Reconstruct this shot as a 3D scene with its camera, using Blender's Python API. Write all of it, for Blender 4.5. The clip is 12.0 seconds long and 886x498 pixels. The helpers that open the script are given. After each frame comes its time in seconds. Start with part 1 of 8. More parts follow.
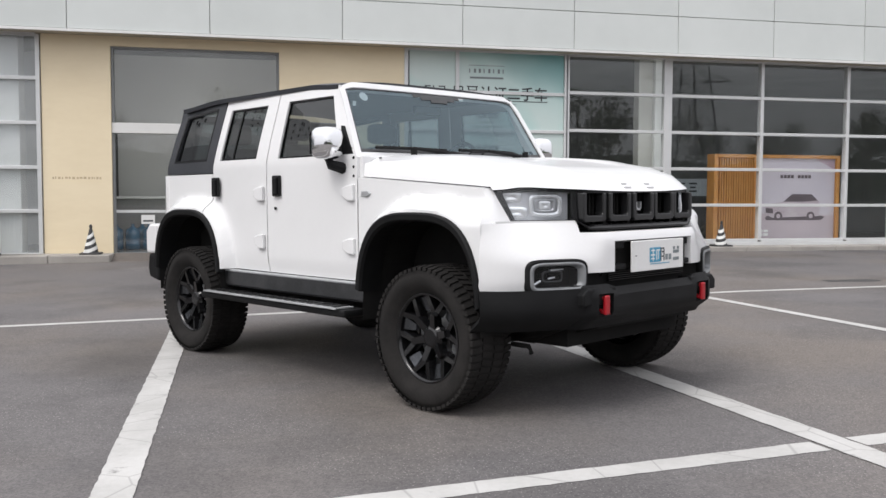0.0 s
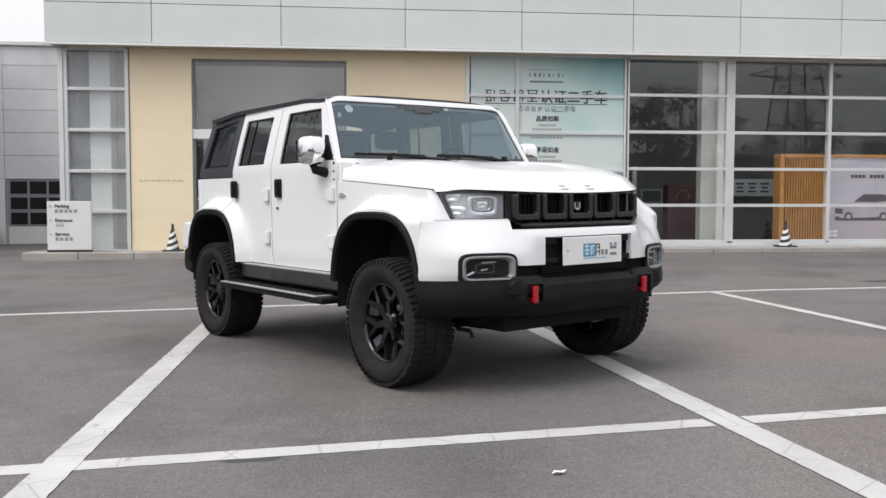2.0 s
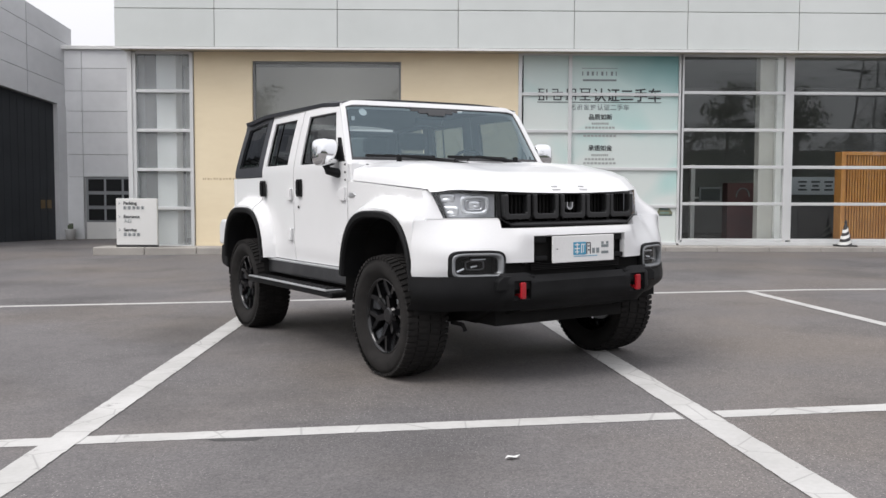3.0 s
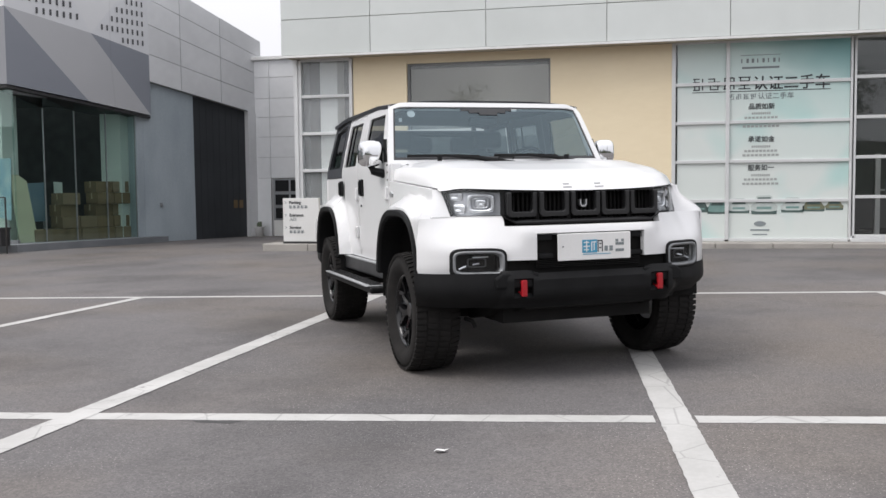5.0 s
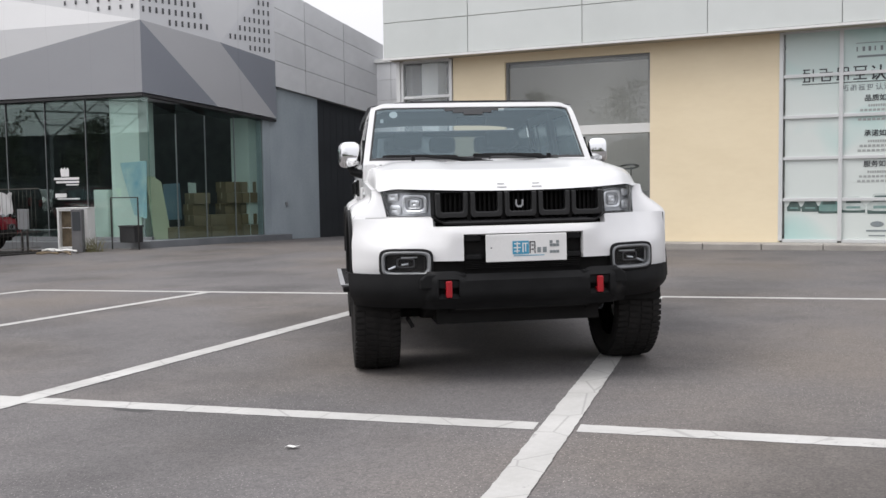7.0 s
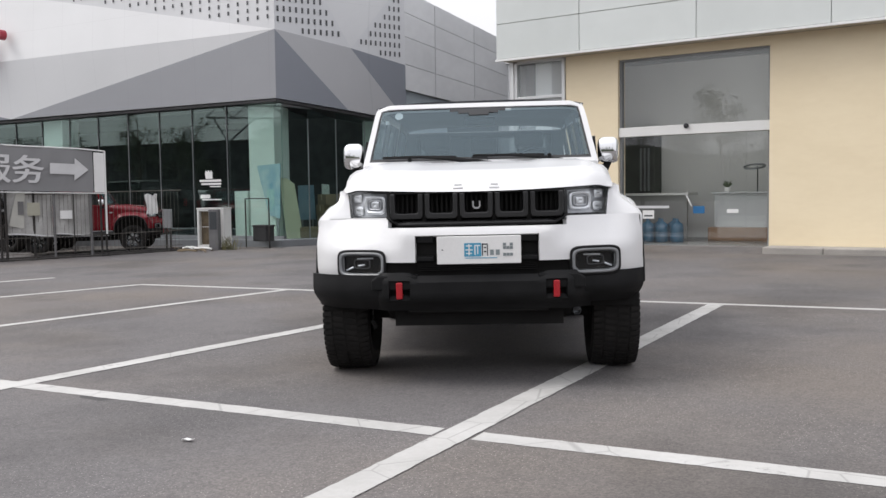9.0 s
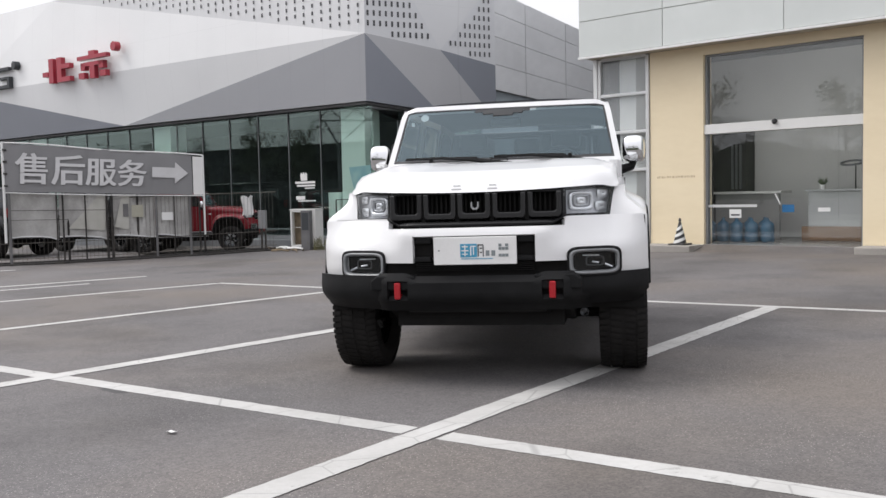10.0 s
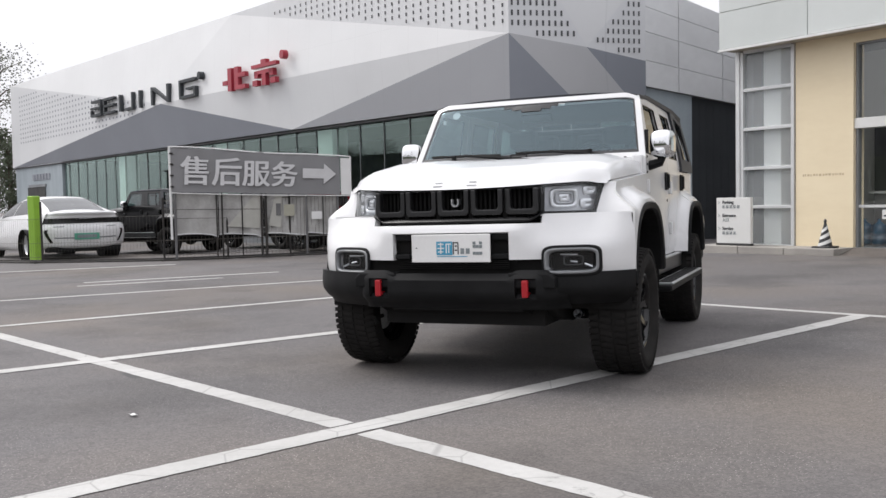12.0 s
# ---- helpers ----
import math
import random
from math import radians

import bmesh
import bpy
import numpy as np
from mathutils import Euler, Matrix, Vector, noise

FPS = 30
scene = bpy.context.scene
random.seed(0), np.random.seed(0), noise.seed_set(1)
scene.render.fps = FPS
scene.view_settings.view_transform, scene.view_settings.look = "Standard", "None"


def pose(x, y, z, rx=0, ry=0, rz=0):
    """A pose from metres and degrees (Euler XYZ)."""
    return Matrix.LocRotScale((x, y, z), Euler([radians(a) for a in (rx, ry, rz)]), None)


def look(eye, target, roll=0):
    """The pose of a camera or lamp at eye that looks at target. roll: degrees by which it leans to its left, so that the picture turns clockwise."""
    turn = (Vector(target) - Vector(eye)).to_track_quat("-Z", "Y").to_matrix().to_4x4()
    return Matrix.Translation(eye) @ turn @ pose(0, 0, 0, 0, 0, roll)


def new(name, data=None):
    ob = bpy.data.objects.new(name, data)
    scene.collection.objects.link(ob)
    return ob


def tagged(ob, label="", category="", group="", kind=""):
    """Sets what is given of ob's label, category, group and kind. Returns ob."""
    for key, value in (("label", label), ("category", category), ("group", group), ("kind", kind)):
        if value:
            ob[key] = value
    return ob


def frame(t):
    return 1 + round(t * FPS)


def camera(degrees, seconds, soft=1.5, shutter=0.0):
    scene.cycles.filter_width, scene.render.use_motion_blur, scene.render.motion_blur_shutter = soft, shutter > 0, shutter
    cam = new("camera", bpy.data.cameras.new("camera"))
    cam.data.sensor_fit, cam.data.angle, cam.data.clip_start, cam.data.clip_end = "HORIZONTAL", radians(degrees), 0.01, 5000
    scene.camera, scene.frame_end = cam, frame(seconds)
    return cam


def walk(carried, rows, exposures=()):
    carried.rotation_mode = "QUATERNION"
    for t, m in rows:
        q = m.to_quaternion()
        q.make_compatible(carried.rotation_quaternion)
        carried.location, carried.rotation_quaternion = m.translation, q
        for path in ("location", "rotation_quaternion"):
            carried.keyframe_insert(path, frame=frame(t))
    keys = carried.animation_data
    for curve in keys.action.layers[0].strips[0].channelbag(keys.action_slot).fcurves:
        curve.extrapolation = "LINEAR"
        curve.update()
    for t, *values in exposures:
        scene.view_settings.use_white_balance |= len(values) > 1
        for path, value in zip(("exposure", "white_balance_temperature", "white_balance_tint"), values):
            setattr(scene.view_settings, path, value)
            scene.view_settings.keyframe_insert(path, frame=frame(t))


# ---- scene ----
cam = camera(52.0, 12.0)
PATH = [
    (0, (0.163, 3.724, 1.162), (0.606, 5.67, 1.047), 0.2),
    (0.5, (0.366, 3.533, 1.16), (0.748, 5.493, 1.047), 0.1),
    (1, (0.543, 3.337, 1.159), (0.874, 5.306, 1.048), 0.1),
    (1.5, (0.722, 3.117, 1.161), (1.001, 5.094, 1.049), 0.2),
    (2, (0.942, 2.954, 1.166), (1.152, 4.939, 1.052), 0.1),
    (2.5, (1.181, 2.803, 1.176), (1.313, 4.795, 1.058), 0.2),
    (3, (1.434, 2.65, 1.186), (1.472, 4.646, 1.065), 0.2),
    (3.5, (1.738, 2.559, 1.196), (1.65, 4.554, 1.071), 0.1),
    (3.7, (1.86, 2.548, 1.2), (1.72, 4.539, 1.072), -0.1),
    (5.3, (2.944, 2.675, 1.2), (2.457, 4.61, 1.071), -0.6),
    (5.5, (3.096, 2.692, 1.204), (2.573, 4.618, 1.074), -0.6),
    (6, (3.445, 2.808, 1.195), (2.83, 4.707, 1.069), -0.5),
    (6.5, (3.801, 2.916, 1.198), (3.093, 4.783, 1.071), -0.7),
    (7, (4.123, 3.082, 1.195), (3.337, 4.917, 1.068), -0.8),
    (8.8, (5.142, 3.692, 1.193), (4.068, 5.375, 1.069), -0.8),
    (9, (5.28, 3.761, 1.177), (4.156, 5.411, 1.058), -0.8),
    (9.5, (5.602, 3.94, 1.178), (4.36, 5.503, 1.06), -1.1),
    (10, (5.867, 4.167, 1.173), (4.542, 5.66, 1.058), -1.2),
    (10.5, (6.069, 4.454, 1.152), (4.676, 5.885, 1.041), -1.0),
    (11, (6.297, 4.673, 1.149), (4.835, 6.034, 1.039), -1.2),
    (11.5, (6.5, 4.915, 1.14), (4.962, 6.189, 1.032), -1.2),
    (12, (6.708, 5.127, 1.127), (5.099, 6.31, 1.022), -1.2),
]
walk(cam, [(t, look(eye, target, roll)) for t, eye, target, roll in PATH])

# ---- world and light: a bright, overcast day ----
world = bpy.data.worlds.new("overcast_sky")
scene.world = world
world.use_nodes = True
wn, wl = world.node_tree.nodes, world.node_tree.links
SUN_AZ, SUN_EL = radians(236), radians(52)
sky = wn.new("ShaderNodeTexSky")
sky.sky_type = "NISHITA"
sky.sun_disc = False
sky.sun_elevation, sky.sun_rotation = SUN_EL, SUN_AZ
sky.dust_density, sky.air_density, sky.ozone_density = 6.0, 1.0, 1.0
hsv = wn.new("ShaderNodeHueSaturation")
hsv.inputs["Saturation"].default_value = 0.12
cloud = wn.new("ShaderNodeMixRGB")
cloud.inputs["Fac"].default_value = 0.72
cloud.inputs["Color2"].default_value = (7.75, 7.72, 8.2, 1)
# an overcast sky is dimmer towards the horizon than overhead
way, part_z, fade, dome = wn.new("ShaderNodeTexCoord"), wn.new("ShaderNodeSeparateXYZ"), wn.new("ShaderNodeMapRange"), wn.new("ShaderNodeMixRGB")
fade.inputs["To Min"].default_value, fade.inputs["To Max"].default_value = 0.76, 1.3
dome.blend_type = "MULTIPLY"
dome.inputs["Fac"].default_value = 1.0
wl.new(way.outputs["Generated"], part_z.inputs[0])
wl.new(part_z.outputs["Z"], fade.inputs["Value"])
wl.new(fade.outputs["Result"], dome.inputs["Color2"])
bg = wn["Background"]
bg.inputs["Strength"].default_value = 0.137
wl.new(sky.outputs["Color"], hsv.inputs["Color"])
wl.new(hsv.outputs["Color"], cloud.inputs["Color1"])
wl.new(cloud.outputs["Color"], dome.inputs["Color1"])
wl.new(dome.outputs["Color"], bg.inputs["Color"])
sun = new("sun", bpy.data.lights.new("sun", "SUN"))
sun.data.energy, sun.data.angle, sun.data.color = 1.0, radians(25), (1.0, 0.955, 0.92)
sun.matrix_world = look((30 * math.sin(SUN_AZ) * math.cos(SUN_EL), 30 * math.cos(SUN_AZ) * math.cos(SUN_EL), 30 * math.sin(SUN_EL)), (0, 0, 0))
# added fill lamp just inside the entrance, standing in for daylight in the hall
entry = new("entrance_fill", bpy.data.lights.new("entrance_fill", "AREA"))
entry.data.shape, entry.data.size, entry.data.size_y, entry.data.energy, entry.data.color = "RECTANGLE", 2.7, 3.4, 17.0, (0.97, 0.99, 1.0)
entry.matrix_world = look((-0.5, 20.8, 2.0), (-0.5, 24.0, 1.7))
# second added fill lamp, behind the glazing, to brighten the displays
glazed = new("showroom_fill", bpy.data.lights.new("showroom_fill", "AREA"))
glazed.data.shape, glazed.data.size, glazed.data.size_y, glazed.data.energy, glazed.data.color = "RECTANGLE", 6.2, 3.7, 16.0, (0.97, 0.99, 1.0)
glazed.matrix_world = look((9.75, 20.65, 2.06), (9.75, 24.0, 2.06))
scene.view_settings.exposure = 0.4


# ---- materials ----
def material(name, base, second=None, scale=3.0, fine=60.0, rough=0.5, metal=0.0, bump=0.0, bump_scale=80.0, coat=0.0, spec=0.5, vary=0.0, rough_vary=0.0, stretch=None):
    """A surface with two scales of colour variation, fine relief and a varied gloss."""
    m = bpy.data.materials.new(name)
    m.use_nodes = True
    n, k = m.node_tree.nodes, m.node_tree.links
    b = n["Principled BSDF"]
    b.inputs["Roughness"].default_value = rough
    b.inputs["Metallic"].default_value = metal
    b.inputs["Coat Weight"].default_value = coat
    b.inputs["Coat Roughness"].default_value = 0.04
    b.inputs["Specular IOR Level"].default_value = spec
    second = second or tuple(c * 0.86 for c in base)
    geo = n.new("ShaderNodeTexCoord")
    big, small = n.new("ShaderNodeTexNoise"), n.new("ShaderNodeTexNoise")
    big.inputs["Scale"].default_value, big.inputs["Detail"].default_value = scale, 6
    small.inputs["Scale"].default_value, small.inputs["Detail"].default_value = fine, 3
    place = geo.outputs["Object"]
    if stretch:
        mapping = n.new("ShaderNodeMapping")
        mapping.inputs["Scale"].default_value = stretch
        k.new(place, mapping.inputs["Vector"])
        place = mapping.outputs["Vector"]
    for tex in (big, small):
        k.new(place, tex.inputs["Vector"])
    add = n.new("ShaderNodeMath")
    add.operation = "MULTIPLY_ADD"
    add.inputs[1].default_value = 0.35
    k.new(small.outputs["Fac"], add.inputs[0])
    k.new(big.outputs["Fac"], add.inputs[2])
    ramp = n.new("ShaderNodeValToRGB")
    ramp.color_ramp.elements[0].position, ramp.color_ramp.elements[1].position = 0.45, 0.85
    ramp.color_ramp.elements[0].color, ramp.color_ramp.elements[1].color = (*base, 1), (*second, 1)
    k.new(add.outputs[0], ramp.inputs["Fac"])
    last = ramp.outputs["Color"]
    if vary:
        info, bright, span = n.new("ShaderNodeObjectInfo"), n.new("ShaderNodeBrightContrast"), n.new("ShaderNodeMapRange")
        span.inputs["To Min"].default_value, span.inputs["To Max"].default_value = -vary, vary
        k.new(info.outputs["Random"], span.inputs["Value"])
        k.new(span.outputs["Result"], bright.inputs["Bright"])
        k.new(last, bright.inputs["Color"])
        last = bright.outputs["Color"]
    k.new(last, b.inputs["Base Color"])
    if rough_vary:
        rr = n.new("ShaderNodeMapRange")
        rr.inputs["To Min"].default_value, rr.inputs["To Max"].default_value = rough - rough_vary, rough + rough_vary
        k.new(big.outputs["Fac"], rr.inputs["Value"])
        k.new(rr.outputs["Result"], b.inputs["Roughness"])
    if bump:
        bt, bm_ = n.new("ShaderNodeTexNoise"), n.new("ShaderNodeBump")
        bt.inputs["Scale"].default_value, bt.inputs["Detail"].default_value = bump_scale, 4
        bm_.inputs["Strength"].default_value, bm_.inputs["Distance"].default_value = bump, 0.01
        k.new(geo.outputs["Object"], bt.inputs["Vector"])
        k.new(bt.outputs["Fac"], bm_.inputs["Height"])
        k.new(bm_.outputs["Normal"], b.inputs["Normal"])
    return m


def glass(name, tint, clear=0.9, ior=1.5, rough=0.0, body=(0.02, 0.025, 0.025), gain=1.0, shine=(0.96, 0.98, 0.98)):
    """A thin pane: tinted see-through mixed with a gloss by Fresnel; clear below 1 adds a film of colour."""
    m = bpy.data.materials.new(name)
    m.use_nodes = True
    n, k = m.node_tree.nodes, m.node_tree.links
    n.remove(n["Principled BSDF"])
    see, film, gloss = n.new("ShaderNodeBsdfTransparent"), n.new("ShaderNodeBsdfDiffuse"), n.new("ShaderNodeBsdfGlossy")
    see.inputs["Color"].default_value, film.inputs["Color"].default_value = (*tint, 1), (*body, 1)
    gloss.inputs["Roughness"].default_value = rough
    gloss.inputs["Color"].default_value = (*shine, 1)
    m1, m2, fr = n.new("ShaderNodeMixShader"), n.new("ShaderNodeMixShader"), n.new("ShaderNodeLayerWeight")
    fr.inputs["Blend"].default_value = 0.5
    power, mul = n.new("ShaderNodeMath"), n.new("ShaderNodeMath")
    power.operation, power.inputs[1].default_value = "POWER", 5.0
    f0 = gain * ((ior - 1) / (ior + 1)) ** 2
    mul.operation, mul.use_clamp = "MULTIPLY_ADD", True
    mul.inputs[1].default_value, mul.inputs[2].default_value = 1 - f0, f0
    m1.inputs["Fac"].default_value = clear
    k.new(film.outputs[0], m1.inputs[1])
    k.new(see.outputs[0], m1.inputs[2])
    k.new(fr.outputs["Facing"], power.inputs[0])
    k.new(power.outputs[0], mul.inputs[0])
    k.new(mul.outputs[0], m2.inputs["Fac"])
    k.new(m1.outputs[0], m2.inputs[1])
    k.new(gloss.outputs[0], m2.inputs[2])
    k.new(m2.outputs[0], n["Material Output"].inputs["Surface"])
    return m


def asphalt_material():
    m = material("asphalt", (0.106, 0.101, 0.102), (0.145, 0.138, 0.139), scale=0.5, fine=14, rough=0.82, bump=0.35, bump_scale=140, spec=0.35, rough_vary=0.12)
    n, k = m.node_tree.nodes, m.node_tree.links
    b = n["Principled BSDF"]
    source = b.inputs["Base Color"].links[0].from_socket
    geo = n.new("ShaderNodeTexCoord")
    # grit: pale and dark stones
    grit = n.new("ShaderNodeTexVoronoi")
    grit.inputs["Scale"].default_value = 110
    k.new(geo.outputs["Object"], grit.inputs["Vector"])
    gr = n.new("ShaderNodeValToRGB")
    gr.color_ramp.elements[0].color, gr.color_ramp.elements[1].color = (0.62, 0.62, 0.62, 1), (1.45, 1.42, 1.38, 1)
    gr.color_ramp.elements[0].position, gr.color_ramp.elements[1].position = 0.1, 0.95
    k.new(grit.outputs["Color"], gr.inputs["Fac"])
    mix = n.new("ShaderNodeMixRGB")
    mix.blend_type = "MULTIPLY"
    mix.inputs["Fac"].default_value = 0.6
    k.new(source, mix.inputs["Color1"])
    k.new(gr.outputs["Color"], mix.inputs["Color2"])
    # sparse pale stones, thick in worn patches and thin elsewhere
    specks, worn, sharp, zone = n.new("ShaderNodeTexVoronoi"), n.new("ShaderNodeTexNoise"), n.new("ShaderNodeMapRange"), n.new("ShaderNodeMapRange")
    specks.inputs["Scale"].default_value = 55
    worn.inputs["Scale"].default_value, worn.inputs["Detail"].default_value = 0.75, 7
    k.new(geo.outputs["Object"], specks.inputs["Vector"])
    k.new(geo.outputs["Object"], worn.inputs["Vector"])
    sharp.inputs["From Min"].default_value, sharp.inputs["From Max"].default_value = 0.2, 0.08
    zone.inputs["From Min"].default_value, zone.inputs["From Max"].default_value = 0.41, 0.58
    k.new(specks.outputs["Distance"], sharp.inputs["Value"])
    k.new(worn.outputs["Fac"], zone.inputs["Value"])
    both = n.new("ShaderNodeMath")
    both.operation = "MULTIPLY"
    k.new(sharp.outputs["Result"], both.inputs[0])
    k.new(zone.outputs["Result"], both.inputs[1])
    pale = n.new("ShaderNodeMixRGB")
    pale.inputs["Color2"].default_value = (0.42, 0.41, 0.39, 1)
    k.new(both.outputs[0], pale.inputs["Fac"])
    k.new(mix.outputs["Color"], pale.inputs["Color1"])
    tan, brown = n.new("ShaderNodeMixRGB"), n.new("ShaderNodeTexNoise")
    brown.inputs["Scale"].default_value, brown.inputs["Detail"].default_value = 0.33, 4
    k.new(geo.outputs["Object"], brown.inputs["Vector"])
    tan.blend_type = "MULTIPLY"
    tan.inputs["Color2"].default_value = (1.1, 1.03, 0.93, 1)
    span = n.new("ShaderNodeMapRange")
    span.inputs["From Min"].default_value, span.inputs["From Max"].default_value = 0.45, 0.65
    k.new(brown.outputs["Fac"], span.inputs["Value"])
    k.new(span.outputs["Result"], tan.inputs["Fac"])
    k.new(pale.outputs["Color"], tan.inputs["Color1"])
    mix = tan
    # large soft stains
    st = n.new("ShaderNodeTexNoise")
    st.inputs["Scale"].default_value, st.inputs["Detail"].default_value, st.inputs["Roughness"].default_value = 0.55, 8, 0.6
    k.new(geo.outputs["Object"], st.inputs["Vector"])
    sr = n.new("ShaderNodeValToRGB")
    sr.color_ramp.elements[0].position, sr.color_ramp.elements[1].position = 0.34, 0.52
    sr.color_ramp.elements[0].color, sr.color_ramp.elements[1].color = (0.7, 0.7, 0.705, 1), (1, 1, 1, 1)
    k.new(st.outputs["Fac"], sr.inputs["Fac"])
    mix2 = n.new("ShaderNodeMixRGB")
    mix2.blend_type = "MULTIPLY"
    mix2.inputs["Fac"].default_value = 1.0
    k.new(mix.outputs["Color"], mix2.inputs["Color1"])
    k.new(sr.outputs["Color"], mix2.inputs["Color2"])
    k.new(mix2.outputs["Color"], b.inputs["Base Color"])
    return m


def worn_paint_material():
    """White road paint, scuffed and cracked so that specks of asphalt show."""
    m = material("road_paint", (0.5, 0.495, 0.48), (0.4, 0.395, 0.38), scale=2.5, fine=35, rough=0.75, bump=0.2, bump_scale=120)
    n, k = m.node_tree.nodes, m.node_tree.links
    b = n["Principled BSDF"]
    source = b.inputs["Base Color"].links[0].from_socket
    geo, t1 = n.new("ShaderNodeTexCoord"), n.new("ShaderNodeTexNoise")
    t1.inputs["Scale"].default_value, t1.inputs["Detail"].default_value, t1.inputs["Roughness"].default_value = 7, 10, 0.72
    k.new(geo.outputs["Object"], t1.inputs["Vector"])
    r1 = n.new("ShaderNodeValToRGB")
    r1.color_ramp.elements[0].position, r1.color_ramp.elements[1].position = 0.6, 0.72
    k.new(t1.outputs["Fac"], r1.inputs["Fac"])
    crack, r2 = n.new("ShaderNodeTexVoronoi"), n.new("ShaderNodeValToRGB")
    crack.feature = "DISTANCE_TO_EDGE"
    crack.inputs["Scale"].default_value = 2.6
    crack.inputs["Randomness"].default_value = 1.0
    k.new(geo.outputs["Object"], crack.inputs["Vector"])
    r2.color_ramp.elements[0].position, r2.color_ramp.elements[1].position = 0.004, 0.016
    r2.color_ramp.elements[0].color, r2.color_ramp.elements[1].color = (0.42, 0.42, 0.42, 1), (0, 0, 0, 1)
    k.new(crack.outputs["Distance"], r2.inputs["Fac"])
    big = n.new("ShaderNodeMath")
    big.operation = "MAXIMUM"
    k.new(r1.outputs["Color"], big.inputs[0])
    k.new(r2.outputs["Color"], big.inputs[1])
    mix = n.new("ShaderNodeMixRGB")
    k.new(big.outputs[0], mix.inputs["Fac"])
    k.new(source, mix.inputs["Color1"])
    mix.inputs["Color2"].default_value = (0.17, 0.165, 0.16, 1)
    k.new(mix.outputs["Color"], b.inputs["Base Color"])
    return m


def seamed(m, across, up, depth=0.82):
    """Fine panel joints at even steps over a far facade."""
    n, k = m.node_tree.nodes, m.node_tree.links
    b = n["Principled BSDF"]
    source = b.inputs["Base Color"].links[0].from_socket
    geo, sep, most = n.new("ShaderNodeTexCoord"), n.new("ShaderNodeSeparateXYZ"), n.new("ShaderNodeMath")
    k.new(geo.outputs["Object"], sep.inputs[0])
    most.operation = "MAXIMUM"
    for i, (axis, step, width) in enumerate((("X", across, 0.016), ("Z", up, 0.012))):
        div, fract, less = n.new("ShaderNodeMath"), n.new("ShaderNodeMath"), n.new("ShaderNodeMath")
        div.operation, fract.operation, less.operation = "DIVIDE", "FRACT", "LESS_THAN"
        div.inputs[1].default_value, less.inputs[1].default_value = step, width / step
        k.new(sep.outputs[axis], div.inputs[0])
        k.new(div.outputs[0], fract.inputs[0])
        k.new(fract.outputs[0], less.inputs[0])
        k.new(less.outputs[0], most.inputs[i])
    mix = n.new("ShaderNodeMixRGB")
    mix.blend_type = "MULTIPLY"
    mix.inputs["Color2"].default_value = (depth, depth, depth, 1)
    k.new(most.outputs[0], mix.inputs["Fac"])
    k.new(source, mix.inputs["Color1"])
    k.new(mix.outputs["Color"], b.inputs["Base Color"])
    return m


ASPHALT = asphalt_material()
ROAD_PAINT = worn_paint_material()
KERB = material("kerb_concrete", (0.37, 0.35, 0.32), (0.27, 0.255, 0.235), scale=2, fine=50, rough=0.85, bump=0.3)
FASCIA = material("fascia_panel", (0.61, 0.64, 0.625), (0.56, 0.59, 0.575), scale=0.4, fine=3, rough=0.45, vary=0.02)
JOINT = material("joint_rubber", (0.36, 0.36, 0.355), (0.28, 0.28, 0.275), rough=0.7)
SOFFIT = material("soffit_panel", (0.5, 0.45, 0.36), rough=0.6)
STONE = material("travertine_cladding", (0.8, 0.69, 0.49), (0.75, 0.638, 0.445), scale=1.1, fine=9, rough=0.6, bump=0.1, bump_scale=25, stretch=(0.6, 1, 1.7))
ALU = material("window_aluminium", (0.66, 0.67, 0.67), (0.58, 0.59, 0.59), scale=1.5, rough=0.4, metal=0.25)
GLASS = glass("facade_glass", (0.95, 0.965, 0.965), 0.99, ior=1.6, gain=0.82)
GREEN_GLASS = glass("showroom_glass", (0.9, 0.965, 0.945), 0.99, ior=1.6, gain=1.35, shine=(0.85, 1.0, 0.95))
FROSTED = glass("strip_glass", (0.95, 0.965, 0.965), 0.84, ior=1.5, body=(0.75, 0.78, 0.79))
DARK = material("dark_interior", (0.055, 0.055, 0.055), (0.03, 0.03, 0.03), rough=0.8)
FLOOR_IN = material("showroom_floor", (0.3, 0.3, 0.29), (0.22, 0.22, 0.215), scale=0.7, rough=0.25)
PLASTER = material("white_plaster", (0.72, 0.72, 0.7), (0.64, 0.64, 0.62), scale=1, rough=0.7)
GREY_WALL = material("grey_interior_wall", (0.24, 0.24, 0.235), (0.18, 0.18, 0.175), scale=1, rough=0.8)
WOOD = material("orange_wood", (0.5, 0.235, 0.06), (0.4, 0.17, 0.04), scale=4, fine=30, rough=0.5)
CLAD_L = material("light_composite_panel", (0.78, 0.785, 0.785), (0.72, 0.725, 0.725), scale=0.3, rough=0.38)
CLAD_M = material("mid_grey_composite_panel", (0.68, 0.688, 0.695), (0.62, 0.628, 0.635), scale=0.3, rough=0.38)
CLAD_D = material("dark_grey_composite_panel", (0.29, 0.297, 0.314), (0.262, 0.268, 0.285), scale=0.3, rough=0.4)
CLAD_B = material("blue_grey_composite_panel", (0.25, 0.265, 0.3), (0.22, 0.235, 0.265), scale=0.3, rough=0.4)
METAL_WALL = material("zinc_wall_panel", (0.7, 0.71, 0.72), (0.6, 0.61, 0.62), scale=0.8, fine=5, rough=0.42, metal=0.15, vary=0.03)
DOOR_PANE = material("dark_door_pane", (0.008, 0.009, 0.01), rough=0.35, spec=0.2)
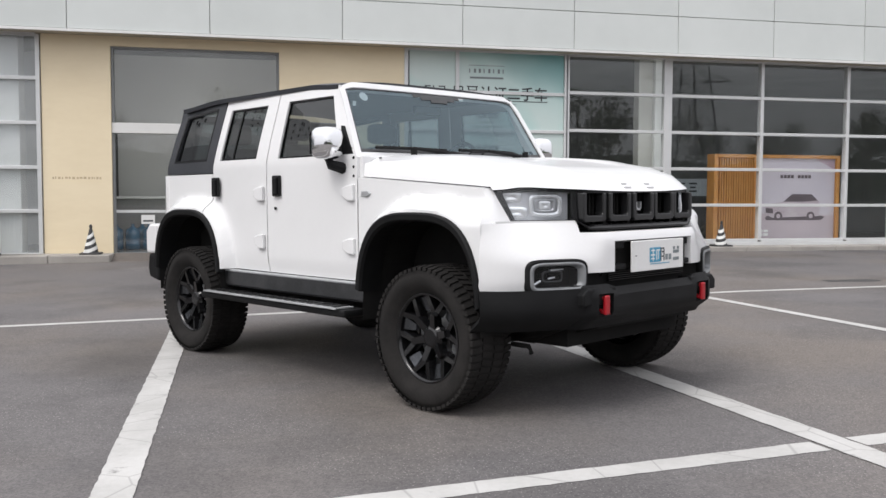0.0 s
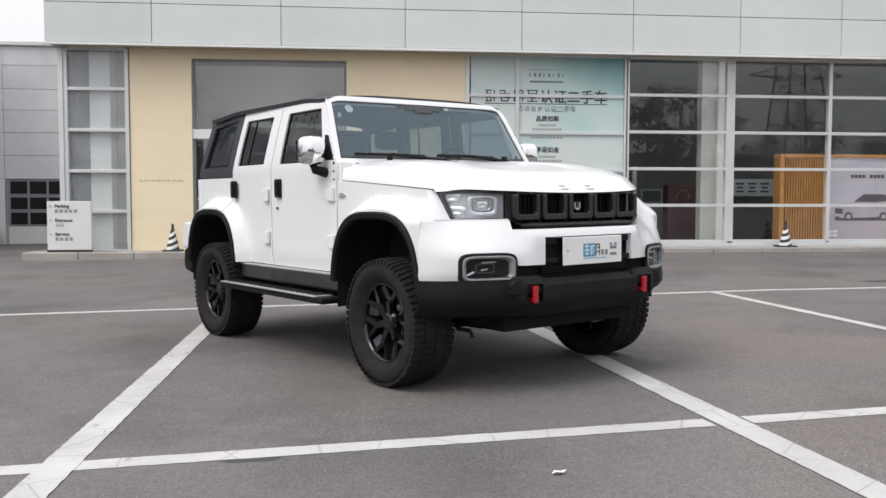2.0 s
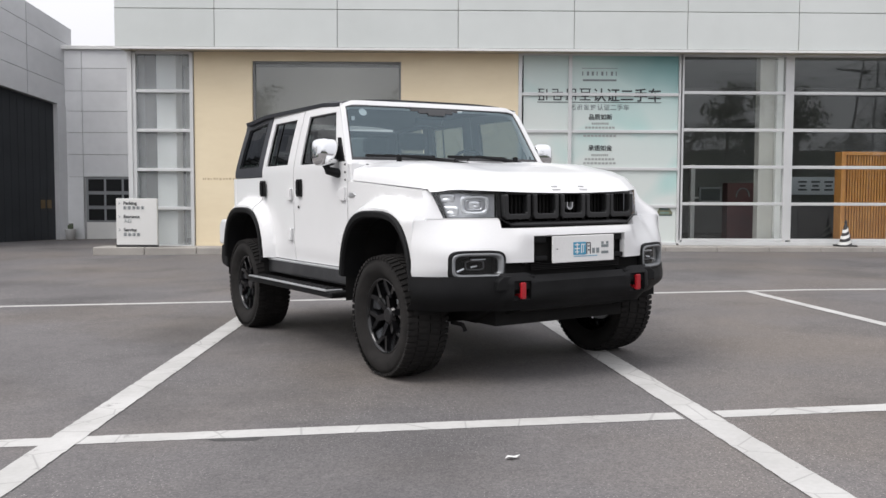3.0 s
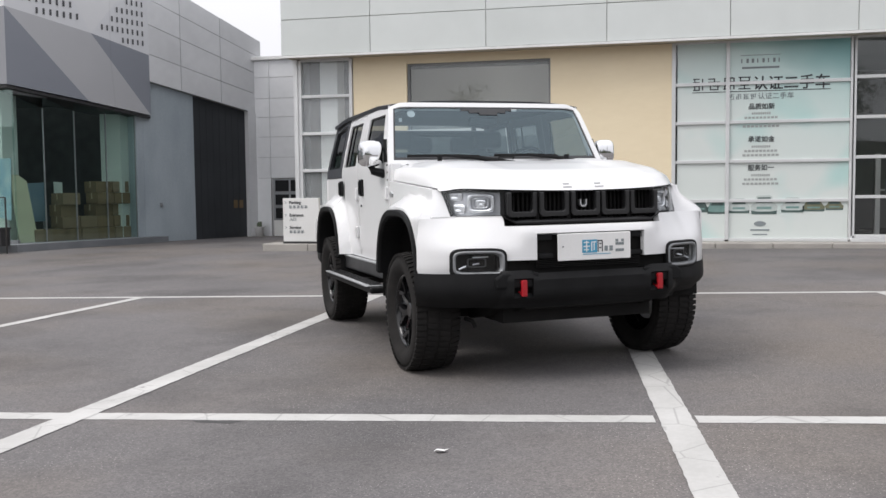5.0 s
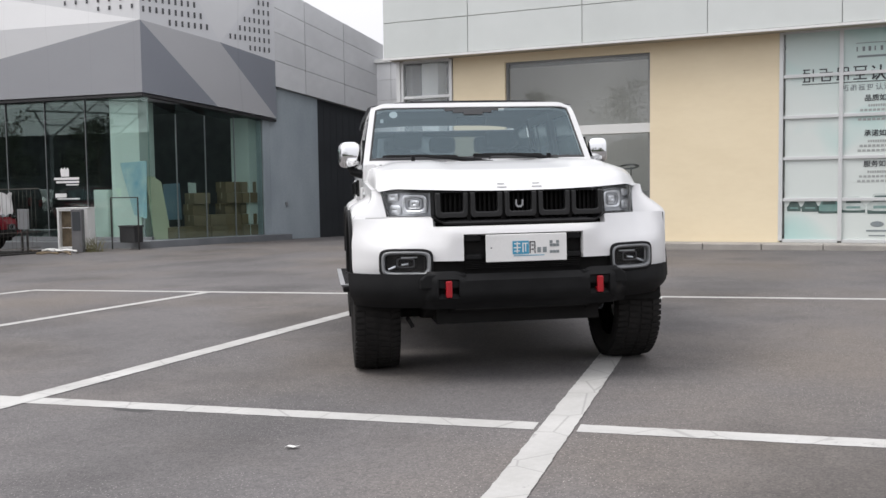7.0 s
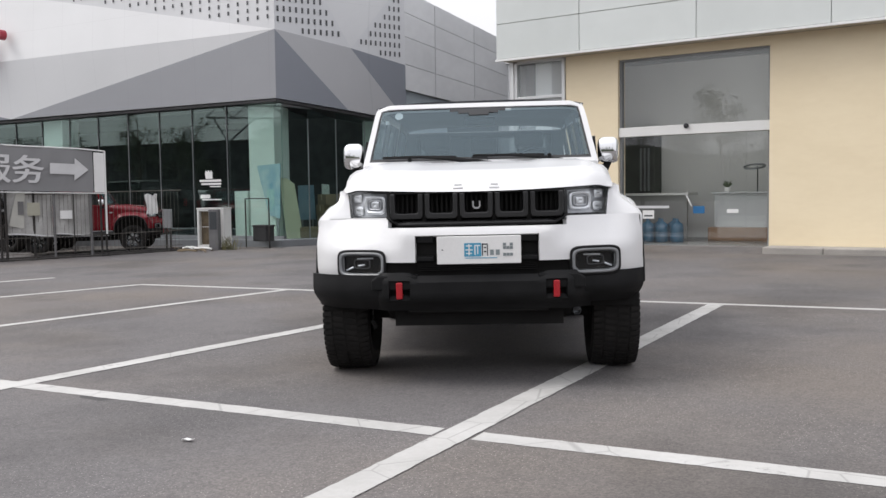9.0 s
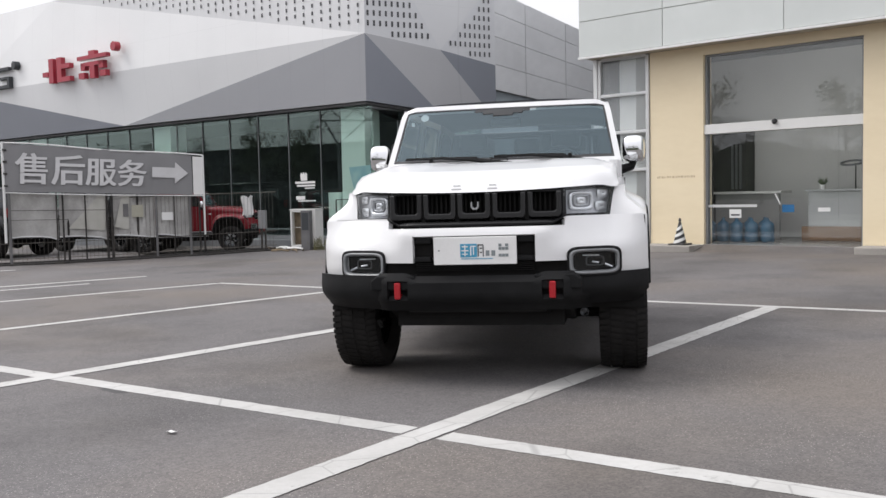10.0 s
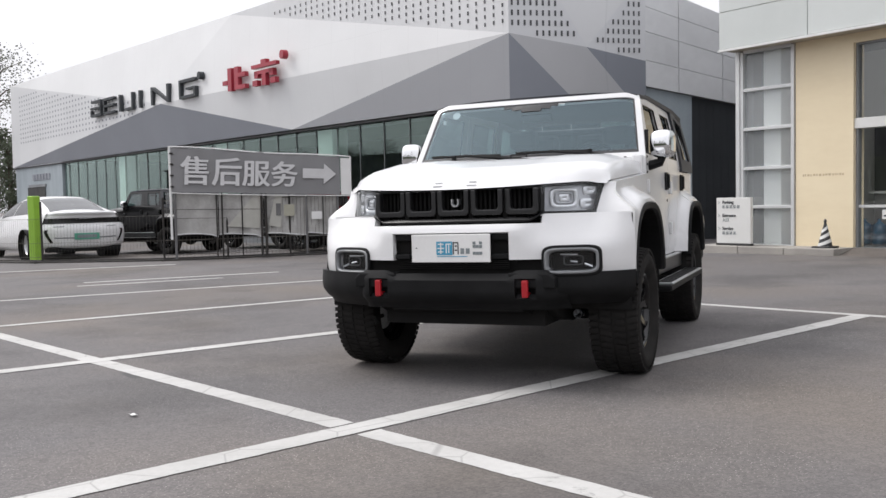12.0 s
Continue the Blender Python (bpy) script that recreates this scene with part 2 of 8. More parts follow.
GATE_D = material("dark_gate_metal", (0.036, 0.04, 0.045), (0.026, 0.029, 0.033), scale=1, rough=0.5)
GATE_L = material("grey_gate_metal", (0.38, 0.43, 0.46), (0.285, 0.33, 0.36), scale=1.6, rough=0.5, stretch=(1, 1, 0.3))
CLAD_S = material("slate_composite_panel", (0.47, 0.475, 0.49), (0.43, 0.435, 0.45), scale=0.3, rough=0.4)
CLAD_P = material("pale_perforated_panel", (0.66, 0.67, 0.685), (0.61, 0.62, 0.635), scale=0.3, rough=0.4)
SLOT = material("slot_shadow", (0.07, 0.072, 0.078), (0.1, 0.102, 0.108), scale=3, rough=0.8)
for clad in (CLAD_L, CLAD_M, CLAD_D, CLAD_B, CLAD_S, CLAD_P):
    seamed(clad, 1.25, 3.1, 0.94)
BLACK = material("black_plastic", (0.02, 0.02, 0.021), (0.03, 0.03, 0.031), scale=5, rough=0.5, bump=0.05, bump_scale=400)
FENCE_M = material("fence_steel", (0.018, 0.018, 0.019), (0.045, 0.04, 0.036), scale=6, rough=0.6, spec=0.3)
CARDBOARD_PALE = material("faded_card", (0.4, 0.39, 0.32), (0.33, 0.32, 0.26), scale=5, rough=0.8)
COIL_M = material("dusty_coil", (0.2, 0.155, 0.1), (0.11, 0.085, 0.055), scale=7, fine=90, rough=0.85, bump=0.5, bump_scale=120)
POLE_M = material("grey_painted_post", (0.15, 0.148, 0.15), (0.11, 0.108, 0.11), scale=4, rough=0.6)
WIRE_M = material("fence_wire", (0.13, 0.125, 0.115), (0.07, 0.06, 0.05), scale=6, rough=0.6, spec=0.3)
MESH_CLOTH = material("grey_shade_sheet", (0.46, 0.455, 0.44), (0.33, 0.325, 0.315), scale=2, fine=20, rough=0.8, bump=0.4, bump_scale=5)
BANNER = material("grey_banner", (0.225, 0.225, 0.23), (0.2, 0.2, 0.205), scale=1, rough=0.7, bump=0.2, bump_scale=4)
WHITE = material("white_paint", (0.76, 0.76, 0.75), (0.68, 0.68, 0.67), scale=2, rough=0.5)
INK = material("dark_ink", (0.045, 0.05, 0.055), rough=0.7)
INK_SOFT = material("grey_ink", (0.22, 0.25, 0.26), rough=0.7)
RED = material("red_sign_paint", (0.36, 0.025, 0.045), rough=0.4)
CARDBOARD = material("brown_cardboard", (0.2, 0.15, 0.09), (0.155, 0.115, 0.068), scale=3, rough=0.85, vary=0.02)
GREEN = material("lime_green_paint", (0.28, 0.5, 0.05), (0.24, 0.43, 0.045), scale=2, rough=0.4)
BARK = material("tree_bark", (0.07, 0.055, 0.04), (0.1, 0.08, 0.06), scale=6, rough=0.9, bump=0.5, bump_scale=12)
LEAF = material("tree_leaves", (0.075, 0.1, 0.06), (0.11, 0.13, 0.08), scale=0.8, rough=0.7)
# pale leaves for the sparse far trees: distance haze put into the colour
LEAF_PALE = material("hazed_leaves", (0.2, 0.21, 0.17), (0.27, 0.28, 0.23), scale=0.8, rough=0.7)
STEEL = material("galvanised_steel", (0.28, 0.29, 0.3), (0.2, 0.21, 0.22), scale=1, rough=0.5, metal=0.4)


# ---- building blocks ----
def mesh_of(bm, name):
    me = bpy.data.meshes.new(name)
    bm.normal_update()
    bm.to_mesh(me)
    bm.free()
    return me


def thing(name, label, category, kind="", group="", at=None):
    """An Empty at the base of a thing, which parents its parts."""
    ob = new(name)
    ob.empty_display_size = 0.2
    if at is not None:
        ob.matrix_world = at
    return tagged(ob, label, category, group, kind)


def part(name, bm, mat, parent=None, label="", smooth=False, bevel=0.0, thick=0.0, at=None, seg=2):
    """One mesh object, under a thing or a part; bm may also be mesh data that is shared."""
    me = bm if isinstance(bm, bpy.types.Mesh) else mesh_of(bm, name)
    if not me.materials:
        for one in mat if isinstance(mat, (list, tuple)) else (mat,):
            me.materials.append(one)
    if smooth:
        for p in me.polygons:
            p.use_smooth = True
    ob = new(name, me)
    if parent is not None:
        ob.parent = parent
    if at is not None:
        ob.matrix_basis = at
    if thick:
        md = ob.modifiers.new("thickness", "SOLIDIFY")
        md.thickness, md.offset = thick, -1
    if smooth and thick:
        md = ob.modifiers.new("crisp", "EDGE_SPLIT")
        md.split_angle = radians(38)
    if bevel:
        md = ob.modifiers.new("edge", "BEVEL")
        md.width, md.segments, md.limit_method, md.angle_limit = bevel, seg, "ANGLE", radians(40)
    if label:
        ob["label"] = label
    return ob


def box(bm, x0, x1, y0, y1, z0, z1):
    v = [bm.verts.new((x, y, z)) for x in (x0, x1) for y in (y0, y1) for z in (z0, z1)]
    for f in ((0, 1, 3, 2), (4, 6, 7, 5), (0, 4, 5, 1), (2, 3, 7, 6), (0, 2, 6, 4), (1, 5, 7, 3)):
        bm.faces.new([v[i] for i in f])
    return bm


def boxes(*rows):
    bm = bmesh.new()
    for r in rows:
        box(bm, *r)
    bmesh.ops.recalc_face_normals(bm, faces=bm.faces)
    return bm


def slab(points, offset):
    """A flat face given thickness along offset."""
    bm = bmesh.new()
    a = [bm.verts.new(p) for p in points]
    b = [bm.verts.new(Vector(p) + Vector(offset)) for p in points]
    bm.faces.new(a)
    bm.faces.new(b[::-1])
    n = len(a)
    for i in range(n):
        bm.faces.new((a[i], b[i], b[(i + 1) % n], a[(i + 1) % n]))
    bmesh.ops.recalc_face_normals(bm, faces=bm.faces)
    return bm


def prism(outline, a0, a1, axis="y"):
    """An outline in the two other axes drawn out along an axis from a0 to a1."""
    put = {"y": lambda u, w, a: (u, a, w), "x": lambda u, w, a: (a, u, w), "z": lambda u, w, a: (u, w, a)}[axis]
    bm = bmesh.new()
    a = [bm.verts.new(put(u, w, a0)) for u, w in outline]
    b = [bm.verts.new(put(u, w, a1)) for u, w in outline]
    bm.faces.new(a)
    bm.faces.new(b[::-1])
    n = len(a)
    for i in range(n):
        bm.faces.new((a[i], b[i], b[(i + 1) % n], a[(i + 1) % n]))
    bmesh.ops.recalc_face_normals(bm, faces=bm.faces)
    return bm


def lathe(profile, steps=32, axis="z", bm=None):
    """Turns a profile of (radius, along) about an axis."""
    bm = bm or bmesh.new()
    put = {"z": lambda r, h, c, s: (r * c, r * s, h), "y": lambda r, h, c, s: (r * c, h, r * s), "x": lambda r, h, c, s: (h, r * c, r * s)}[axis]
    rings = []
    for i in range(steps):
        c, s = math.cos(2 * math.pi * i / steps), math.sin(2 * math.pi * i / steps)
        rings.append([bm.verts.new(put(max(r, 1e-4), h, c, s)) for r, h in profile])
    for i in range(steps):
        a, b = rings[i], rings[(i + 1) % steps]
        for j in range(len(profile) - 1):
            bm.faces.new((a[j], a[j + 1], b[j + 1], b[j]))
    bmesh.ops.remove_doubles(bm, verts=bm.verts, dist=1e-5)
    bmesh.ops.recalc_face_normals(bm, faces=bm.faces)
    return bm


def tube(points, radius, sides=8, bm=None):
    """A round bar along points."""
    bm = bm or bmesh.new()
    pts = [Vector(p) for p in points]
    radii = radius if isinstance(radius, (list, tuple)) else [radius] * len(pts)
    rings = []
    for i, p in enumerate(pts):
        d = (pts[min(i + 1, len(pts) - 1)] - pts[max(i - 1, 0)]).normalized()
        side = d.cross(Vector((0, 0, 1)) if abs(d.z) < 0.9 else Vector((1, 0, 0))).normalized()
        up = side.cross(d)
        rings.append([bm.verts.new(p + radii[i] * (math.cos(6.28319 * j / sides) * side + math.sin(6.28319 * j / sides) * up)) for j in range(sides)])
    for a, b in zip(rings, rings[1:]):
        for j in range(sides):
            bm.faces.new((a[j], a[(j + 1) % sides], b[(j + 1) % sides], b[j]))
    bm.faces.new(rings[0][::-1])
    bm.faces.new(rings[-1])
    return bm


def shell(us, vs, place, keep=None):
    """A sheet over a grid of (u, v), laid in space by place(u, v); keep(u, v) of a cell's middle leaves openings."""
    bm = bmesh.new()
    verts = {}
    for i in range(len(us) - 1):
        for j in range(len(vs) - 1):
            if keep and not keep((us[i] + us[i + 1]) / 2, (vs[j] + vs[j + 1]) / 2):
                continue
            ring = []
            for a, b in ((i, j), (i + 1, j), (i + 1, j + 1), (i, j + 1)):
                if (a, b) not in verts:
                    verts[a, b] = bm.verts.new(place(us[a], vs[b]))
                ring.append(verts[a, b])
            bm.faces.new(ring)
    return bm


def steps(a, b, n):
    return [a + (b - a) * i / n for i in range(n + 1)]


def grid_lines(a, b, step, *marks):
    """Even lines from a to b that also fall on the marks."""
    stops = sorted({a, b, *[m for m in marks if a < m < b]})
    out = [stops[0]]
    for p, q in zip(stops, stops[1:]):
        n = max(1, round((q - p) / step))
        out += [p + (q - p) * i / n for i in range(1, n + 1)]
    return out


def lerp_table(x, xs, ys):
    return float(np.interp(x, xs, ys))


def writing(text, size, mat, parent, at, name="lettering", depth=0.004, align="CENTER", label="", weight=0.0):
    """Words in the built-in font, upright in the x-z plane of at, facing its -y."""
    cu = bpy.data.curves.new("letters", "FONT")
    cu.body, cu.size, cu.extrude, cu.align_x, cu.offset = text, size, depth, align, weight
    cu.resolution_u = 3
    tmp = bpy.data.objects.new("letters", cu)
    scene.collection.objects.link(tmp)
    me = bpy.data.meshes.new_from_object(tmp.evaluated_get(bpy.context.evaluated_depsgraph_get()))
    bpy.data.objects.remove(tmp)
    bpy.data.curves.remove(cu)
    me.materials.clear()
    me.materials.append(mat)
    return part(name, me, mat, parent, label, at=at @ pose(0, 0, 0, 90, 0, 0))


# ---- the ground ----
def rise(x, y):
    """The lot falls gently to the west and climbs a little towards the kerb of the showroom."""
    u = min(max((y - 13.5) / 6.4, 0.0), 1.0)
    return 0.012 * (min(max(x, -30.0), 6.0) - 1.3) + (0.08 - 0.03 * min(max((x - 1.5) / 4.5, 0.0), 1.0)) * u * u * (3 - 2 * u)


def ground():
    xs = [-600, -250, -120, -70, -50] + grid_lines(-40, 24, 1.0) + [40, 80, 160, 300, 600]
    ys = [-600, -250, -120, -60, -30, -12] + grid_lines(-4, 30, 0.8) + [40, 60, 100, 180, 300, 600]
    return shell(xs, ys, lambda x, y: (x, y, rise(x, y)))


tagged(part("ground", ground(), ASPHALT), "grey worn asphalt of a car park", "ground", kind="structure")


def stripe(a, b, width, seed):
    """A painted line from a to b with slightly ragged edges, lying on the asphalt."""
    rnd = random.Random(seed)
    a, b = Vector((*a, 0)), Vector((*b, 0))
    d = (b - a).normalized()
    side = Vector((-d.y, d.x, 0))
    n = max(2, int((b - a).length / 0.05))
    bm = bmesh.new()
    last = None
    for i in range(n + 1):
        p = a + (b - a) * (i / n)
        w0, w1 = width / 2 + rnd.uniform(-0.004, 0.003), width / 2 + rnd.uniform(-0.004, 0.003)
        pair = []
        for s in (-w0, w1):
            q = p + side * s
            pair.append(bm.verts.new((q.x, q.y, rise(q.x, q.y) + (0.0025 if seed < 3 else 0.0045))))
        if last:
            bm.faces.new((last[0], pair[0], pair[1], last[1]))
        last = pair
    return bm


def front_y(x):
    return 7.065 + 0.109 * x


def rear_y(x):
    return 12.84 + 0.088 * x


LINES = [((-9.0, front_y(-9.0)), (2.78, front_y(2.78)), 0.145), ((2.99, front_y(2.99)), (14, front_y(14)), 0.145),
         ((-6.0, rear_y(-6.0)), (14, rear_y(14)), 0.12), ((2.37, rear_y(2.37) - 0.06), (3.16, 4.4), 0.17), ((-0.33, rear_y(-0.33) - 0.06), (-0.32, 3.6), 0.17),
         ((-3.2, rear_y(-3.2) - 0.06), (-3.5, 5.0), 0.135), ((-5.95, rear_y(-5.95) - 0.06), (-7.1, 5.0), 0.145), ((5.25, rear_y(5.25) - 0.06), (5.95, 5.0), 0.12),
         ((8.2, rear_y(8.2) - 0.06), (8.9, 5.0), 0.12), ((-8.6, 12.6), (-9.25, 9.3), 0.17), ((-8.1, 11.3), (-8.5, 9.0), 0.14), ((-13.4, 12.4), (-14.4, 8.9), 0.2)]
for i, (a, b, w) in enumerate(LINES):
    tagged(part("road_marking", stripe(a, b, w, i), ROAD_PAINT), "scuffed white painted parking line on asphalt", "parking line", group="parking lines", kind="structure")

# a dark damp patch beside the front line, and a pale dry leaf
STAIN = material("damp_stain", (0.035, 0.034, 0.034), (0.05, 0.048, 0.047), scale=3, rough=0.6)


def blot(cx, cy, rx, ry, seed, up=0.0015):
    rnd = random.Random(seed)
    bm = bmesh.new()
    pts = []
    for i in range(22):
        k = 1 + rnd.uniform(-0.22, 0.16)
        x, y = cx + rx * k * math.cos(i * 0.2856), cy + ry * k * math.sin(i * 0.2856)
        pts.append(bm.verts.new((x, y, rise(x, y) + up)))
    bm.faces.new(pts)
    return bm


for cx, cy, rx, ry in ((0.5, 7.03, 0.14, 0.045), (8.2, 14.3, 0.5, 0.16)):
    tagged(part("stain", blot(cx, cy, rx, ry, int(cx * 10)), STAIN), "dark damp stain on the asphalt", "stain", kind="structure")


def leaf_litter():
    bm = bmesh.new()
    pts = [(-0.05, 0, 0.006), (-0.02, 0.025, 0.016), (0.03, 0.022, 0.008), (0.06, 0, 0.02), (0.02, -0.026, 0.012), (-0.03, -0.018, 0.02)]
    v = [bm.verts.new(p) for p in pts]
    c = bm.verts.new((0, 0, 0.004))
    for i in range(6):
        bm.faces.new((v[i], v[(i + 1) % 6], c))
    return bm


tagged(part("dry_leaf", leaf_litter(), PLASTER, thick=0.002, at=pose(1.82, 6.63, rise(1.82, 6.63) + 0.003, 0, 0, 20) @ Matrix.Scale(0.66, 4)), "pale dry crumpled leaf lying on asphalt", "leaf")

# ---- the main showroom ----
FY = 20.52  # face of the facade
BARS = (0.22, 0.955, 1.69, 2.42, 3.14, 3.92)
BARS_EAST = (0.29, 1.01, 1.735, 2.46, 3.185, 3.92)


def wall(name, bm, mat, label, bevel=0.0):
    return tagged(part(name, bm, mat, bevel=bevel), label, "wall", kind="structure")


wall("wall_stone_1", boxes((-3.07, -1.945, FY, FY + 0.35, 0.0, 3.92)), STONE, "cream travertine wall beside the entrance")
wall("wall_stone_2", boxes((0.945, 3.26, FY, FY + 0.35, 0.0, 3.92)), STONE, "cream travertine wall between entrance and poster")
wall("wall_stone_3", boxes((-1.945, 0.945, FY + 0.002, FY + 0.35, 3.755, 3.92)), STONE, "cream travertine lintel over the entrance")
# the side wall is never in view; its dark colour darkens the annex glass reflections
wall("wall_side", boxes((-4.34, -4.05, FY + 0.12, 27.0, -0.3, 7.2)), GATE_D, "unseen side wall of the showroom, dark to deepen glass reflections")
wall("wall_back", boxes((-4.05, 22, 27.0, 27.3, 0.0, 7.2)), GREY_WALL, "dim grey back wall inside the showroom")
wall("wall_east", boxes((21.7, 22, FY, 27.0, 0.0, 7.2)), PLASTER, "white end wall of the showroom")
tagged(part("floor", boxes((-4.05, 21.7, FY + 0.002, 27.0, -0.1, 0.16)), FLOOR_IN), "polished grey showroom floor", "floor", kind="structure")
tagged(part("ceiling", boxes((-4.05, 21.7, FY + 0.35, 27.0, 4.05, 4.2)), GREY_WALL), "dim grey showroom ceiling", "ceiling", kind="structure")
tagged(part("roof", boxes((-4.45, 22, 20.3, 27.3, 7.2, 7.35)), FASCIA), "flat pale roof of the showroom", "roof", kind="structure")

# fascia: a band of pale metal panels with open joints
fascia = thing("fascia", "pale grey-green metal panel band over the facade", "fascia", kind="structure")
part("fascia_backing", boxes((-4.44, 22, 20.13, 20.3, 3.95, 7.2)), JOINT, fascia)
part("fascia_soffit", boxes((-4.4, 22, 20.12, FY + 0.34, 3.925, 3.948)), SOFFIT, fascia)
part("drip_edge", boxes((-4.46, 22, 20.07, 20.125, 3.9, 3.945)), WHITE, fascia, bevel=0.004)
COLS = [-4.45, -2.57, -0.25, 2.04, 4.25, 6.42, 8.56, 10.63, 12.7, 14.9, 17.0, 19.2, 21.4]
ROWS_Z = [3.95, 4.66, 5.35, 6.1, 6.65, 7.2]
for x0, x1 in zip(COLS, COLS[1:]):
    for z0, z1 in zip(ROWS_Z, ROWS_Z[1:]):
        part("fascia_panel", boxes((x0 + 0.006, x1 - 0.006, 20.1, 20.128, z0 + 0.006, z1 - 0.006)), FASCIA, fascia, bevel=0.004, seg=1)
part("end_panel", boxes((-4.452, -4.442, 20.13, FY + 0.12, 3.95, 7.2)), FASCIA, fascia)


def glazing(name, label, xs, zs, mat, doubles=(), y=FY):
    """A glazed bay: aluminium posts and rails in front of separate panes."""
    w = thing(name, label, "window", kind="structure")
    for x in xs:
        half = 0.085 if x in doubles else 0.035
        part("mullion", boxes((x - half, x + half, y - 0.03, y + 0.1, zs[0], zs[-1])), ALU, w, bevel=0.006)
    for z in zs:
        for a, b in zip(xs, xs[1:]):
            ha, hb = (0.085 if a in doubles else 0.035), (0.085 if b in doubles else 0.035)
            part("transom", boxes((a + ha, b - hb, y - 0.022, y + 0.09, z - 0.03, z + 0.03)), ALU, w, bevel=0.005)
    for a, b in zip(xs, xs[1:]):
        for z0, z1 in zip(zs, zs[1:]):
            p = part("pane", boxes((a + 0.03, b - 0.03, y + 0.03, y + 0.036, z0 + 0.025, z1 - 0.025)), mat, w)
            p.visible_shadow = False
    return w


east = glazing("window_1", "tall glazed showroom front in pale aluminium frames", [6.455, 8.57, 10.66, 12.66, 14.7, 16.8, 18.9, 21.0], BARS_EAST, GLASS, doubles=(8.57,))
part("window_sill", boxes((6.42, 21.035, FY - 0.06, FY + 0.1, 0.185, 0.257)), ALU, east, bevel=0.006)
glazing("window_2", "narrow glazed corner strip in pale aluminium frames", [-4.22, -3.12], (0.14, 0.89, 1.64, 2.4, 3.16, 3.9), FROSTED)
part("corner_post", boxes((-4.345, -4.255, FY - 0.05, FY + 0.115, -0.1, 3.92)), ALU, tagged(new("corner_trim"), "pale aluminium corner trim", "trim", kind="structure"), bevel=0.006)

# the poster film behind its own frames
POSTER = material("poster_film", (0.5, 0.6, 0.6), (0.5, 0.6, 0.6), rough=0.3)
pn, pk = POSTER.node_tree.nodes, POSTER.node_tree.links
pt, pr, pm = pn.new("ShaderNodeTexCoord"), pn.new("ShaderNodeValToRGB"), pn.new("ShaderNodeMath")
psep, pno = pn.new("ShaderNodeSeparateXYZ"), pn.new("ShaderNodeTexNoise")
pk.new(pt.outputs["Object"], psep.inputs[0])
pk.new(pt.outputs["Object"], pno.inputs["Vector"])
pno.inputs["Scale"].default_value = 0.8
pm.operation = "MULTIPLY_ADD"
pm.inputs[1].default_value = 0.55
pk.new(psep.outputs["X"], pm.inputs[0])
pm2 = pn.new("ShaderNodeMath")
pm2.operation = "ADD"
pk.new(psep.outputs["Z"], pm2.inputs[0])
pk.new(pno.outputs["Fac"], pm2.inputs[1])
pk.new(pm2.outputs[0], pm.inputs[2])
pmr = pn.new("ShaderNodeMapRange")
pmr.inputs["From Min"].default_value, pmr.inputs["From Max"].default_value = 5.0, 8.1
pk.new(pm.outputs[0], pmr.inputs["Value"])
pk.new(pmr.outputs["Result"], pr.inputs["Fac"])
pe = pr.color_ramp.elements
pe[0].position, pe[0].color = 0.0, (0.615, 0.66, 0.635, 1)
pe[1].position, pe[1].color = 1.0, (0.07, 0.3, 0.31, 1)
one = pe.new(0.62)
one.color = (0.5, 0.64, 0.615, 1)
# soft teal clouds printed over the pale ground
pcl, pcr, pmx = pn.new("ShaderNodeTexNoise"), pn.new("ShaderNodeMapRange"), pn.new("ShaderNodeMixRGB")
pcl.inputs["Scale"].default_value, pcl.inputs["Detail"].default_value = 1.1, 1.0
pcr.inputs["From Min"].default_value, pcr.inputs["From Max"].default_value, pcr.inputs["To Max"].default_value = 0.5, 0.72, 0.75
pmx.inputs["Color2"].default_value = (0.38, 0.6, 0.57, 1)
pk.new(pt.outputs["Object"], pcl.inputs["Vector"])
pk.new(pcl.outputs["Fac"], pcr.inputs["Value"])
pk.new(pcr.outputs["Result"], pmx.inputs["Fac"])
pk.new(pr.outputs["Color"], pmx.inputs["Color1"])
pk.new(pmx.outputs["Color"], pn["Principled BSDF"].inputs["Base Color"])
glazing("window_3", "glazed bay in aluminium frames covered by a poster film", [3.27, 4.25, 6.42], BARS, GLASS)
PF = FY + 0.016
poster = thing("window_poster", "pale teal advertising film with dark characters behind glass", "poster")
part("film", boxes((3.34, 6.38, PF, PF + 0.004, 0.23, 3.89)), POSTER, poster)


def on_poster(x, z):
    return pose(x, PF - 0.0045, z)


INK_FAINT = material("faint_print", (0.3, 0.32, 0.31), (0.36, 0.38, 0.37), scale=20, rough=0.5)
# maker's name and small print as plain bars; the readable words as words
for x0, x1, z0, z1 in ((4.48, 5.18, 3.643, 3.652), (4.5, 5.16, 3.4, 3.435)):
    part("bar", boxes((x0, x1, PF - 0.006, PF - 0.001, z0, z1)), INK_SOFT, poster)
for i in range(8):
    part("bar", boxes((4.485 + 0.094 * i, 4.505 + 0.094 * i + (0.02 if i in (1, 2, 4, 6) else 0), PF - 0.006, PF - 0.001, 3.508, 3.585)), INK_SOFT, poster)


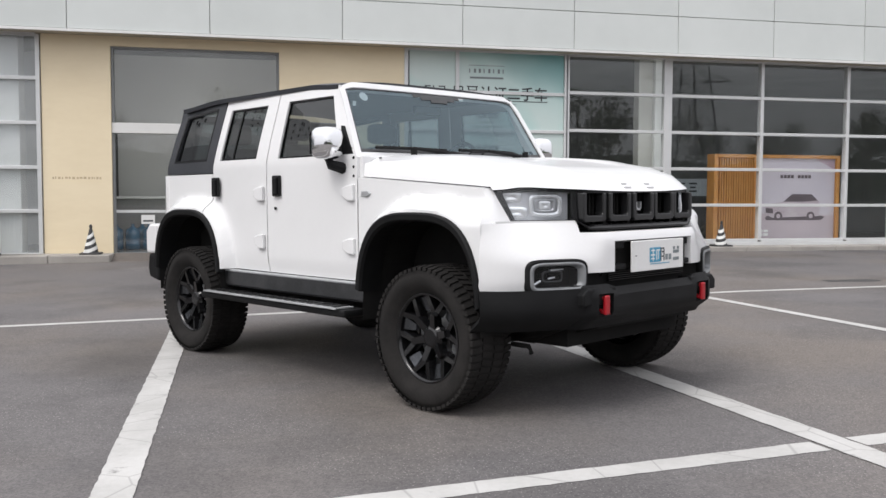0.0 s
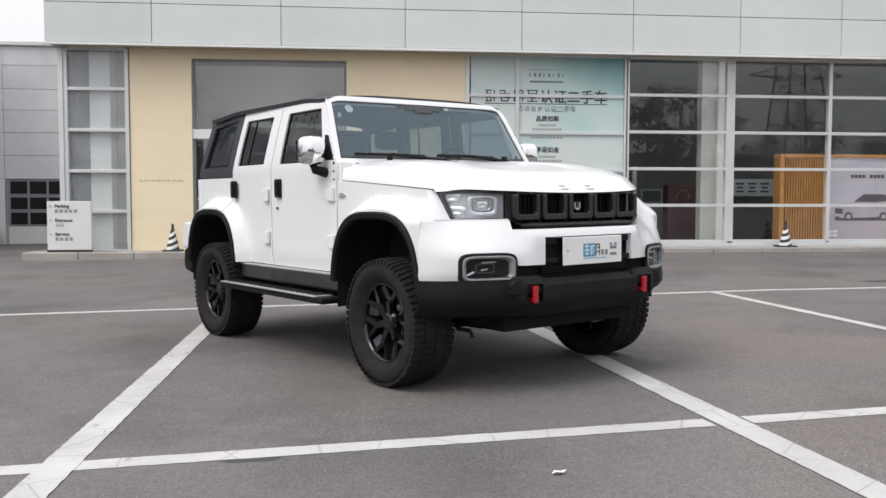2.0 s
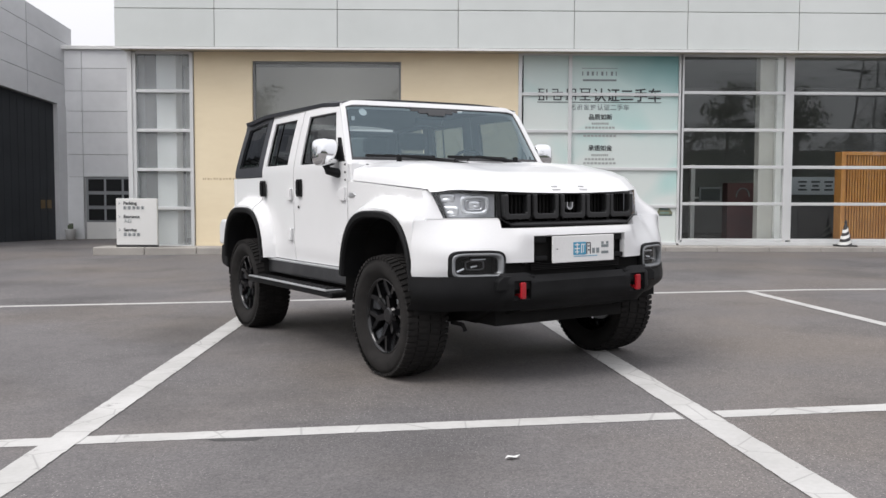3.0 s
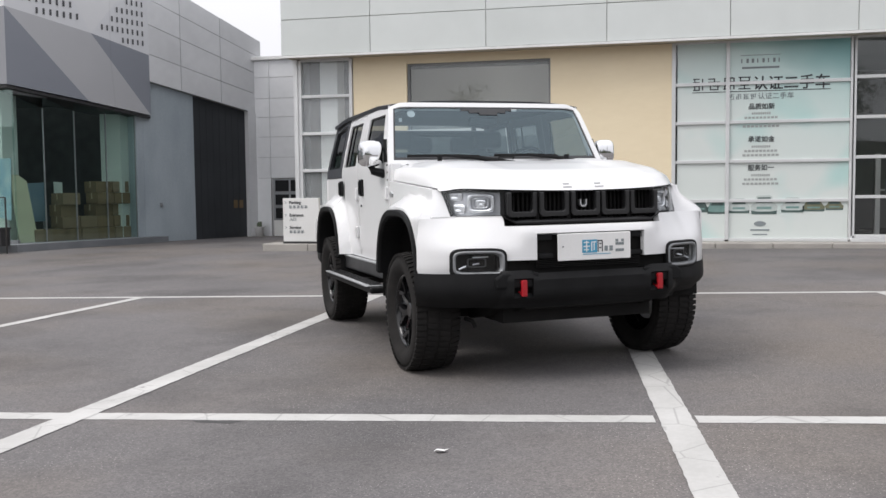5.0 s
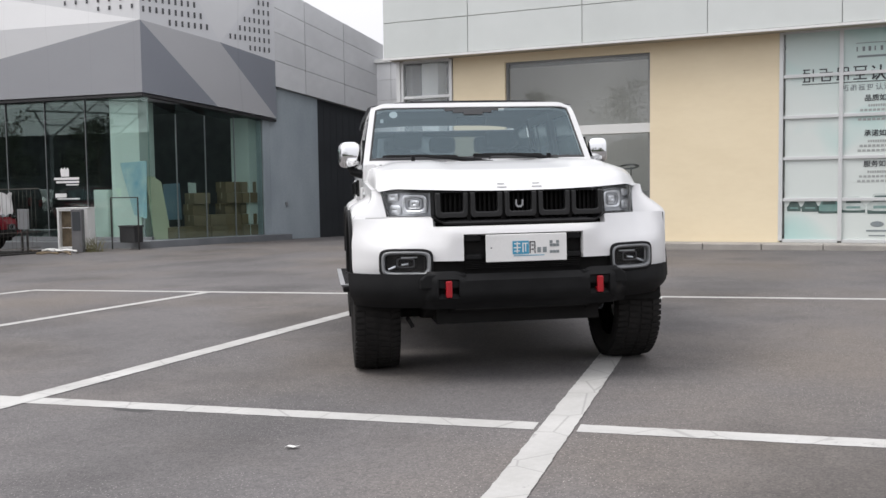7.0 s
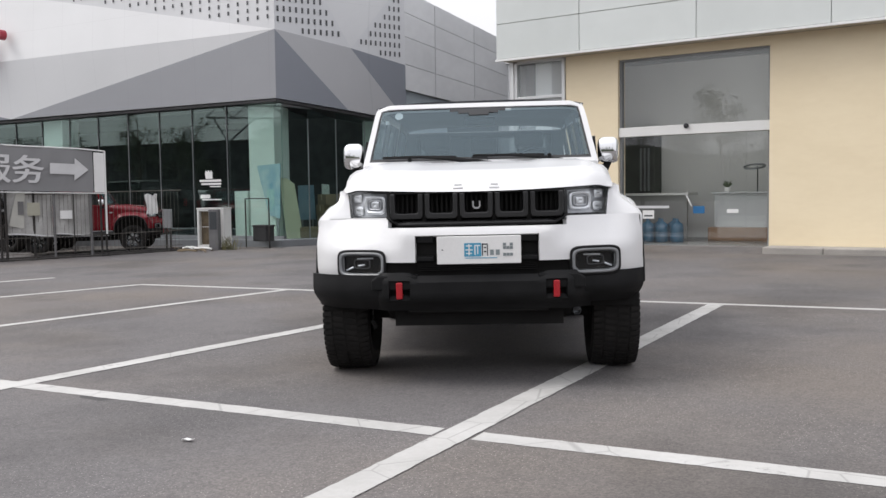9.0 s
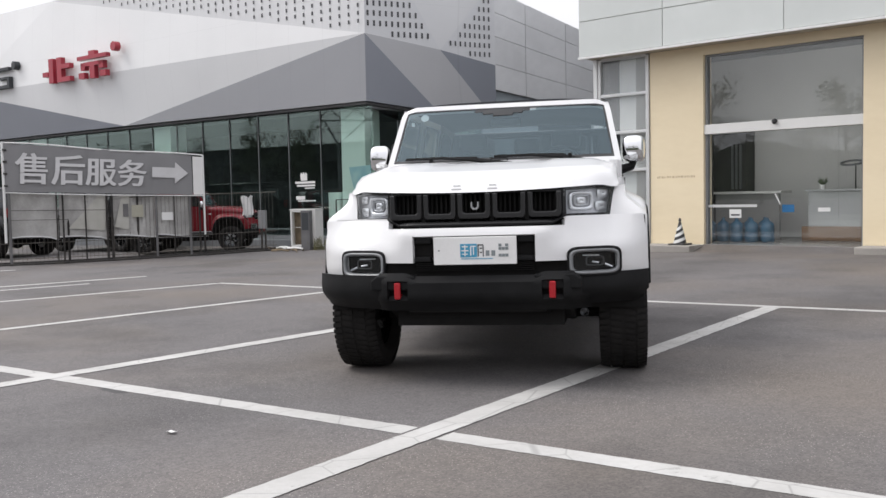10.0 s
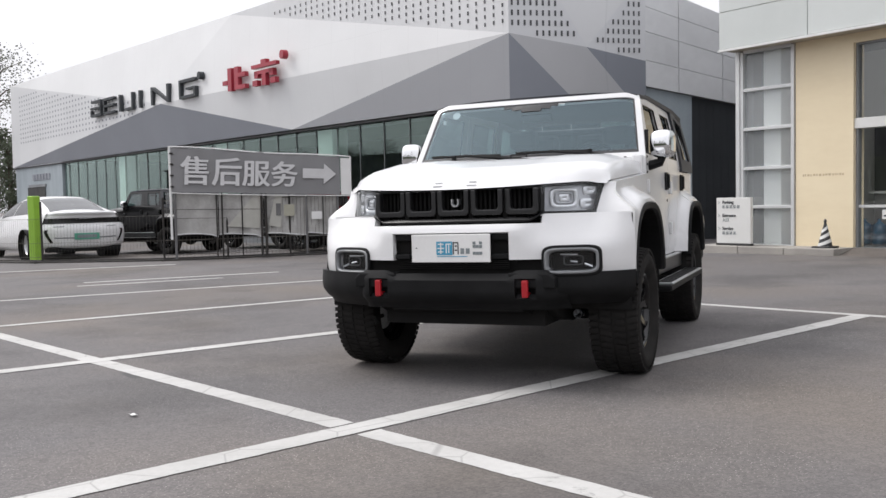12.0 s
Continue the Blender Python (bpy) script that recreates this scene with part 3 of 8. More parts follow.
def bar_cluster(x, z, w, h, ink):
    """Plain bars in the size of one dense character, set unevenly."""
    rnd = random.Random(int(x * 1000))
    for q in (0.03, 0.34, 0.62, 0.9):
        lo, hi = rnd.choice(((0.06, 0.94), (0.06, 0.55), (0.4, 0.94), (0.2, 0.8)))
        q += rnd.uniform(-0.03, 0.03)
        part("bar", boxes((x + w * lo, x + w * hi, PF - 0.006, PF - 0.001, z + h * q, z + h * (q + 0.085))), ink, poster)
    for p in (0.16, 0.47, 0.76):
        lo, hi = rnd.choice(((0.04, 0.96), (0.04, 0.6), (0.4, 0.96)))
        p += rnd.uniform(-0.05, 0.05)
        part("bar", boxes((x + w * p, x + w * (p + 0.09), PF - 0.0055, PF - 0.001, z + h * lo, z + h * hi)), ink, poster)


for i in range(4):
    bar_cluster(3.61 + 0.272 * i, 3.02, 0.245, 0.235, INK)
writing("认证二手车", 0.272, INK, poster, on_poster(5.37, 3.03), weight=0.003)
part("bar", boxes((3.61, 6.05, PF - 0.006, PF - 0.001, 2.982, 2.995)), INK, poster)
writing("认证二手车", 0.128, INK_SOFT, poster, on_poster(5.105, 2.845))
for i in range(4):
    bar_cluster(4.26 + 0.13 * i, 2.84, 0.115, 0.1, INK_SOFT)
for word, z, lines in (("品质如新", 2.66, (0.06, 0.14, 0.3)), ("承诺如金", 2.055, (0.07, 0.15, 0.23)), ("服务如一", 1.525, (0.07, 0.15, 0.23))):
    writing(word, 0.118, INK, poster, on_poster(4.855, z), weight=0.0012)
    for drop, wide in zip(lines, (0.17, 0.3, 0.33)):
        for k in range(9):
            x0 = 4.855 - wide + 2 * wide * k / 9
            part("bar", boxes((x0, x0 + 1.5 * wide / 9, PF - 0.005, PF - 0.001, z - drop - 0.045, z - drop - 0.005)), INK_FAINT, poster)
# a row of small parked cars printed along the film, as plain shapes
PRINT_D, PRINT_G = material("print_dark_green", (0.05, 0.085, 0.08), (0.08, 0.12, 0.11), scale=9, rough=0.5), material("print_green", (0.12, 0.24, 0.22), (0.2, 0.3, 0.28), scale=9, rough=0.5)
PRINT_W, PRINT_B = material("print_pale_car", (0.55, 0.6, 0.58), (0.42, 0.47, 0.45), scale=9, rough=0.5), material("print_olive", (0.13, 0.14, 0.08), (0.2, 0.2, 0.13), scale=9, rough=0.5)


def printed_car(x, half, z, h, ink):
    """One small printed car seen from its front: body, dark windscreen, dark lower edge."""
    part("printed_shape", prism([(x + half * u, z + h * v) for u, v in ((-0.94, 0.1), (-1, 0.42), (-0.8, 0.56), (-0.58, 0.95), (-0.4, 1), (0.4, 1), (0.58, 0.95), (0.8, 0.56), (1, 0.42), (0.94, 0.1))], PF - 0.004, PF - 0.001), ink, poster)
    part("printed_shape", prism([(x + half * u, z + h * v) for u, v in ((-0.62, 0.6), (-0.46, 0.9), (0.46, 0.9), (0.62, 0.6))], PF - 0.0055, PF - 0.0045), PRINT_D, poster)
    part("printed_shape", prism([(x + half * u, z + h * v) for u, v in ((-0.92, 0.0), (-0.96, 0.2), (-0.5, 0.14), (0.5, 0.14), (0.96, 0.2), (0.92, 0.0))], PF - 0.0055, PF - 0.0045), PRINT_D, poster)
    part("printed_shape", boxes((x - half * 0.55, x + half * 0.55, PF - 0.0055, PF - 0.0045, z + h * 0.26, z + h * 0.4)), PRINT_G, poster)


for x, half, z, h, ink in ((3.5, 0.12, 0.75, 0.17, PRINT_D), (3.77, 0.15, 0.74, 0.2, PRINT_D), (4.08, 0.19, 0.71, 0.26, PRINT_G), (4.47, 0.2, 0.72, 0.28, PRINT_W), (4.92, 0.24, 0.7, 0.35, PRINT_W), (5.42, 0.21, 0.73, 0.28, PRINT_W), (5.79, 0.2, 0.75, 0.21, PRINT_B), (6.15, 0.16, 0.77, 0.18, PRINT_B)):
    printed_car(x, half, z, h, ink)
part("printed_shape", prism([(4.85 + 0.11 * math.cos(a * 0.5236), 0.52 + 0.05 * math.sin(a * 0.5236)) for a in range(12)], PF - 0.006, PF - 0.001), INK_SOFT, poster)
part("bar", boxes((4.68, 5.02, PF - 0.006, PF - 0.001, 0.39, 0.42)), INK_SOFT, poster)
part("bar", boxes((4.72, 4.98, PF - 0.006, PF - 0.001, 0.31, 0.33)), INK_SOFT, poster)

# entrance: upper light, header and sliding glass leaves
door = thing("door_1", "closed sliding glass entrance under a white header", "door", kind="structure")
DOOR_GLASS = glass("entrance_glass", (0.95, 0.955, 0.95), 0.985, ior=1.6)
part("door_header", boxes((-1.945, 0.945, FY + 0.03, FY + 0.25, 2.255, 2.435)), PLASTER, door, "white header beam", bevel=0.006)
for a, b in ((-1.93, -0.98), (-0.985, -0.02), (-0.03, 0.5), (0.49, 0.93)):
    p = part("glass_leaf", boxes((a, b, FY + (0.12 if b < 0 else 0.15), FY + (0.13 if b < 0 else 0.16), 0.17, 2.255)), DOOR_GLASS, door)
    p.visible_shadow = False
p = part("upper_light", boxes((-1.9, 0.9, FY + 0.14, FY + 0.15, 2.435, 3.755)), DOOR_GLASS, door)
p.visible_shadow = False
part("frame_edge", boxes((-1.945, -1.9, FY + 0.08, FY + 0.2, 0.16, 3.755), (0.9, 0.945, FY + 0.08, FY + 0.2, 0.16, 3.755)), STEEL, door, bevel=0.004)
part("frame_top", boxes((-1.9, 0.9, FY + 0.08, FY + 0.2, 3.72, 3.755)), STEEL, door)
part("mid_rail", boxes((-1.93, -0.95, FY + 0.105, FY + 0.118, 0.86, 0.91)), ALU, door)
part("door_sensor", lathe([(0, 0), (0.045, 0.005), (0.05, 0.03), (0.03, 0.06), (0, 0.065)], 14), BLACK, door, at=pose(-0.58, FY + 0.03, 2.41, 90, 0, 0))
STICKER_BLUE = material("blue_sticker", (0.02, 0.13, 0.3), rough=0.4)
part("door_sticker", boxes((-1.48, -1.25, FY + 0.112, FY + 0.117, 0.66, 0.82)), WHITE, door, "white notice sticker")
part("door_sticker", boxes((-0.48, -0.26, FY + 0.112, FY + 0.117, 0.76, 0.9)), STICKER_BLUE, door, "blue sticker")
part("door_sticker", boxes((0.15, 0.36, FY + 0.142, FY + 0.147, 0.77, 0.84)), WHITE, door, "white strip sticker")
part("sticker_bar", boxes((-1.45, -1.28, FY + 0.109, FY + 0.111, 0.7, 0.73)), INK, door)
part("push_bar", tube([(-0.6, FY + 0.09, 1.1), (-0.5, FY + 0.09, 0.9)], 0.012), WHITE, door)

# things inside the entrance hall
wall("wall_hall", boxes((-4.05, 3.2, 23.6, 23.75, 0.16, 4.05)), material("hall_wall_paint", (0.74, 0.735, 0.71), (0.66, 0.655, 0.635), scale=0.8, rough=0.8), "grey-beige wall behind the entrance hall")
COUNTER_GREY = material("grey_counter_panel", (0.4, 0.41, 0.41), (0.34, 0.35, 0.35), scale=1, rough=0.5)
counter = thing("reception_counter", "brown wooden low counter inside the entrance", "counter")
part("counter_body", boxes((-0.74, 1.6, 22.3, 22.9, 0.16, 0.44)), material("brown_veneer", (0.2, 0.1, 0.04), (0.16, 0.08, 0.03), scale=3, rough=0.5), counter, bevel=0.01)
part("counter_front", boxes((-0.62, 1.6, 22.34, 22.9, 0.44, 1.12)), COUNTER_GREY, counter, "pale upper front", bevel=0.008)
part("counter_top", boxes((-0.66, 1.63, 22.28, 22.94, 1.12, 1.16)), COUNTER_GREY, counter, bevel=0.008)
plant = thing("potted_plant", "small dark potted plant on the reception counter", "plant", at=pose(-0.4, 22.5, 1.16))
part("pot", lathe([(0, 0), (0.05, 0), (0.06, 0.09), (0.05, 0.09), (0, 0.08)], 14), WHITE, plant)
twigs = bmesh.new()
for i in range(16):
    a = i * 2.4
    tube([(0, 0, 0.07), (0.06 * math.cos(a), 0.06 * math.sin(a), 0.14), (0.11 * math.cos(a), 0.11 * math.sin(a), 0.16 + 0.03 * (i % 4))], [0.004, 0.016, 0.002], 4, twigs)
part("leaves", twigs, LEAF, plant)
side_desk = thing("side_desk", "white desk beside the entrance hall wall", "desk")
part("desk_top", boxes((-2.6, -1.15, 22.3, 22.9, 1.1, 1.15)), PLASTER, side_desk, bevel=0.008)
part("desk_front", boxes((-2.55, -1.2, 22.36, 22.42, 0.16, 1.1)), GREY_WALL, side_desk)
dark_cab = thing("dark_cabinet", "tall dark cabinet with pale upright handles", "cabinet")
part("cabinet_body", boxes((-2.95, -2.2, 23.1, 23.55, 0.16, 2.55)), DARK, dark_cab, bevel=0.01)
for i in range(3):
    part("handle", boxes((-2.52 + 0.09 * i, -2.48 + 0.09 * i, 23.06, 23.1, 1.2, 2.15)), STEEL, dark_cab)

WATER = material("blue_water_bottle", (0.02, 0.09, 0.16), (0.015, 0.07, 0.13), rough=0.15)


def bottle():
    bm = lathe([(0, 0), (0.125, 0), (0.135, 0.02), (0.135, 0.14), (0.125, 0.155), (0.135, 0.17), (0.135, 0.3), (0.12, 0.36), (0.05, 0.41), (0.03, 0.43), (0.03, 0.47), (0, 0.47)], 20)
    return bm


bt = tagged(part("water_bottle", bottle(), WATER, smooth=True, at=pose(-1.72, 21.5, 0.165)), "blue plastic water cooler bottle on the floor", "bottle", group="water bottles")
for x, y in ((-1.42, 21.5), (-1.12, 21.55), (-1.58, 21.8), (-1.28, 21.82), (-2.02, 21.55), (-2.32, 21.6)):
    tagged(part("water_bottle", bt.data, WATER, at=pose(x, y, 0.165)), "blue plastic water cooler bottle on the floor", "bottle", group="water bottles")
lamp_ring = thing("ring_light", "pale ring lamp on a thin stand", "lamp")
part("lamp_ring", lathe([(0.17, -0.01), (0.215, -0.01), (0.215, 0.02), (0.17, 0.02), (0.17, -0.01)], 28, "z"), STEEL, lamp_ring, at=pose(0.12, 22.6, 1.66, 14, 0, 0))
part("lamp_stand", tube([(0.12, 22.82, 1.16), (0.12, 22.82, 1.6), (0.12, 22.78, 1.66)], 0.012), BLACK, lamp_ring)

# inside the glazed showroom
for x0, x1 in ((8.46, 8.7), (14.2, 14.55)):
    tagged(part("column", boxes((x0, x1, 20.85, 21.2, 0.16, 4.05)), PLASTER, bevel=0.01), "white square column behind the glass", "column", kind="structure")
CREAM = material("cream_paint", (0.5, 0.49, 0.45), (0.43, 0.42, 0.39), scale=1.2, rough=0.7)
tagged(part("column", boxes((8.15, 8.455, 20.95, 21.2, 0.16, 4.05)), CREAM, bevel=0.006), "cream flank of the column behind the glass", "column", kind="structure")
# faint trace of removed lettering on the stone
TRACE = material("lettering_trace", (0.47, 0.37, 0.23), (0.55, 0.43, 0.27), scale=9, rough=0.7)
trace = thing("lettering_trace", "faint marks of removed lettering on the stone wall", "marks", kind="structure")
rnd_t = random.Random(4)
tx = -2.92
while tx < -2.15:
    tw = rnd_t.uniform(0.02, 0.05)
    part("mark", boxes((tx, tx + tw, FY - 0.0015, FY + 0.01, 1.44 + rnd_t.uniform(0, 0.012), 1.475 + rnd_t.uniform(0, 0.012))), TRACE, trace)
    tx += tw + rnd_t.uniform(0.012, 0.03)
tagged(part("strip_column", boxes((-3.83, -3.45, 20.64, 21.1, 0.16, 4.05)), WHITE, bevel=0.01), "white column behind the corner strip", "column", kind="structure")
screen = thing("slat_screen", "orange wooden slatted screen in a frame", "screen")
part("screen_frame", boxes((9.76, 9.84, 20.76, 21.06, 0.16, 2.06), (10.68, 10.74, 20.76, 21.06, 0.16, 2.06), (9.84, 10.68, 20.76, 21.06, 1.99, 2.06)), WOOD, screen, bevel=0.006)
part("screen_back", boxes((9.84, 10.68, 21.01, 21.06, 0.16, 1.99)), DARK, screen)
for i in range(15):
    part("slat", boxes((9.85 + 0.056 * i, 9.88 + 0.056 * i, 20.8, 20.86, 0.16, 1.99)), WOOD, screen)
board = thing("display_board", "advertising board with a printed car in an orange frame", "display board")
PICTURE = material("printed_sky", (0.56, 0.51, 0.56), (0.46, 0.42, 0.48), scale=0.7, rough=0.4)
part("board_frame", boxes((10.745, 10.79, 20.76, 20.88, 0.16, 2.06), (12.62, 12.7, 20.76, 20.88, 0.16, 2.06), (10.79, 12.62, 20.76, 20.88, 1.99, 2.06)), WOOD, board, bevel=0.006)
part("board_picture", boxes((10.79, 12.62, 20.82, 20.86, 0.16, 1.99)), PICTURE, board)
PR_SAND = material("printed_sand", (0.5, 0.42, 0.45), (0.42, 0.36, 0.39), scale=1, rough=0.4)
PR_HILL = material("printed_hill", (0.34, 0.25, 0.3), (0.42, 0.33, 0.38), scale=2, rough=0.4)
PR_CAR, PR_SHADE = material("printed_car_paint", (0.36, 0.29, 0.33), (0.48, 0.42, 0.45), scale=3, rough=0.4), material("printed_shade", (0.07, 0.05, 0.06), (0.11, 0.085, 0.1), scale=5, rough=0.4)


def printed(points, layer, ink):
    part("printed_shape", prism([(10.79 + 1.83 * u, 0.26 + 1.73 * v) for u, v in points], 20.818 - 0.004 * layer, 20.82 - 0.004 * layer + 0.001), ink, board)


disc = lambda cx, cz, r: [(cx + r * math.cos(a * 0.449), cz + r * 1.06 * math.sin(a * 0.449)) for a in range(14)]
printed([(0, 0), (1, 0), (1, 0.31), (0, 0.33)], 0, PR_SAND)
printed([(0.72, 1.0), (1, 1.0), (1, 0.86), (0.88, 0.93)], 0, PR_HILL)
printed([(0.1, 0.28), (0.12, 0.25), (0.82, 0.25), (0.88, 0.29), (0.8, 0.31), (0.14, 0.31)], 1, PR_SHADE)
printed([(0.1, 0.32), (0.11, 0.43), (0.16, 0.45), (0.33, 0.475), (0.45, 0.56), (0.7, 0.56), (0.79, 0.49), (0.81, 0.44), (0.8, 0.3), (0.2, 0.28)], 2, PR_CAR)
printed([(0.33, 0.475), (0.45, 0.57), (0.7, 0.565), (0.78, 0.49), (0.6, 0.475)], 3, PR_SHADE)
printed([(0.11, 0.4), (0.11, 0.34), (0.2, 0.33), (0.2, 0.39)], 3, PR_SHADE)
for u in (0.27, 0.69):
    printed(disc(u, 0.3, 0.052), 3, PR_SHADE)
    printed(disc(u, 0.3, 0.026), 4, PR_CAR)
for i in range(9):
    if i != 4:
        printed([(0.29 + 0.045 * i, 0.76), (0.325 + 0.045 * i, 0.76), (0.325 + 0.045 * i, 0.8), (0.29 + 0.045 * i, 0.8)], 1, PR_SHADE)
for i in range(4):
    printed([(0.02 + 0.07 * (i % 2), 0.06 + 0.045 * (i // 2)), (0.075 + 0.07 * (i % 2), 0.06 + 0.045 * (i // 2)), (0.075 + 0.07 * (i % 2), 0.09 + 0.045 * (i // 2)), (0.02 + 0.07 * (i % 2), 0.09 + 0.045 * (i // 2))], 1, WHITE)
stand_r = thing("display_stand", "dark red display stand with a pale arc", "display stand")
part("stand_body", boxes((8.3, 9.05, 23.25, 23.6, 0.16, 1.46)), material("dark_red_panel", (0.1, 0.018, 0.022), (0.07, 0.014, 0.018), scale=2, rough=0.5), stand_r, bevel=0.01)
part("arc_mark", tube([(8.65 + 0.15 * math.cos(a * 0.314), 23.235, 1.14 + 0.2 * math.sin(a * 0.314)) for a in range(11)], 0.014, 6), STEEL, stand_r)
tv = thing("wall_screen", "dark screen in a pale frame on a white post", "screen")
part("screen_bezel", boxes((7.7, 8.22, 23.4, 23.46, 1.02, 1.36)), STEEL, tv, bevel=0.008)
part("screen_glass", boxes((7.74, 8.18, 23.393, 23.398, 1.06, 1.32)), INK, tv)
part("screen_post", boxes((7.5, 7.6, 23.4, 23.5, 0.16, 1.88), (7.6, 7.7, 23.42, 23.45, 1.1, 1.14)), PLASTER, tv)
sign_desk = thing("sign_counter", "dark counter topped by a pale signboard in the showroom", "counter")
part("counter_body", boxes((9.45, 11.6, 23.3, 23.8, 0.16, 1.2)), DARK, sign_desk, bevel=0.01)
part("signboard", boxes((9.45, 11.6, 23.28, 23.34, 1.2, 1.6)), material("pale_blue_board", (0.5, 0.53, 0.56), (0.44, 0.47, 0.5), scale=2, rough=0.5), sign_desk, "pale blue-grey signboard", bevel=0.006)
for i in range(3):
    x0 = 9.93 + 0.3 * i
    for k in range(3):
        part("bar", boxes((x0 + 0.03 * (k % 2), x0 + 0.2 - 0.03 * (k % 2), 23.272, 23.278, 1.29 + 0.09 * k, 1.33 + 0.09 * k)), INK, sign_desk)
cab = thing("display_cabinet", "dark low cabinet against the showroom wall", "cabinet")
part("cabinet_body", boxes((8.9, 9.5, 22.2, 22.6, 0.16, 0.95)), DARK, cab, bevel=0.01)
part("cabinet_top", boxes((8.88, 9.52, 22.18, 22.62, 0.95, 0.98)), GREY_WALL, cab)

# kerb in front of the showroom, in long worn stones
kerb = thing("kerb", "worn grey concrete kerb along the showroom", "kerb", kind="structure")


def kerb_stone(x0, x1, top):
    return boxes((x0 + 0.004, x1 - 0.004, 19.86, 20.06, -0.25, top))


for a, b, top in ((-4.85, -1.92, 0.16), (1.0, 21.0, 0.195)):
    n = max(1, round((b - a) / 1.0))
    for i in range(n):
        part("kerb_stone", kerb_stone(a + (b - a) * i / n, a + (b - a) * (i + 1) / n, top), KERB, kerb, bevel=0.018)
    part("kerb_paving", boxes((a, b, 20.06, FY - 0.002, -0.25, top - 0.005)), KERB, kerb)
part("door_ramp", slab([(-1.92, 19.9, 0.02), (1.0, 19.9, 0.06), (1.0, FY + 0.02, 0.158), (-1.92, FY + 0.02, 0.158)], (0, 0, -0.2)), ASPHALT, kerb)


# striped traffic cones
CONE_W = material("cone_white", (0.7, 0.7, 0.68), (0.6, 0.6, 0.58), scale=4, rough=0.5)


def cone(x, y, z):
    c = thing("traffic_cone", "black and white striped traffic cone on the kerb", "traffic cone", group="traffic cones", at=pose(x, y, z))
    part("base", boxes((-0.17, 0.17, -0.17, 0.17, 0, 0.035)), BLACK, c, bevel=0.012)
    r = lambda h: 0.125 - 0.105 * (h - 0.03) / 0.42
    part("shaft", lathe([(r(0.03), 0.03), (r(0.45), 0.45), (0.012, 0.46), (0, 0.46)], 24), BLACK, c, smooth=False)
    for i in range(3):
        bm = bmesh.new()
        lo, hi, n = 0.07 + 0.12 * i, 0.13 + 0.12 * i, 24
        rings = []
        for j in range(n):
            a = 2 * math.pi * j / n
            tilt = 0.045 * math.cos(a - 0.6)
            rings.append([bm.verts.new(((r(h + tilt) + 0.003) * math.cos(a), (r(h + tilt) + 0.003) * math.sin(a), h + tilt)) for h in (lo, hi)])
        for j in range(n):
            p, q = rings[j], rings[(j + 1) % n]
            bm.faces.new((p[0], q[0], q[1], p[1]))
        part("stripe", bm, CONE_W, c, "white slanted stripe")
    part("tip", lathe([(0.02, 0.45), (0.028, 0.47), (0.02, 0.5), (0.01, 0.515), (0, 0.515)], 14), BLACK, c)


cone(-2.26, 20.16, 0.155)
cone(9.6, 20.16, 0.19)

# the standing direction sign
stand = thing("direction_sign", "white standing sign with parking directions on the kerb", "sign")
part("panel", boxes((-4.43, -3.66, 19.97, 20.05, 0.2, 1.08)), PLASTER, stand, bevel=0.008)
part("foot", boxes((-4.43, -3.66, 19.95, 20.07, 0.15, 0.2)), BLACK, stand, bevel=0.006)
for word, z, count in (("Parking", 0.965, 5), ("Entrance", 0.71, 0), ("Service", 0.46, 4)):
    writing(word, 0.085, INK, stand, pose(-4.29, 19.966, z), align="LEFT", weight=0.001)
    if not count:
        writing("入口", 0.075, INK_SOFT, stand, pose(-4.29, 19.966, z - 0.085), align="LEFT")
    for k in range(count):
        x = -4.29 + 0.083 * k
        for z0, z1 in ((0.035, 0.047), (0.056, 0.066), (0.075, 0.087)):
            part("bar", boxes((x, x + 0.056, 19.964, 19.969, z - z1, z - z0)), INK_SOFT, stand)
        part("bar", boxes((x + 0.012 + 0.008 * (k % 3), x + 0.024 + 0.008 * (k % 3), 19.963, 19.9635, z - 0.09, z - 0.033)), INK_SOFT, stand)
    part("arrow", prism([(-4.39, z + 0.05), (-4.36, z + 0.025), (-4.39, z), (-4.38, z), (-4.345, z + 0.025), (-4.38, z + 0.05)], 19.964, 19.969), INK_SOFT, stand)


# ---- the faceted neighbouring showroom ----
P0, FDIR = Vector((-11.05, 20.4, 0)), Vector((-0.9962, -0.0876, 0))
FOUT = Vector((0.0876, -0.9962, 0))
S1, G1 = Vector((-9.6, 23.9, 0)), Vector((-8.0, 26.5, 0))
SDIR, GDIR = (S1 - P0).normalized(), (G1 - S1).normalized()
SOUT, GOUT = Vector((SDIR.y, -SDIR.x, 0)), Vector((GDIR.y, -GDIR.x, 0))


def on_front(s, z, out=0.0):
    return P0 + FDIR * s + FOUT * out + Vector((0, 0, z))


def on_side(s, z, out=0.0):
    return P0 + SDIR * s + SOUT * out + Vector((0, 0, z))


def on_gate(s, z, out=0.0):
    return S1 + GDIR * s + GOUT * out + Vector((0, 0, z))


canopy = thing("faceted_facade", "faceted grey and white composite panel facade over glass", "facade", kind="structure")
fA, fB, fC, fD, fE, fF, fG, fT = ((41.2, 8.45, 0), (14.1, 8.15, 0.12), (0, 5.37, 0), (19.8, 5.41, 0.4), (10.28, 3.66, 0.05), (41.4, 3.62, 0), (0, 3.66, 0), (0, 8.1, 0))


def facet(where, corners, mat, depth, name="facet_panel"):
    pts = [where(*c) for c in corners]
    return part(name, slab(pts, tuple(depth)), mat, canopy)


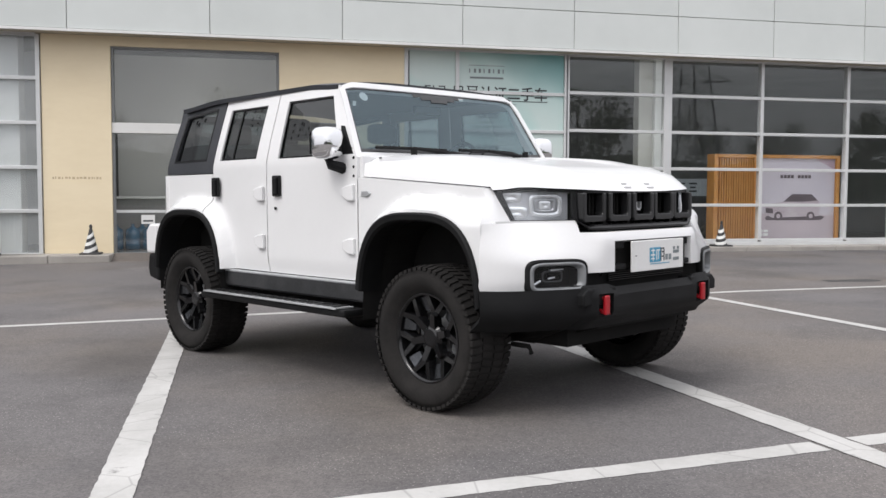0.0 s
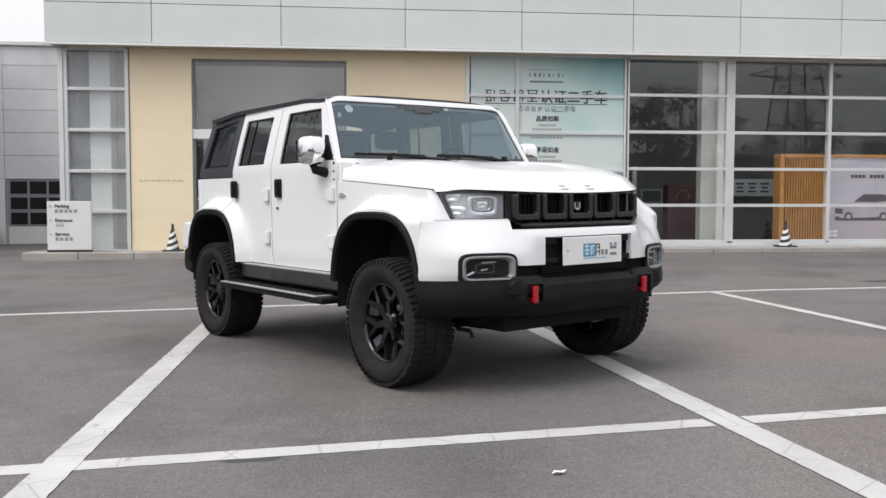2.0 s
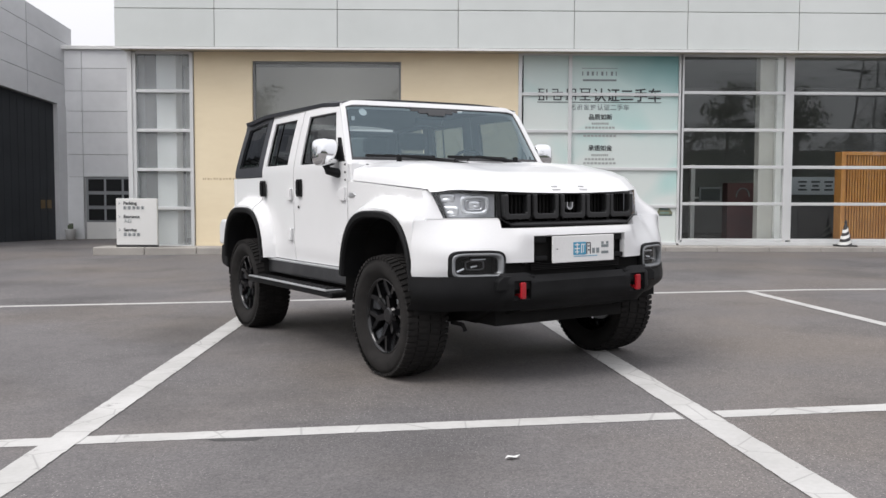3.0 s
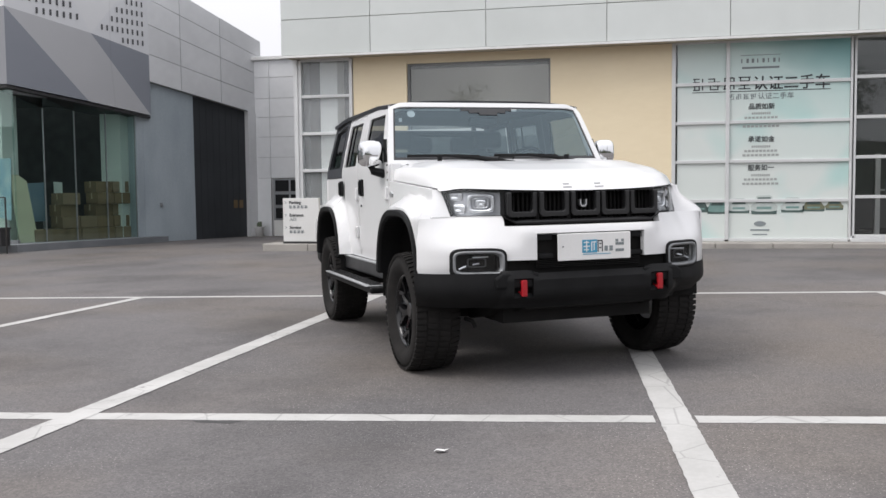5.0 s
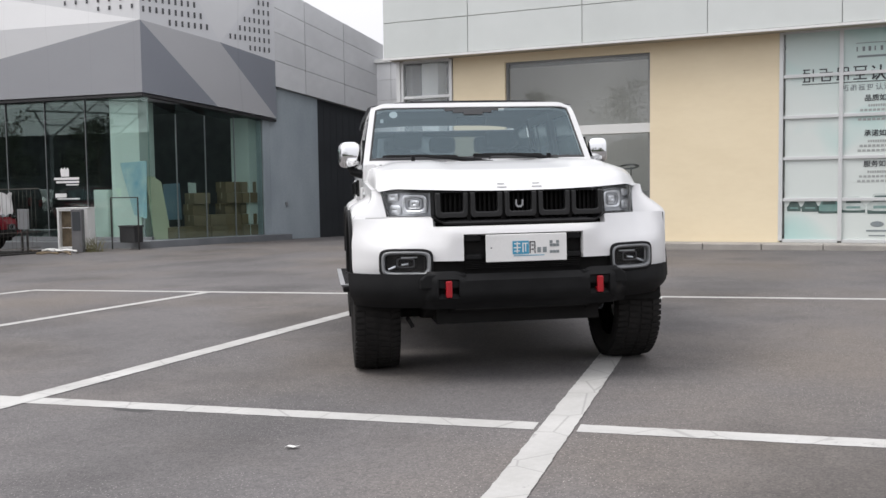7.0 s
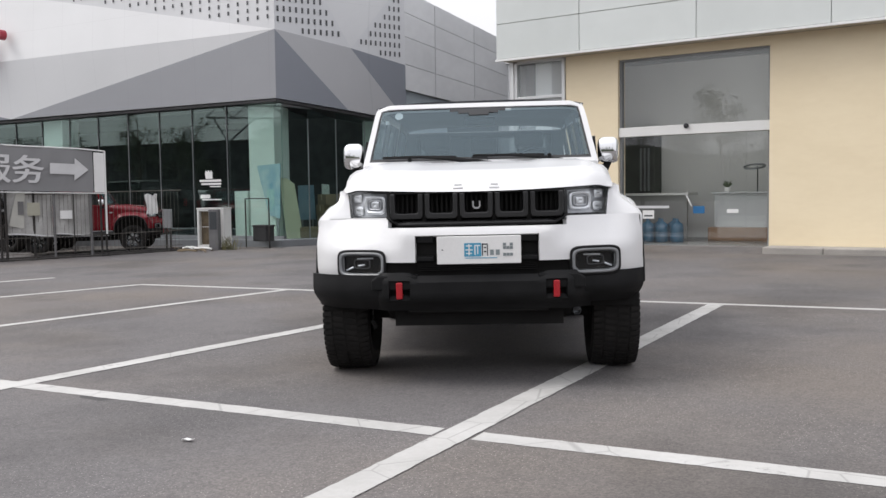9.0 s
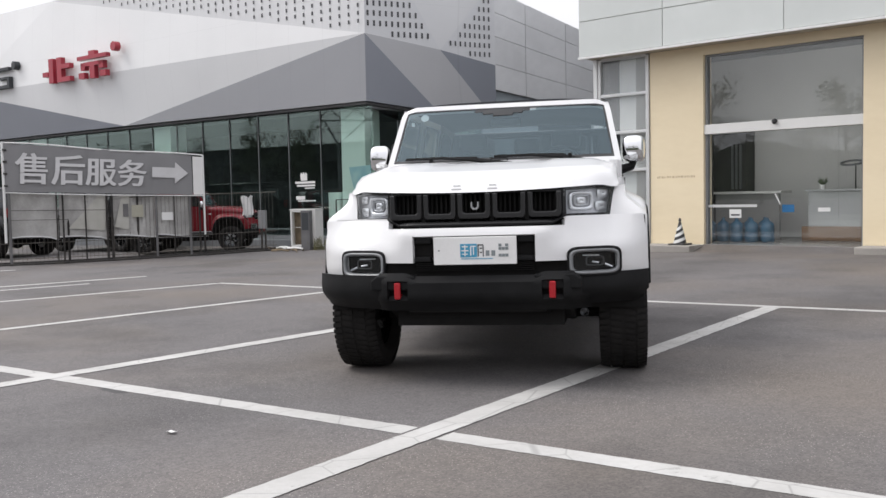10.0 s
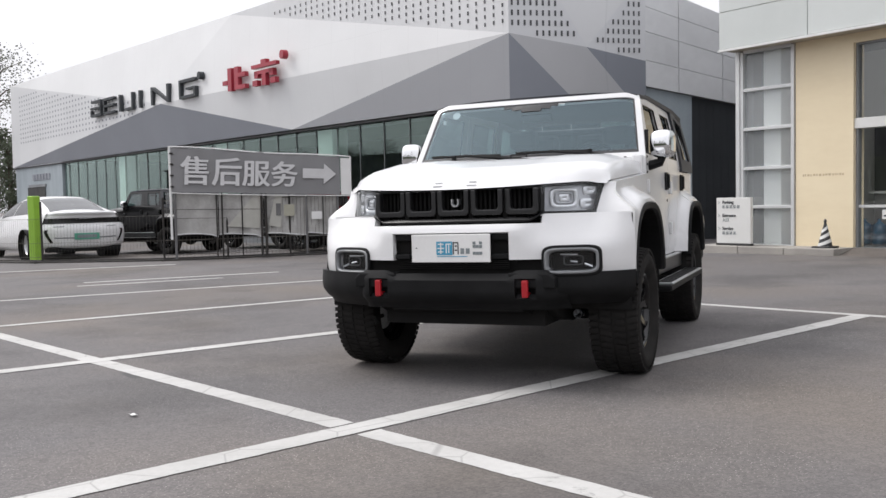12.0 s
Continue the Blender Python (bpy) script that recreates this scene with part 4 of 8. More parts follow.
INF, INS = -FOUT * 0.12, -SOUT * 0.12
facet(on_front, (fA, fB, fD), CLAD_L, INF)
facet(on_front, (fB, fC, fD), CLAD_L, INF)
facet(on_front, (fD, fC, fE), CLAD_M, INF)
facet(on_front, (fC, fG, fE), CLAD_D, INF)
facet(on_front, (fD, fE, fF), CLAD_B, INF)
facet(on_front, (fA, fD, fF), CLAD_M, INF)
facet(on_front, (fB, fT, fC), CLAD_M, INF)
sC, sG, sa, sb, sc, sd = (0, 5.37, 0), (0, 3.66, 0), (2.03, 3.43, 0), (2.09, 5.04, 0.08), (3.8, 4.72, 0), (3.8, 3.2, 0)
sV1, sV2, sT0, sT1 = (0.35, 7.95, 0), (3.62, 6.8, 0), (0, 8.1, 0), (3.8, 6.7, 0)
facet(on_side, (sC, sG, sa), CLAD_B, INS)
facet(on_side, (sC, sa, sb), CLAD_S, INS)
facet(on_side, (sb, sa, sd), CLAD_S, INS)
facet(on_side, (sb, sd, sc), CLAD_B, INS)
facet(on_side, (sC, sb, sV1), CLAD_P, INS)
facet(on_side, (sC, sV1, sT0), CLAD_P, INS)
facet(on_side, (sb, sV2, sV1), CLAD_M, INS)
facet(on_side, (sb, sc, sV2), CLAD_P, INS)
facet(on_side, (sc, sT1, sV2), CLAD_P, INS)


def inside(p, tri):
    (ax, ay), (bx, by), (cx, cy) = tri
    k1, k2, k3 = (bx - ax) * (p[1] - ay) - (by - ay) * (p[0] - ax), (cx - bx) * (p[1] - by) - (cy - by) * (p[0] - bx), (ax - cx) * (p[1] - cy) - (ay - cy) * (p[0] - cx)
    return (k1 > 0) == (k2 > 0) == (k3 > 0)


def slots(where, tris, s0, s1, z0, z1, ds, dz, w, h):
    """Rows of small dark faces for the slots of perforated panels, their inner shade put into the colour; each lies
    just off the plane of its facet.
    """
    bm = bmesh.new()
    planes = [np.linalg.solve(np.array([(c[0], c[1], 1.0) for c in t]), np.array([c[2] for c in t])) for t in tris]
    sides = [[(c[0], c[1]) for c in t] for t in tris]
    for i in range(int((s1 - s0) / ds)):
        for j in range(int((z1 - z0) / dz)):
            s, z = s0 + ds * i, z0 + dz * j
            ends = [(s + p, z + q) for p in (-w, w) for q in (-h * 0.8, h * 0.8)]
            for plane, t in zip(planes, sides):
                if inside((s, z), t) and all(any(inside(e, o) for o in sides) for e in ends):
                    bm.faces.new([bm.verts.new(where(a, b, float(plane @ (a, b, 1.0)) + 0.012)) for a, b in ((s - w / 2, z - h / 2), (s + w / 2, z - h / 2), (s + w / 2, z + h / 2), (s - w / 2, z + h / 2))])
                    break
    return bm


tagged(part("perforations", slots(on_side, [(sC, sb, sV1), (sC, sV1, sT0)], 0.09, 2.2, 5.12, 8.1, 0.165, 0.255, 0.055, 0.14), SLOT, canopy, "small dark slots"), kind="stuff")
tagged(part("perforations", slots(on_side, [(sb, sc, sV2), (sc, sT1, sV2)], 2.25, 3.8, 4.75, 6.9, 0.15, 0.24, 0.05, 0.13), SLOT, canopy, "small dark slots"), kind="stuff")
tagged(part("perforations", slots(on_front, [(fB, fT, fC)], 0.2, 14, 5.5, 8.1, 0.32, 0.2, 0.06, 0.1), SLOT, canopy, "small dark slots"), kind="stuff")
tagged(part("perforations", slots(on_front, [(fA, fD, fF)], 21, 40, 5.0, 8.0, 0.45, 0.26, 0.14, 0.1), CLAD_B, canopy, "small dark slots"), kind="stuff")
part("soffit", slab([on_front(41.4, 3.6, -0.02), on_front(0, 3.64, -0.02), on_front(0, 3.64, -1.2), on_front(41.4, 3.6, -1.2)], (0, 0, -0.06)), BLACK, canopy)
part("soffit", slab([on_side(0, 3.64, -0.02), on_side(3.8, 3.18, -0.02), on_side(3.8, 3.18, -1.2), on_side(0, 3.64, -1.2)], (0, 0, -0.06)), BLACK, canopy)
wall("wall_annex_upper", slab([on_front(0, 3.7, -0.2), on_front(41.2, 3.7, -0.2), on_front(41.2, 8.1, -0.2), on_front(0, 8.0, -0.2)], -FOUT * 0.2), CLAD_D, "dark backing wall of the faceted facade")
wall("wall_annex_side", slab([on_side(0.15, 3.5, -0.2), on_side(3.75, 3.3, -0.2), on_side(3.75, 6.6, -0.2), on_side(0.15, 7.9, -0.2)], -SOUT * 0.2), CLAD_D, "dark backing wall of the faceted facade")
tagged(part("roof_annex", slab([on_front(0.3, 7.9, -0.4), on_front(41, 7.9, -0.4), on_front(41, 7.9, -14), on_side(9, 7.9, -8)], (0, 0, -0.15)), CLAD_D), "flat dark roof of the neighbouring showroom", "roof", kind="structure")

# glazing under the canopy
showroom_glass = thing("window_4", "dark green-tinted showroom glazing under the faceted canopy", "window", kind="structure")
FS = [0.0] + [1.85 + 1.225 * i for i in range(26)] + [33.2]
for a, b in zip(FS, FS[1:]):
    p = part("pane", slab([on_front(a + 0.02, 0.15, -0.22), on_front(b - 0.02, 0.15, -0.22), on_front(b - 0.02, 3.58, -0.22), on_front(a + 0.02, 3.58, -0.22)], -FOUT * 0.012), GREEN_GLASS, showroom_glass)
    p.visible_shadow = False
    w = 0.005
    part("mullion", slab([on_front(b - w, 0.12, -0.19), on_front(b + w, 0.12, -0.19), on_front(b + w, 3.58, -0.19), on_front(b - w, 3.58, -0.19)], -FOUT * 0.02), STEEL, showroom_glass)
SS = [0.2, 0.95, 1.75, 2.6, 3.45]
for a, b in zip(SS, SS[1:]):
    p = part("pane", slab([on_side(a + 0.01, 0.1, -0.22), on_side(b - 0.01, 0.1, -0.22), on_side(b - 0.01, 3.2, -0.22), on_side(a + 0.01, 3.45, -0.22)], -SOUT * 0.012), GREEN_GLASS, showroom_glass)
    p.visible_shadow = False
    part("mullion", slab([on_side(b - 0.006, 0.1, -0.2), on_side(b + 0.006, 0.1, -0.2), on_side(b + 0.006, 3.2, -0.2), on_side(b - 0.006, 3.2, -0.2)], -SOUT * 0.05), STEEL, showroom_glass)
part("bottom_rail", slab([on_front(0, 0.1, -0.17), on_front(33.2, 0.1, -0.17), on_front(33.2, 0.18, -0.17), on_front(0, 0.18, -0.17)], -FOUT * 0.1), STEEL, showroom_glass)
wall("wall_annex_end", slab([on_front(33.3, -0.6, -0.1), on_front(41.2, -0.6, -0.1), on_front(41.2, 3.6, -0.1), on_front(33.3, 3.6, -0.1)], -FOUT * 0.3), GATE_L, "pale grey panel wall at the end of the showroom")
end_door = thing("door_2", "dark service door in the pale end wall", "door", kind="structure")
part("door_leaf", slab([on_front(36.0, -0.5, -0.06), on_front(39.0, -0.5, -0.06), on_front(39.0, 2.4, -0.06), on_front(36.0, 2.4, -0.06)], -FOUT * 0.03), DARK, end_door)
part("door_frame", slab([on_front(35.85, 2.4, -0.04), on_front(38.75, 2.4, -0.04), on_front(38.75, 2.55, -0.04), on_front(35.85, 2.55, -0.04)], -FOUT * 0.05), STEEL, end_door)
for k in range(6):
    part("sign_bar", slab([on_front(35.2 + 0.5 * k, 2.78, -0.06), on_front(35.58 + 0.5 * k, 2.78, -0.06), on_front(35.58 + 0.5 * k, 3.12, -0.06), on_front(35.2 + 0.5 * k, 3.12, -0.06)], -FOUT * 0.03), CLAD_B, end_door)
tagged(part("plinth", slab([on_front(-0.25, -0.35, 0.25), on_front(34, -0.6, 0.25), on_front(34, -0.6, -14), on_side(4.0, -0.35, -6), on_side(4.0, -0.35, 0.3), on_side(-0.1, -0.35, 0.3)], (0, 0, 0.45))
     , material("plinth_concrete", (0.2, 0.21, 0.22), (0.14, 0.15, 0.16), scale=1.5, rough=0.8)), "low grey concrete plinth under the glazing", "plinth", kind="structure")
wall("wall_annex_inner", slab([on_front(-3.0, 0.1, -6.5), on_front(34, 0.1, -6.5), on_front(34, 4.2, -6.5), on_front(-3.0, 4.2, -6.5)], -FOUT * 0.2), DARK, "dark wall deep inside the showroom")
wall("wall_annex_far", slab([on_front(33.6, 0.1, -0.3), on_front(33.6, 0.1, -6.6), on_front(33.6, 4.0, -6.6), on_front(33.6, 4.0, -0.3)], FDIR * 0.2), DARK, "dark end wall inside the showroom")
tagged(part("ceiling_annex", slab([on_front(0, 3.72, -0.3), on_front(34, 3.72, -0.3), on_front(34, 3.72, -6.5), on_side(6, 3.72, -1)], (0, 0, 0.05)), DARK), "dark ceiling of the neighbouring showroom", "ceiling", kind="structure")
PALE_GREEN = material("pale_green_plaster", (0.62, 0.68, 0.64), (0.55, 0.6, 0.57), scale=1, rough=0.7)
for s in (0.87, 9.0, 16.2, 26.0):
    c = on_front(s, 0.1, -0.72)
    tagged(part("column", prism([(c.x + u * FDIR.x + v * FOUT.x, c.y + u * FDIR.y + v * FOUT.y) for u, v in ((-0.42, -0.3), (0.42, -0.3), (0.42, 0.3), (-0.42, 0.3))], 0.1, 3.7, "z"), PALE_GREEN), "pale square column behind the glazing", "column", kind="structure")
c = on_side(3.2, 0.1, -0.7)
tagged(part("column", boxes((c.x - 0.28, c.x + 0.28, c.y - 0.2, c.y + 0.3, 0.1, 3.4)), PALE_GREEN), "pale square column behind the glazing", "column", kind="structure")


wall("wall_annex_jamb", slab([on_side(3.45, -0.2, -0.15), on_side(3.95, -0.2, -0.15), on_side(3.95, 4.2, -0.15), on_side(3.45, 4.2, -0.15)], -SOUT * 0.4), GATE_L, "grey metal jamb between glazing and gate")


# white decals stuck on the front glazing, as plain shapes
decal = thing("glass_decal", "white decal of bars and a jagged emblem on the glazing", "decal")


def decal_bar(s0, s1, z0, z1):
    part("decal_bar", slab([on_front(s0, z0, -0.205), on_front(s1, z0, -0.205), on_front(s1, z1, -0.205), on_front(s0, z1, -0.205)], -FOUT * 0.004), WHITE, decal)


for bar in ((2.1, 2.86, 1.61, 1.67), (2.1, 2.8, 1.53, 1.58), (2.12, 2.5, 1.47, 1.5), (2.5, 2.84, 1.17, 1.27), (2.1, 2.78, 1.12, 1.15)):
    decal_bar(*bar)
emblem_pts = [(2.4, 1.69), (2.4, 1.86), (2.44, 1.92), (2.49, 1.86), (2.53, 1.93), (2.58, 1.87), (2.63, 1.92), (2.66, 1.84), (2.64, 1.69)]
part("decal_emblem", slab([on_front(a, b, -0.205) for a, b in emblem_pts], -FOUT * 0.004), WHITE, decal)


# stacked cartons and boards behind the side glazing
def carton(p, w, d, h, yaw, name="carton"):
    ob = thing(name, "brown cardboard carton in a stack behind glass", "carton", group="cartons", at=pose(p.x, p.y, p.z, 0, 0, yaw))
    part("carton_body", boxes((-w / 2, w / 2, -d / 2, d / 2, 0, h)), CARDBOARD, ob, bevel=0.008, seg=1)
    part("tape", boxes((-w / 2 - 0.002, w / 2 + 0.002, -0.03, 0.03, h * 0.45, h + 0.003)), material_tape, ob, "pale tape")


material_tape = material("carton_tape", (0.36, 0.27, 0.16), rough=0.4)
yaw_side = math.degrees(math.atan2(SDIR.y, SDIR.x))
for s, n in ((0.98, 1), (1.42, 1), (1.72, 4), (2.2, 2), (2.66, 5), (3.14, 5)):
    for i in range(n):
        carton(on_side(s, 0.1 + 0.285 * i, -0.62 - 0.05 * ((i * 7) % 3)), 0.46, 0.5, 0.28, yaw_side)
tall_panel = thing("blue_panel", "dull blue display panel standing behind the cartons", "panel")
part("panel_sheet", slab([on_side(1.12, 0.55, -1.3), on_side(1.62, 0.55, -1.3), on_side(1.6, 1.5, -1.35), on_side(1.14, 1.48, -1.35)], SOUT * 0.03), material("dull_blue_print", (0.1, 0.19, 0.27), (0.2, 0.28, 0.34), scale=2, rough=0.5), tall_panel)
for k in (1.2, 1.52):
    part("panel_leg", slab([on_side(k, 0.1, -1.3), on_side(k + 0.04, 0.1, -1.3), on_side(k + 0.04, 0.56, -1.3), on_side(k, 0.56, -1.3)], SOUT * 0.03), STEEL, tall_panel)
pale_panel = thing("pale_panel", "narrow pale panel standing behind the cartons", "panel")
part("panel_sheet", slab([on_side(1.8, 0.1, -1.2), on_side(2.02, 0.1, -1.2), on_side(2.02, 1.5, -1.25), on_side(1.8, 1.52, -1.25)], SOUT * 0.03), PALE_GREEN, pale_panel)
bin_ = thing("white_bin", "white plastic bin behind the glazing", "bin", at=pose(on_side(0.62, 0, -0.95).x, on_side(0.62, 0, -0.95).y, 0.1))
part("bin_body", lathe([(0, 0), (0.16, 0), (0.2, 0.42), (0.21, 0.44), (0.19, 0.44), (0, 0.4)], 18), WHITE, bin_, smooth=False)
lean = thing("leaning_board", "pale yellow-green board leaning inside the glass", "board")
part("board_sheet", slab([on_side(0.38, 0.1, -0.42), on_side(0.84, 0.1, -0.42), on_side(0.66, 1.52, -0.52), on_side(0.46, 1.66, -0.52), on_side(0.24, 1.68, -0.52)], SOUT * 0.03), material("pale_board", (0.5, 0.5, 0.36), (0.44, 0.44, 0.32), rough=0.6), lean)
lean2 = thing("leaning_poster", "blue printed poster board leaning by the column", "poster")
part("poster_sheet", slab([on_front(0.6, 0.72, -0.33), on_front(0.24, 0.62, -0.33), on_front(0.22, 2.04, -0.37), on_front(1.0, 2.0, -0.37)], -FOUT * 0.02), material("blue_poster", (0.16, 0.32, 0.42), (0.4, 0.5, 0.52), scale=3, rough=0.4), lean2)
part("poster_strut", slab([on_front(0.3, 0.1, -0.34), on_front(0.36, 0.1, -0.34), on_front(0.36, 0.8, -0.34), on_front(0.3, 0.8, -0.34)], -FOUT * 0.03), STEEL, lean2)
sh = thing("tall_cabinet", "tall pale grey-green cabinet behind the glass", "cabinet")
c = on_front(1.75, 0.1, -0.8)
part("cabinet_body", boxes((c.x - 0.25, c.x + 0.25, c.y - 0.2, c.y + 0.2, 0.1, 1.35)), PALE_GREEN, sh, bevel=0.01)
part("cabinet_door", boxes((c.x - 0.22, c.x + 0.22, c.y - 0.215, c.y - 0.203, 0.15, 1.3)), PALE_GREEN, sh)

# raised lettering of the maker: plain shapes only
sign_l = thing("facade_sign", "dark and red raised sign shapes on the white facade", "sign")


GLYPHS = {"box": ((0, 1.3, 0, 0.11), (0, 1.3, 0.33, 0.43), (0.12, 1.3, 0.63, 0.74), (1.17, 1.3, 0.11, 0.63), (0, 0.14, 0.11, 0.3)), "comb": ((0, 1.25, 0, 0.11), (0, 1.25, 0.33, 0.43), (0, 1.25, 0.63, 0.74), (0, 0.14, 0.11, 0.63)),
          "post": ((0.45, 0.6, 0, 0.74),), "hook": ((0.1, 1.0, 0, 0.11), (0.86, 1.0, 0.11, 0.74)), "gate": ((0, 0.14, 0, 0.74), (1.16, 1.3, 0, 0.74)), "ring": ((0, 1.4, 0, 0.11), (0, 1.4, 0.63, 0.74), (0, 0.14, 0.11, 0.63), (1.26, 1.4, 0.11, 0.4), (0.6, 1.26, 0.32, 0.4))}


def sign_bar(s0, s1, z0, z1, ink, slant=0.0):
    part("sign_stroke", slab([on_front(s0, z0, 0.5), on_front(s1, z0 + slant, 0.5), on_front(s1, z1 + slant, 0.5), on_front(s0, z1, 0.5)], -FOUT * 0.16), ink, sign_l, "red stroke" if ink is RED else "")


for i, kind_ in enumerate(("box", "comb", "post", "hook", "post", "gate", "ring")):
    s0 = (27.35, 25.75, 24.35, 23.4, 22.2, 20.5, 17.85)[i]
    z0 = 5.46 - 0.012 * i
    for a, b, lo, hi in GLYPHS[kind_]:
        wide = 1.3 if kind_ == "gate" else 1.0
        sign_bar(s0 - a * wide, s0 - b * wide, z0 + lo, z0 + hi, INK)
    if kind_ == "gate":
        sign_bar(s0 - 0.15, s0 - 1.55, z0 + 0.62, z0 + 0.74, INK, -0.62)
RED_STROKES = ((0, 0.3, 0.28, 0.46), (0.35, 0.6, 0.0, 0.95), (0.8, 1.05, 0.0, 0.95), (1.05, 1.5, 0.5, 0.68), (1.05, 1.5, 0.0, 0.18), (2.35, 3.6, 0.68, 0.82), (2.85, 3.1, 0.82, 0.98), (2.5, 3.45, 0.42, 0.56), (2.5, 2.68, 0.28, 0.56), (3.27, 3.45, 0.28, 0.56), (2.88, 3.08, -0.05, 0.42), (2.4, 2.65, -0.02, 0.2), (3.3, 3.55, -0.02, 0.2))
for a, b, lo, hi in RED_STROKES:
    place_ = lambda a: 14.22 - 1.1 * a if a < 2 else 12.12 - 1.32 * (a - 2.35)
    sign_bar(place_(a), place_(b), 5.29 + 0.86 * lo, 5.29 + 0.86 * hi, RED)
for s, m in ((16.12, INK), (10.1, RED)):
    part("sign_dot", prism([(on_front(s, 0, 0.45).x + 0.15 * math.cos(a * 0.45), 6.14 + 0.15 * math.sin(a * 0.45)) for a in range(14)], on_front(s, 0, 0.5).y, on_front(s, 0, 0.3).y), m, sign_l)

# yard gate wall: zinc panels over a sliding gate
gate_wall = thing("gate_wall", "grey zinc panel wall above a sliding yard gate", "wall", kind="structure")


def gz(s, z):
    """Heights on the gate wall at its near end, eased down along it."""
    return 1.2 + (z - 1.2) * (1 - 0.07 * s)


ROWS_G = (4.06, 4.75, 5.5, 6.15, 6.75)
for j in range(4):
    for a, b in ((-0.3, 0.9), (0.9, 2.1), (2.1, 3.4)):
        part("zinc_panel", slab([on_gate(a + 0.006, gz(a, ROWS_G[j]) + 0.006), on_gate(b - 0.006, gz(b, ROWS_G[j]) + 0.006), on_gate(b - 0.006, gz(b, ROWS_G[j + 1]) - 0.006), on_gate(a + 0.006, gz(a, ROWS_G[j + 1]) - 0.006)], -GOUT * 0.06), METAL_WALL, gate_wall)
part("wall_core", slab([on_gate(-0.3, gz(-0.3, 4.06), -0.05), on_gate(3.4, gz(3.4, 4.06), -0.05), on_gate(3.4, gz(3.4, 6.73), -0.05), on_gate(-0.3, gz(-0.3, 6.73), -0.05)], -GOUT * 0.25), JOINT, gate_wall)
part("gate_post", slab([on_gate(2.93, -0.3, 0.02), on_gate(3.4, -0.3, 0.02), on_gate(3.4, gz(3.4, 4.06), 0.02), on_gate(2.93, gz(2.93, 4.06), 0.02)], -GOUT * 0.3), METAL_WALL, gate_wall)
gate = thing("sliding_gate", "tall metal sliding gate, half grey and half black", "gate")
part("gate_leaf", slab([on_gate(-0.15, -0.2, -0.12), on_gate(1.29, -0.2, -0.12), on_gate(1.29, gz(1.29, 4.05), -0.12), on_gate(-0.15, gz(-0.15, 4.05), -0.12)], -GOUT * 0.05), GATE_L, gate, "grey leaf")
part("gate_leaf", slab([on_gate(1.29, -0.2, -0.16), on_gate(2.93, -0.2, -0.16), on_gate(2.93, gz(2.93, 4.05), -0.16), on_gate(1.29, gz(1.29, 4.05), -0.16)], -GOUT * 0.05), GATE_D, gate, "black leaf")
for i in range(7):
    s = 1.5 + 0.2 * i
    part("gate_rib", slab([on_gate(s, -0.2, -0.15), on_gate(s + 0.02, -0.2, -0.15), on_gate(s + 0.02, gz(s, 4.0), -0.15), on_gate(s, gz(s, 4.0), -0.15)], -GOUT * 0.02), GATE_D, gate)
for s in (2.5, 2.68):
    part("notice", slab([on_gate(s, 0.78, -0.13), on_gate(s + 0.12, 0.78, -0.13), on_gate(s + 0.12, 1.0, -0.13), on_gate(s, 1.0, -0.13)], -GOUT * 0.02), CARDBOARD, gate, "tan notice")
part("gate_latch", slab([on_gate(0.25, 0.86, -0.08), on_gate(0.31, 0.86, -0.08), on_gate(0.31, 0.96, -0.08), on_gate(0.25, 0.96, -0.08)], -GOUT * 0.05), STEEL, gate)
RY = 26.6
recess = thing("wall_recess", "pale grey panel wall at the back of the yard", "wall", kind="structure")
ZR = (-0.3, 1.6, 2.18, 2.75, 3.3, 3.82, 4.4, 4.88)
for j, (z0, z1) in enumerate(zip(ZR, ZR[1:])):
    for a, b in ((-8.3, -7.5), (-7.5, -6.0), (-6.0, -4.36)):
        if j == 0 and a == -7.5:
            continue
        part("wall_panel", boxes((a + 0.005, b - 0.005, RY, RY + 0.05, z0 + 0.005, z1 - 0.005)), METAL_WALL, recess)
part("wall_core", boxes((-8.3, -4.36, RY + 0.045, RY + 0.25, -0.3, 4.88)), JOINT, recess)
part("cornice", boxes((-8.3, -4.36, RY - 0.08, RY + 0.25, 4.88, 4.98)), WHITE, recess, bevel=0.01)
garage = thing("door_3", "pale sectional garage door with small dark windows", "door", kind="structure")
for i, (z0, z1) in enumerate(((-0.1, 0.42), (0.42, 0.8), (0.8, 1.18), (1.18, 1.58))):
    part("door_section", boxes((-7.44, -6.02, RY + 0.012, RY + 0.04, z0 + 0.004, z1 - 0.004)), PLASTER if i == 0 else STEEL, garage)
    if i:
        for k in range(3):
            part("door_window", boxes((-7.38 + 0.46 * k, -6.98 + 0.46 * k, RY, RY + 0.011, z0 + 0.05, z1 - 0.04)), DOOR_PANE, garage)
pot = thing("plant_pot", "white plastic pot with a small plant by the wall", "plant pot", at=pose(-7.75, 26.3, rise(-7.75, 26.3)))
part("pot", lathe([(0, 0), (0.1, 0), (0.14, 0.26), (0.15, 0.28), (0.13, 0.28), (0.12, 0.24), (0, 0.24)], 18), WHITE, pot, smooth=True)
sprigs = bmesh.new()
for i in range(14):
    a = i * 2.4
    box(sprigs, 0.05 * math.cos(a) - 0.02, 0.05 * math.cos(a) + 0.02, 0.05 * math.sin(a), 0.05 * math.sin(a) + 0.006, 0.24, 0.34 + 0.04 * (i % 3))
part("sprig", sprigs, LEAF, pot)


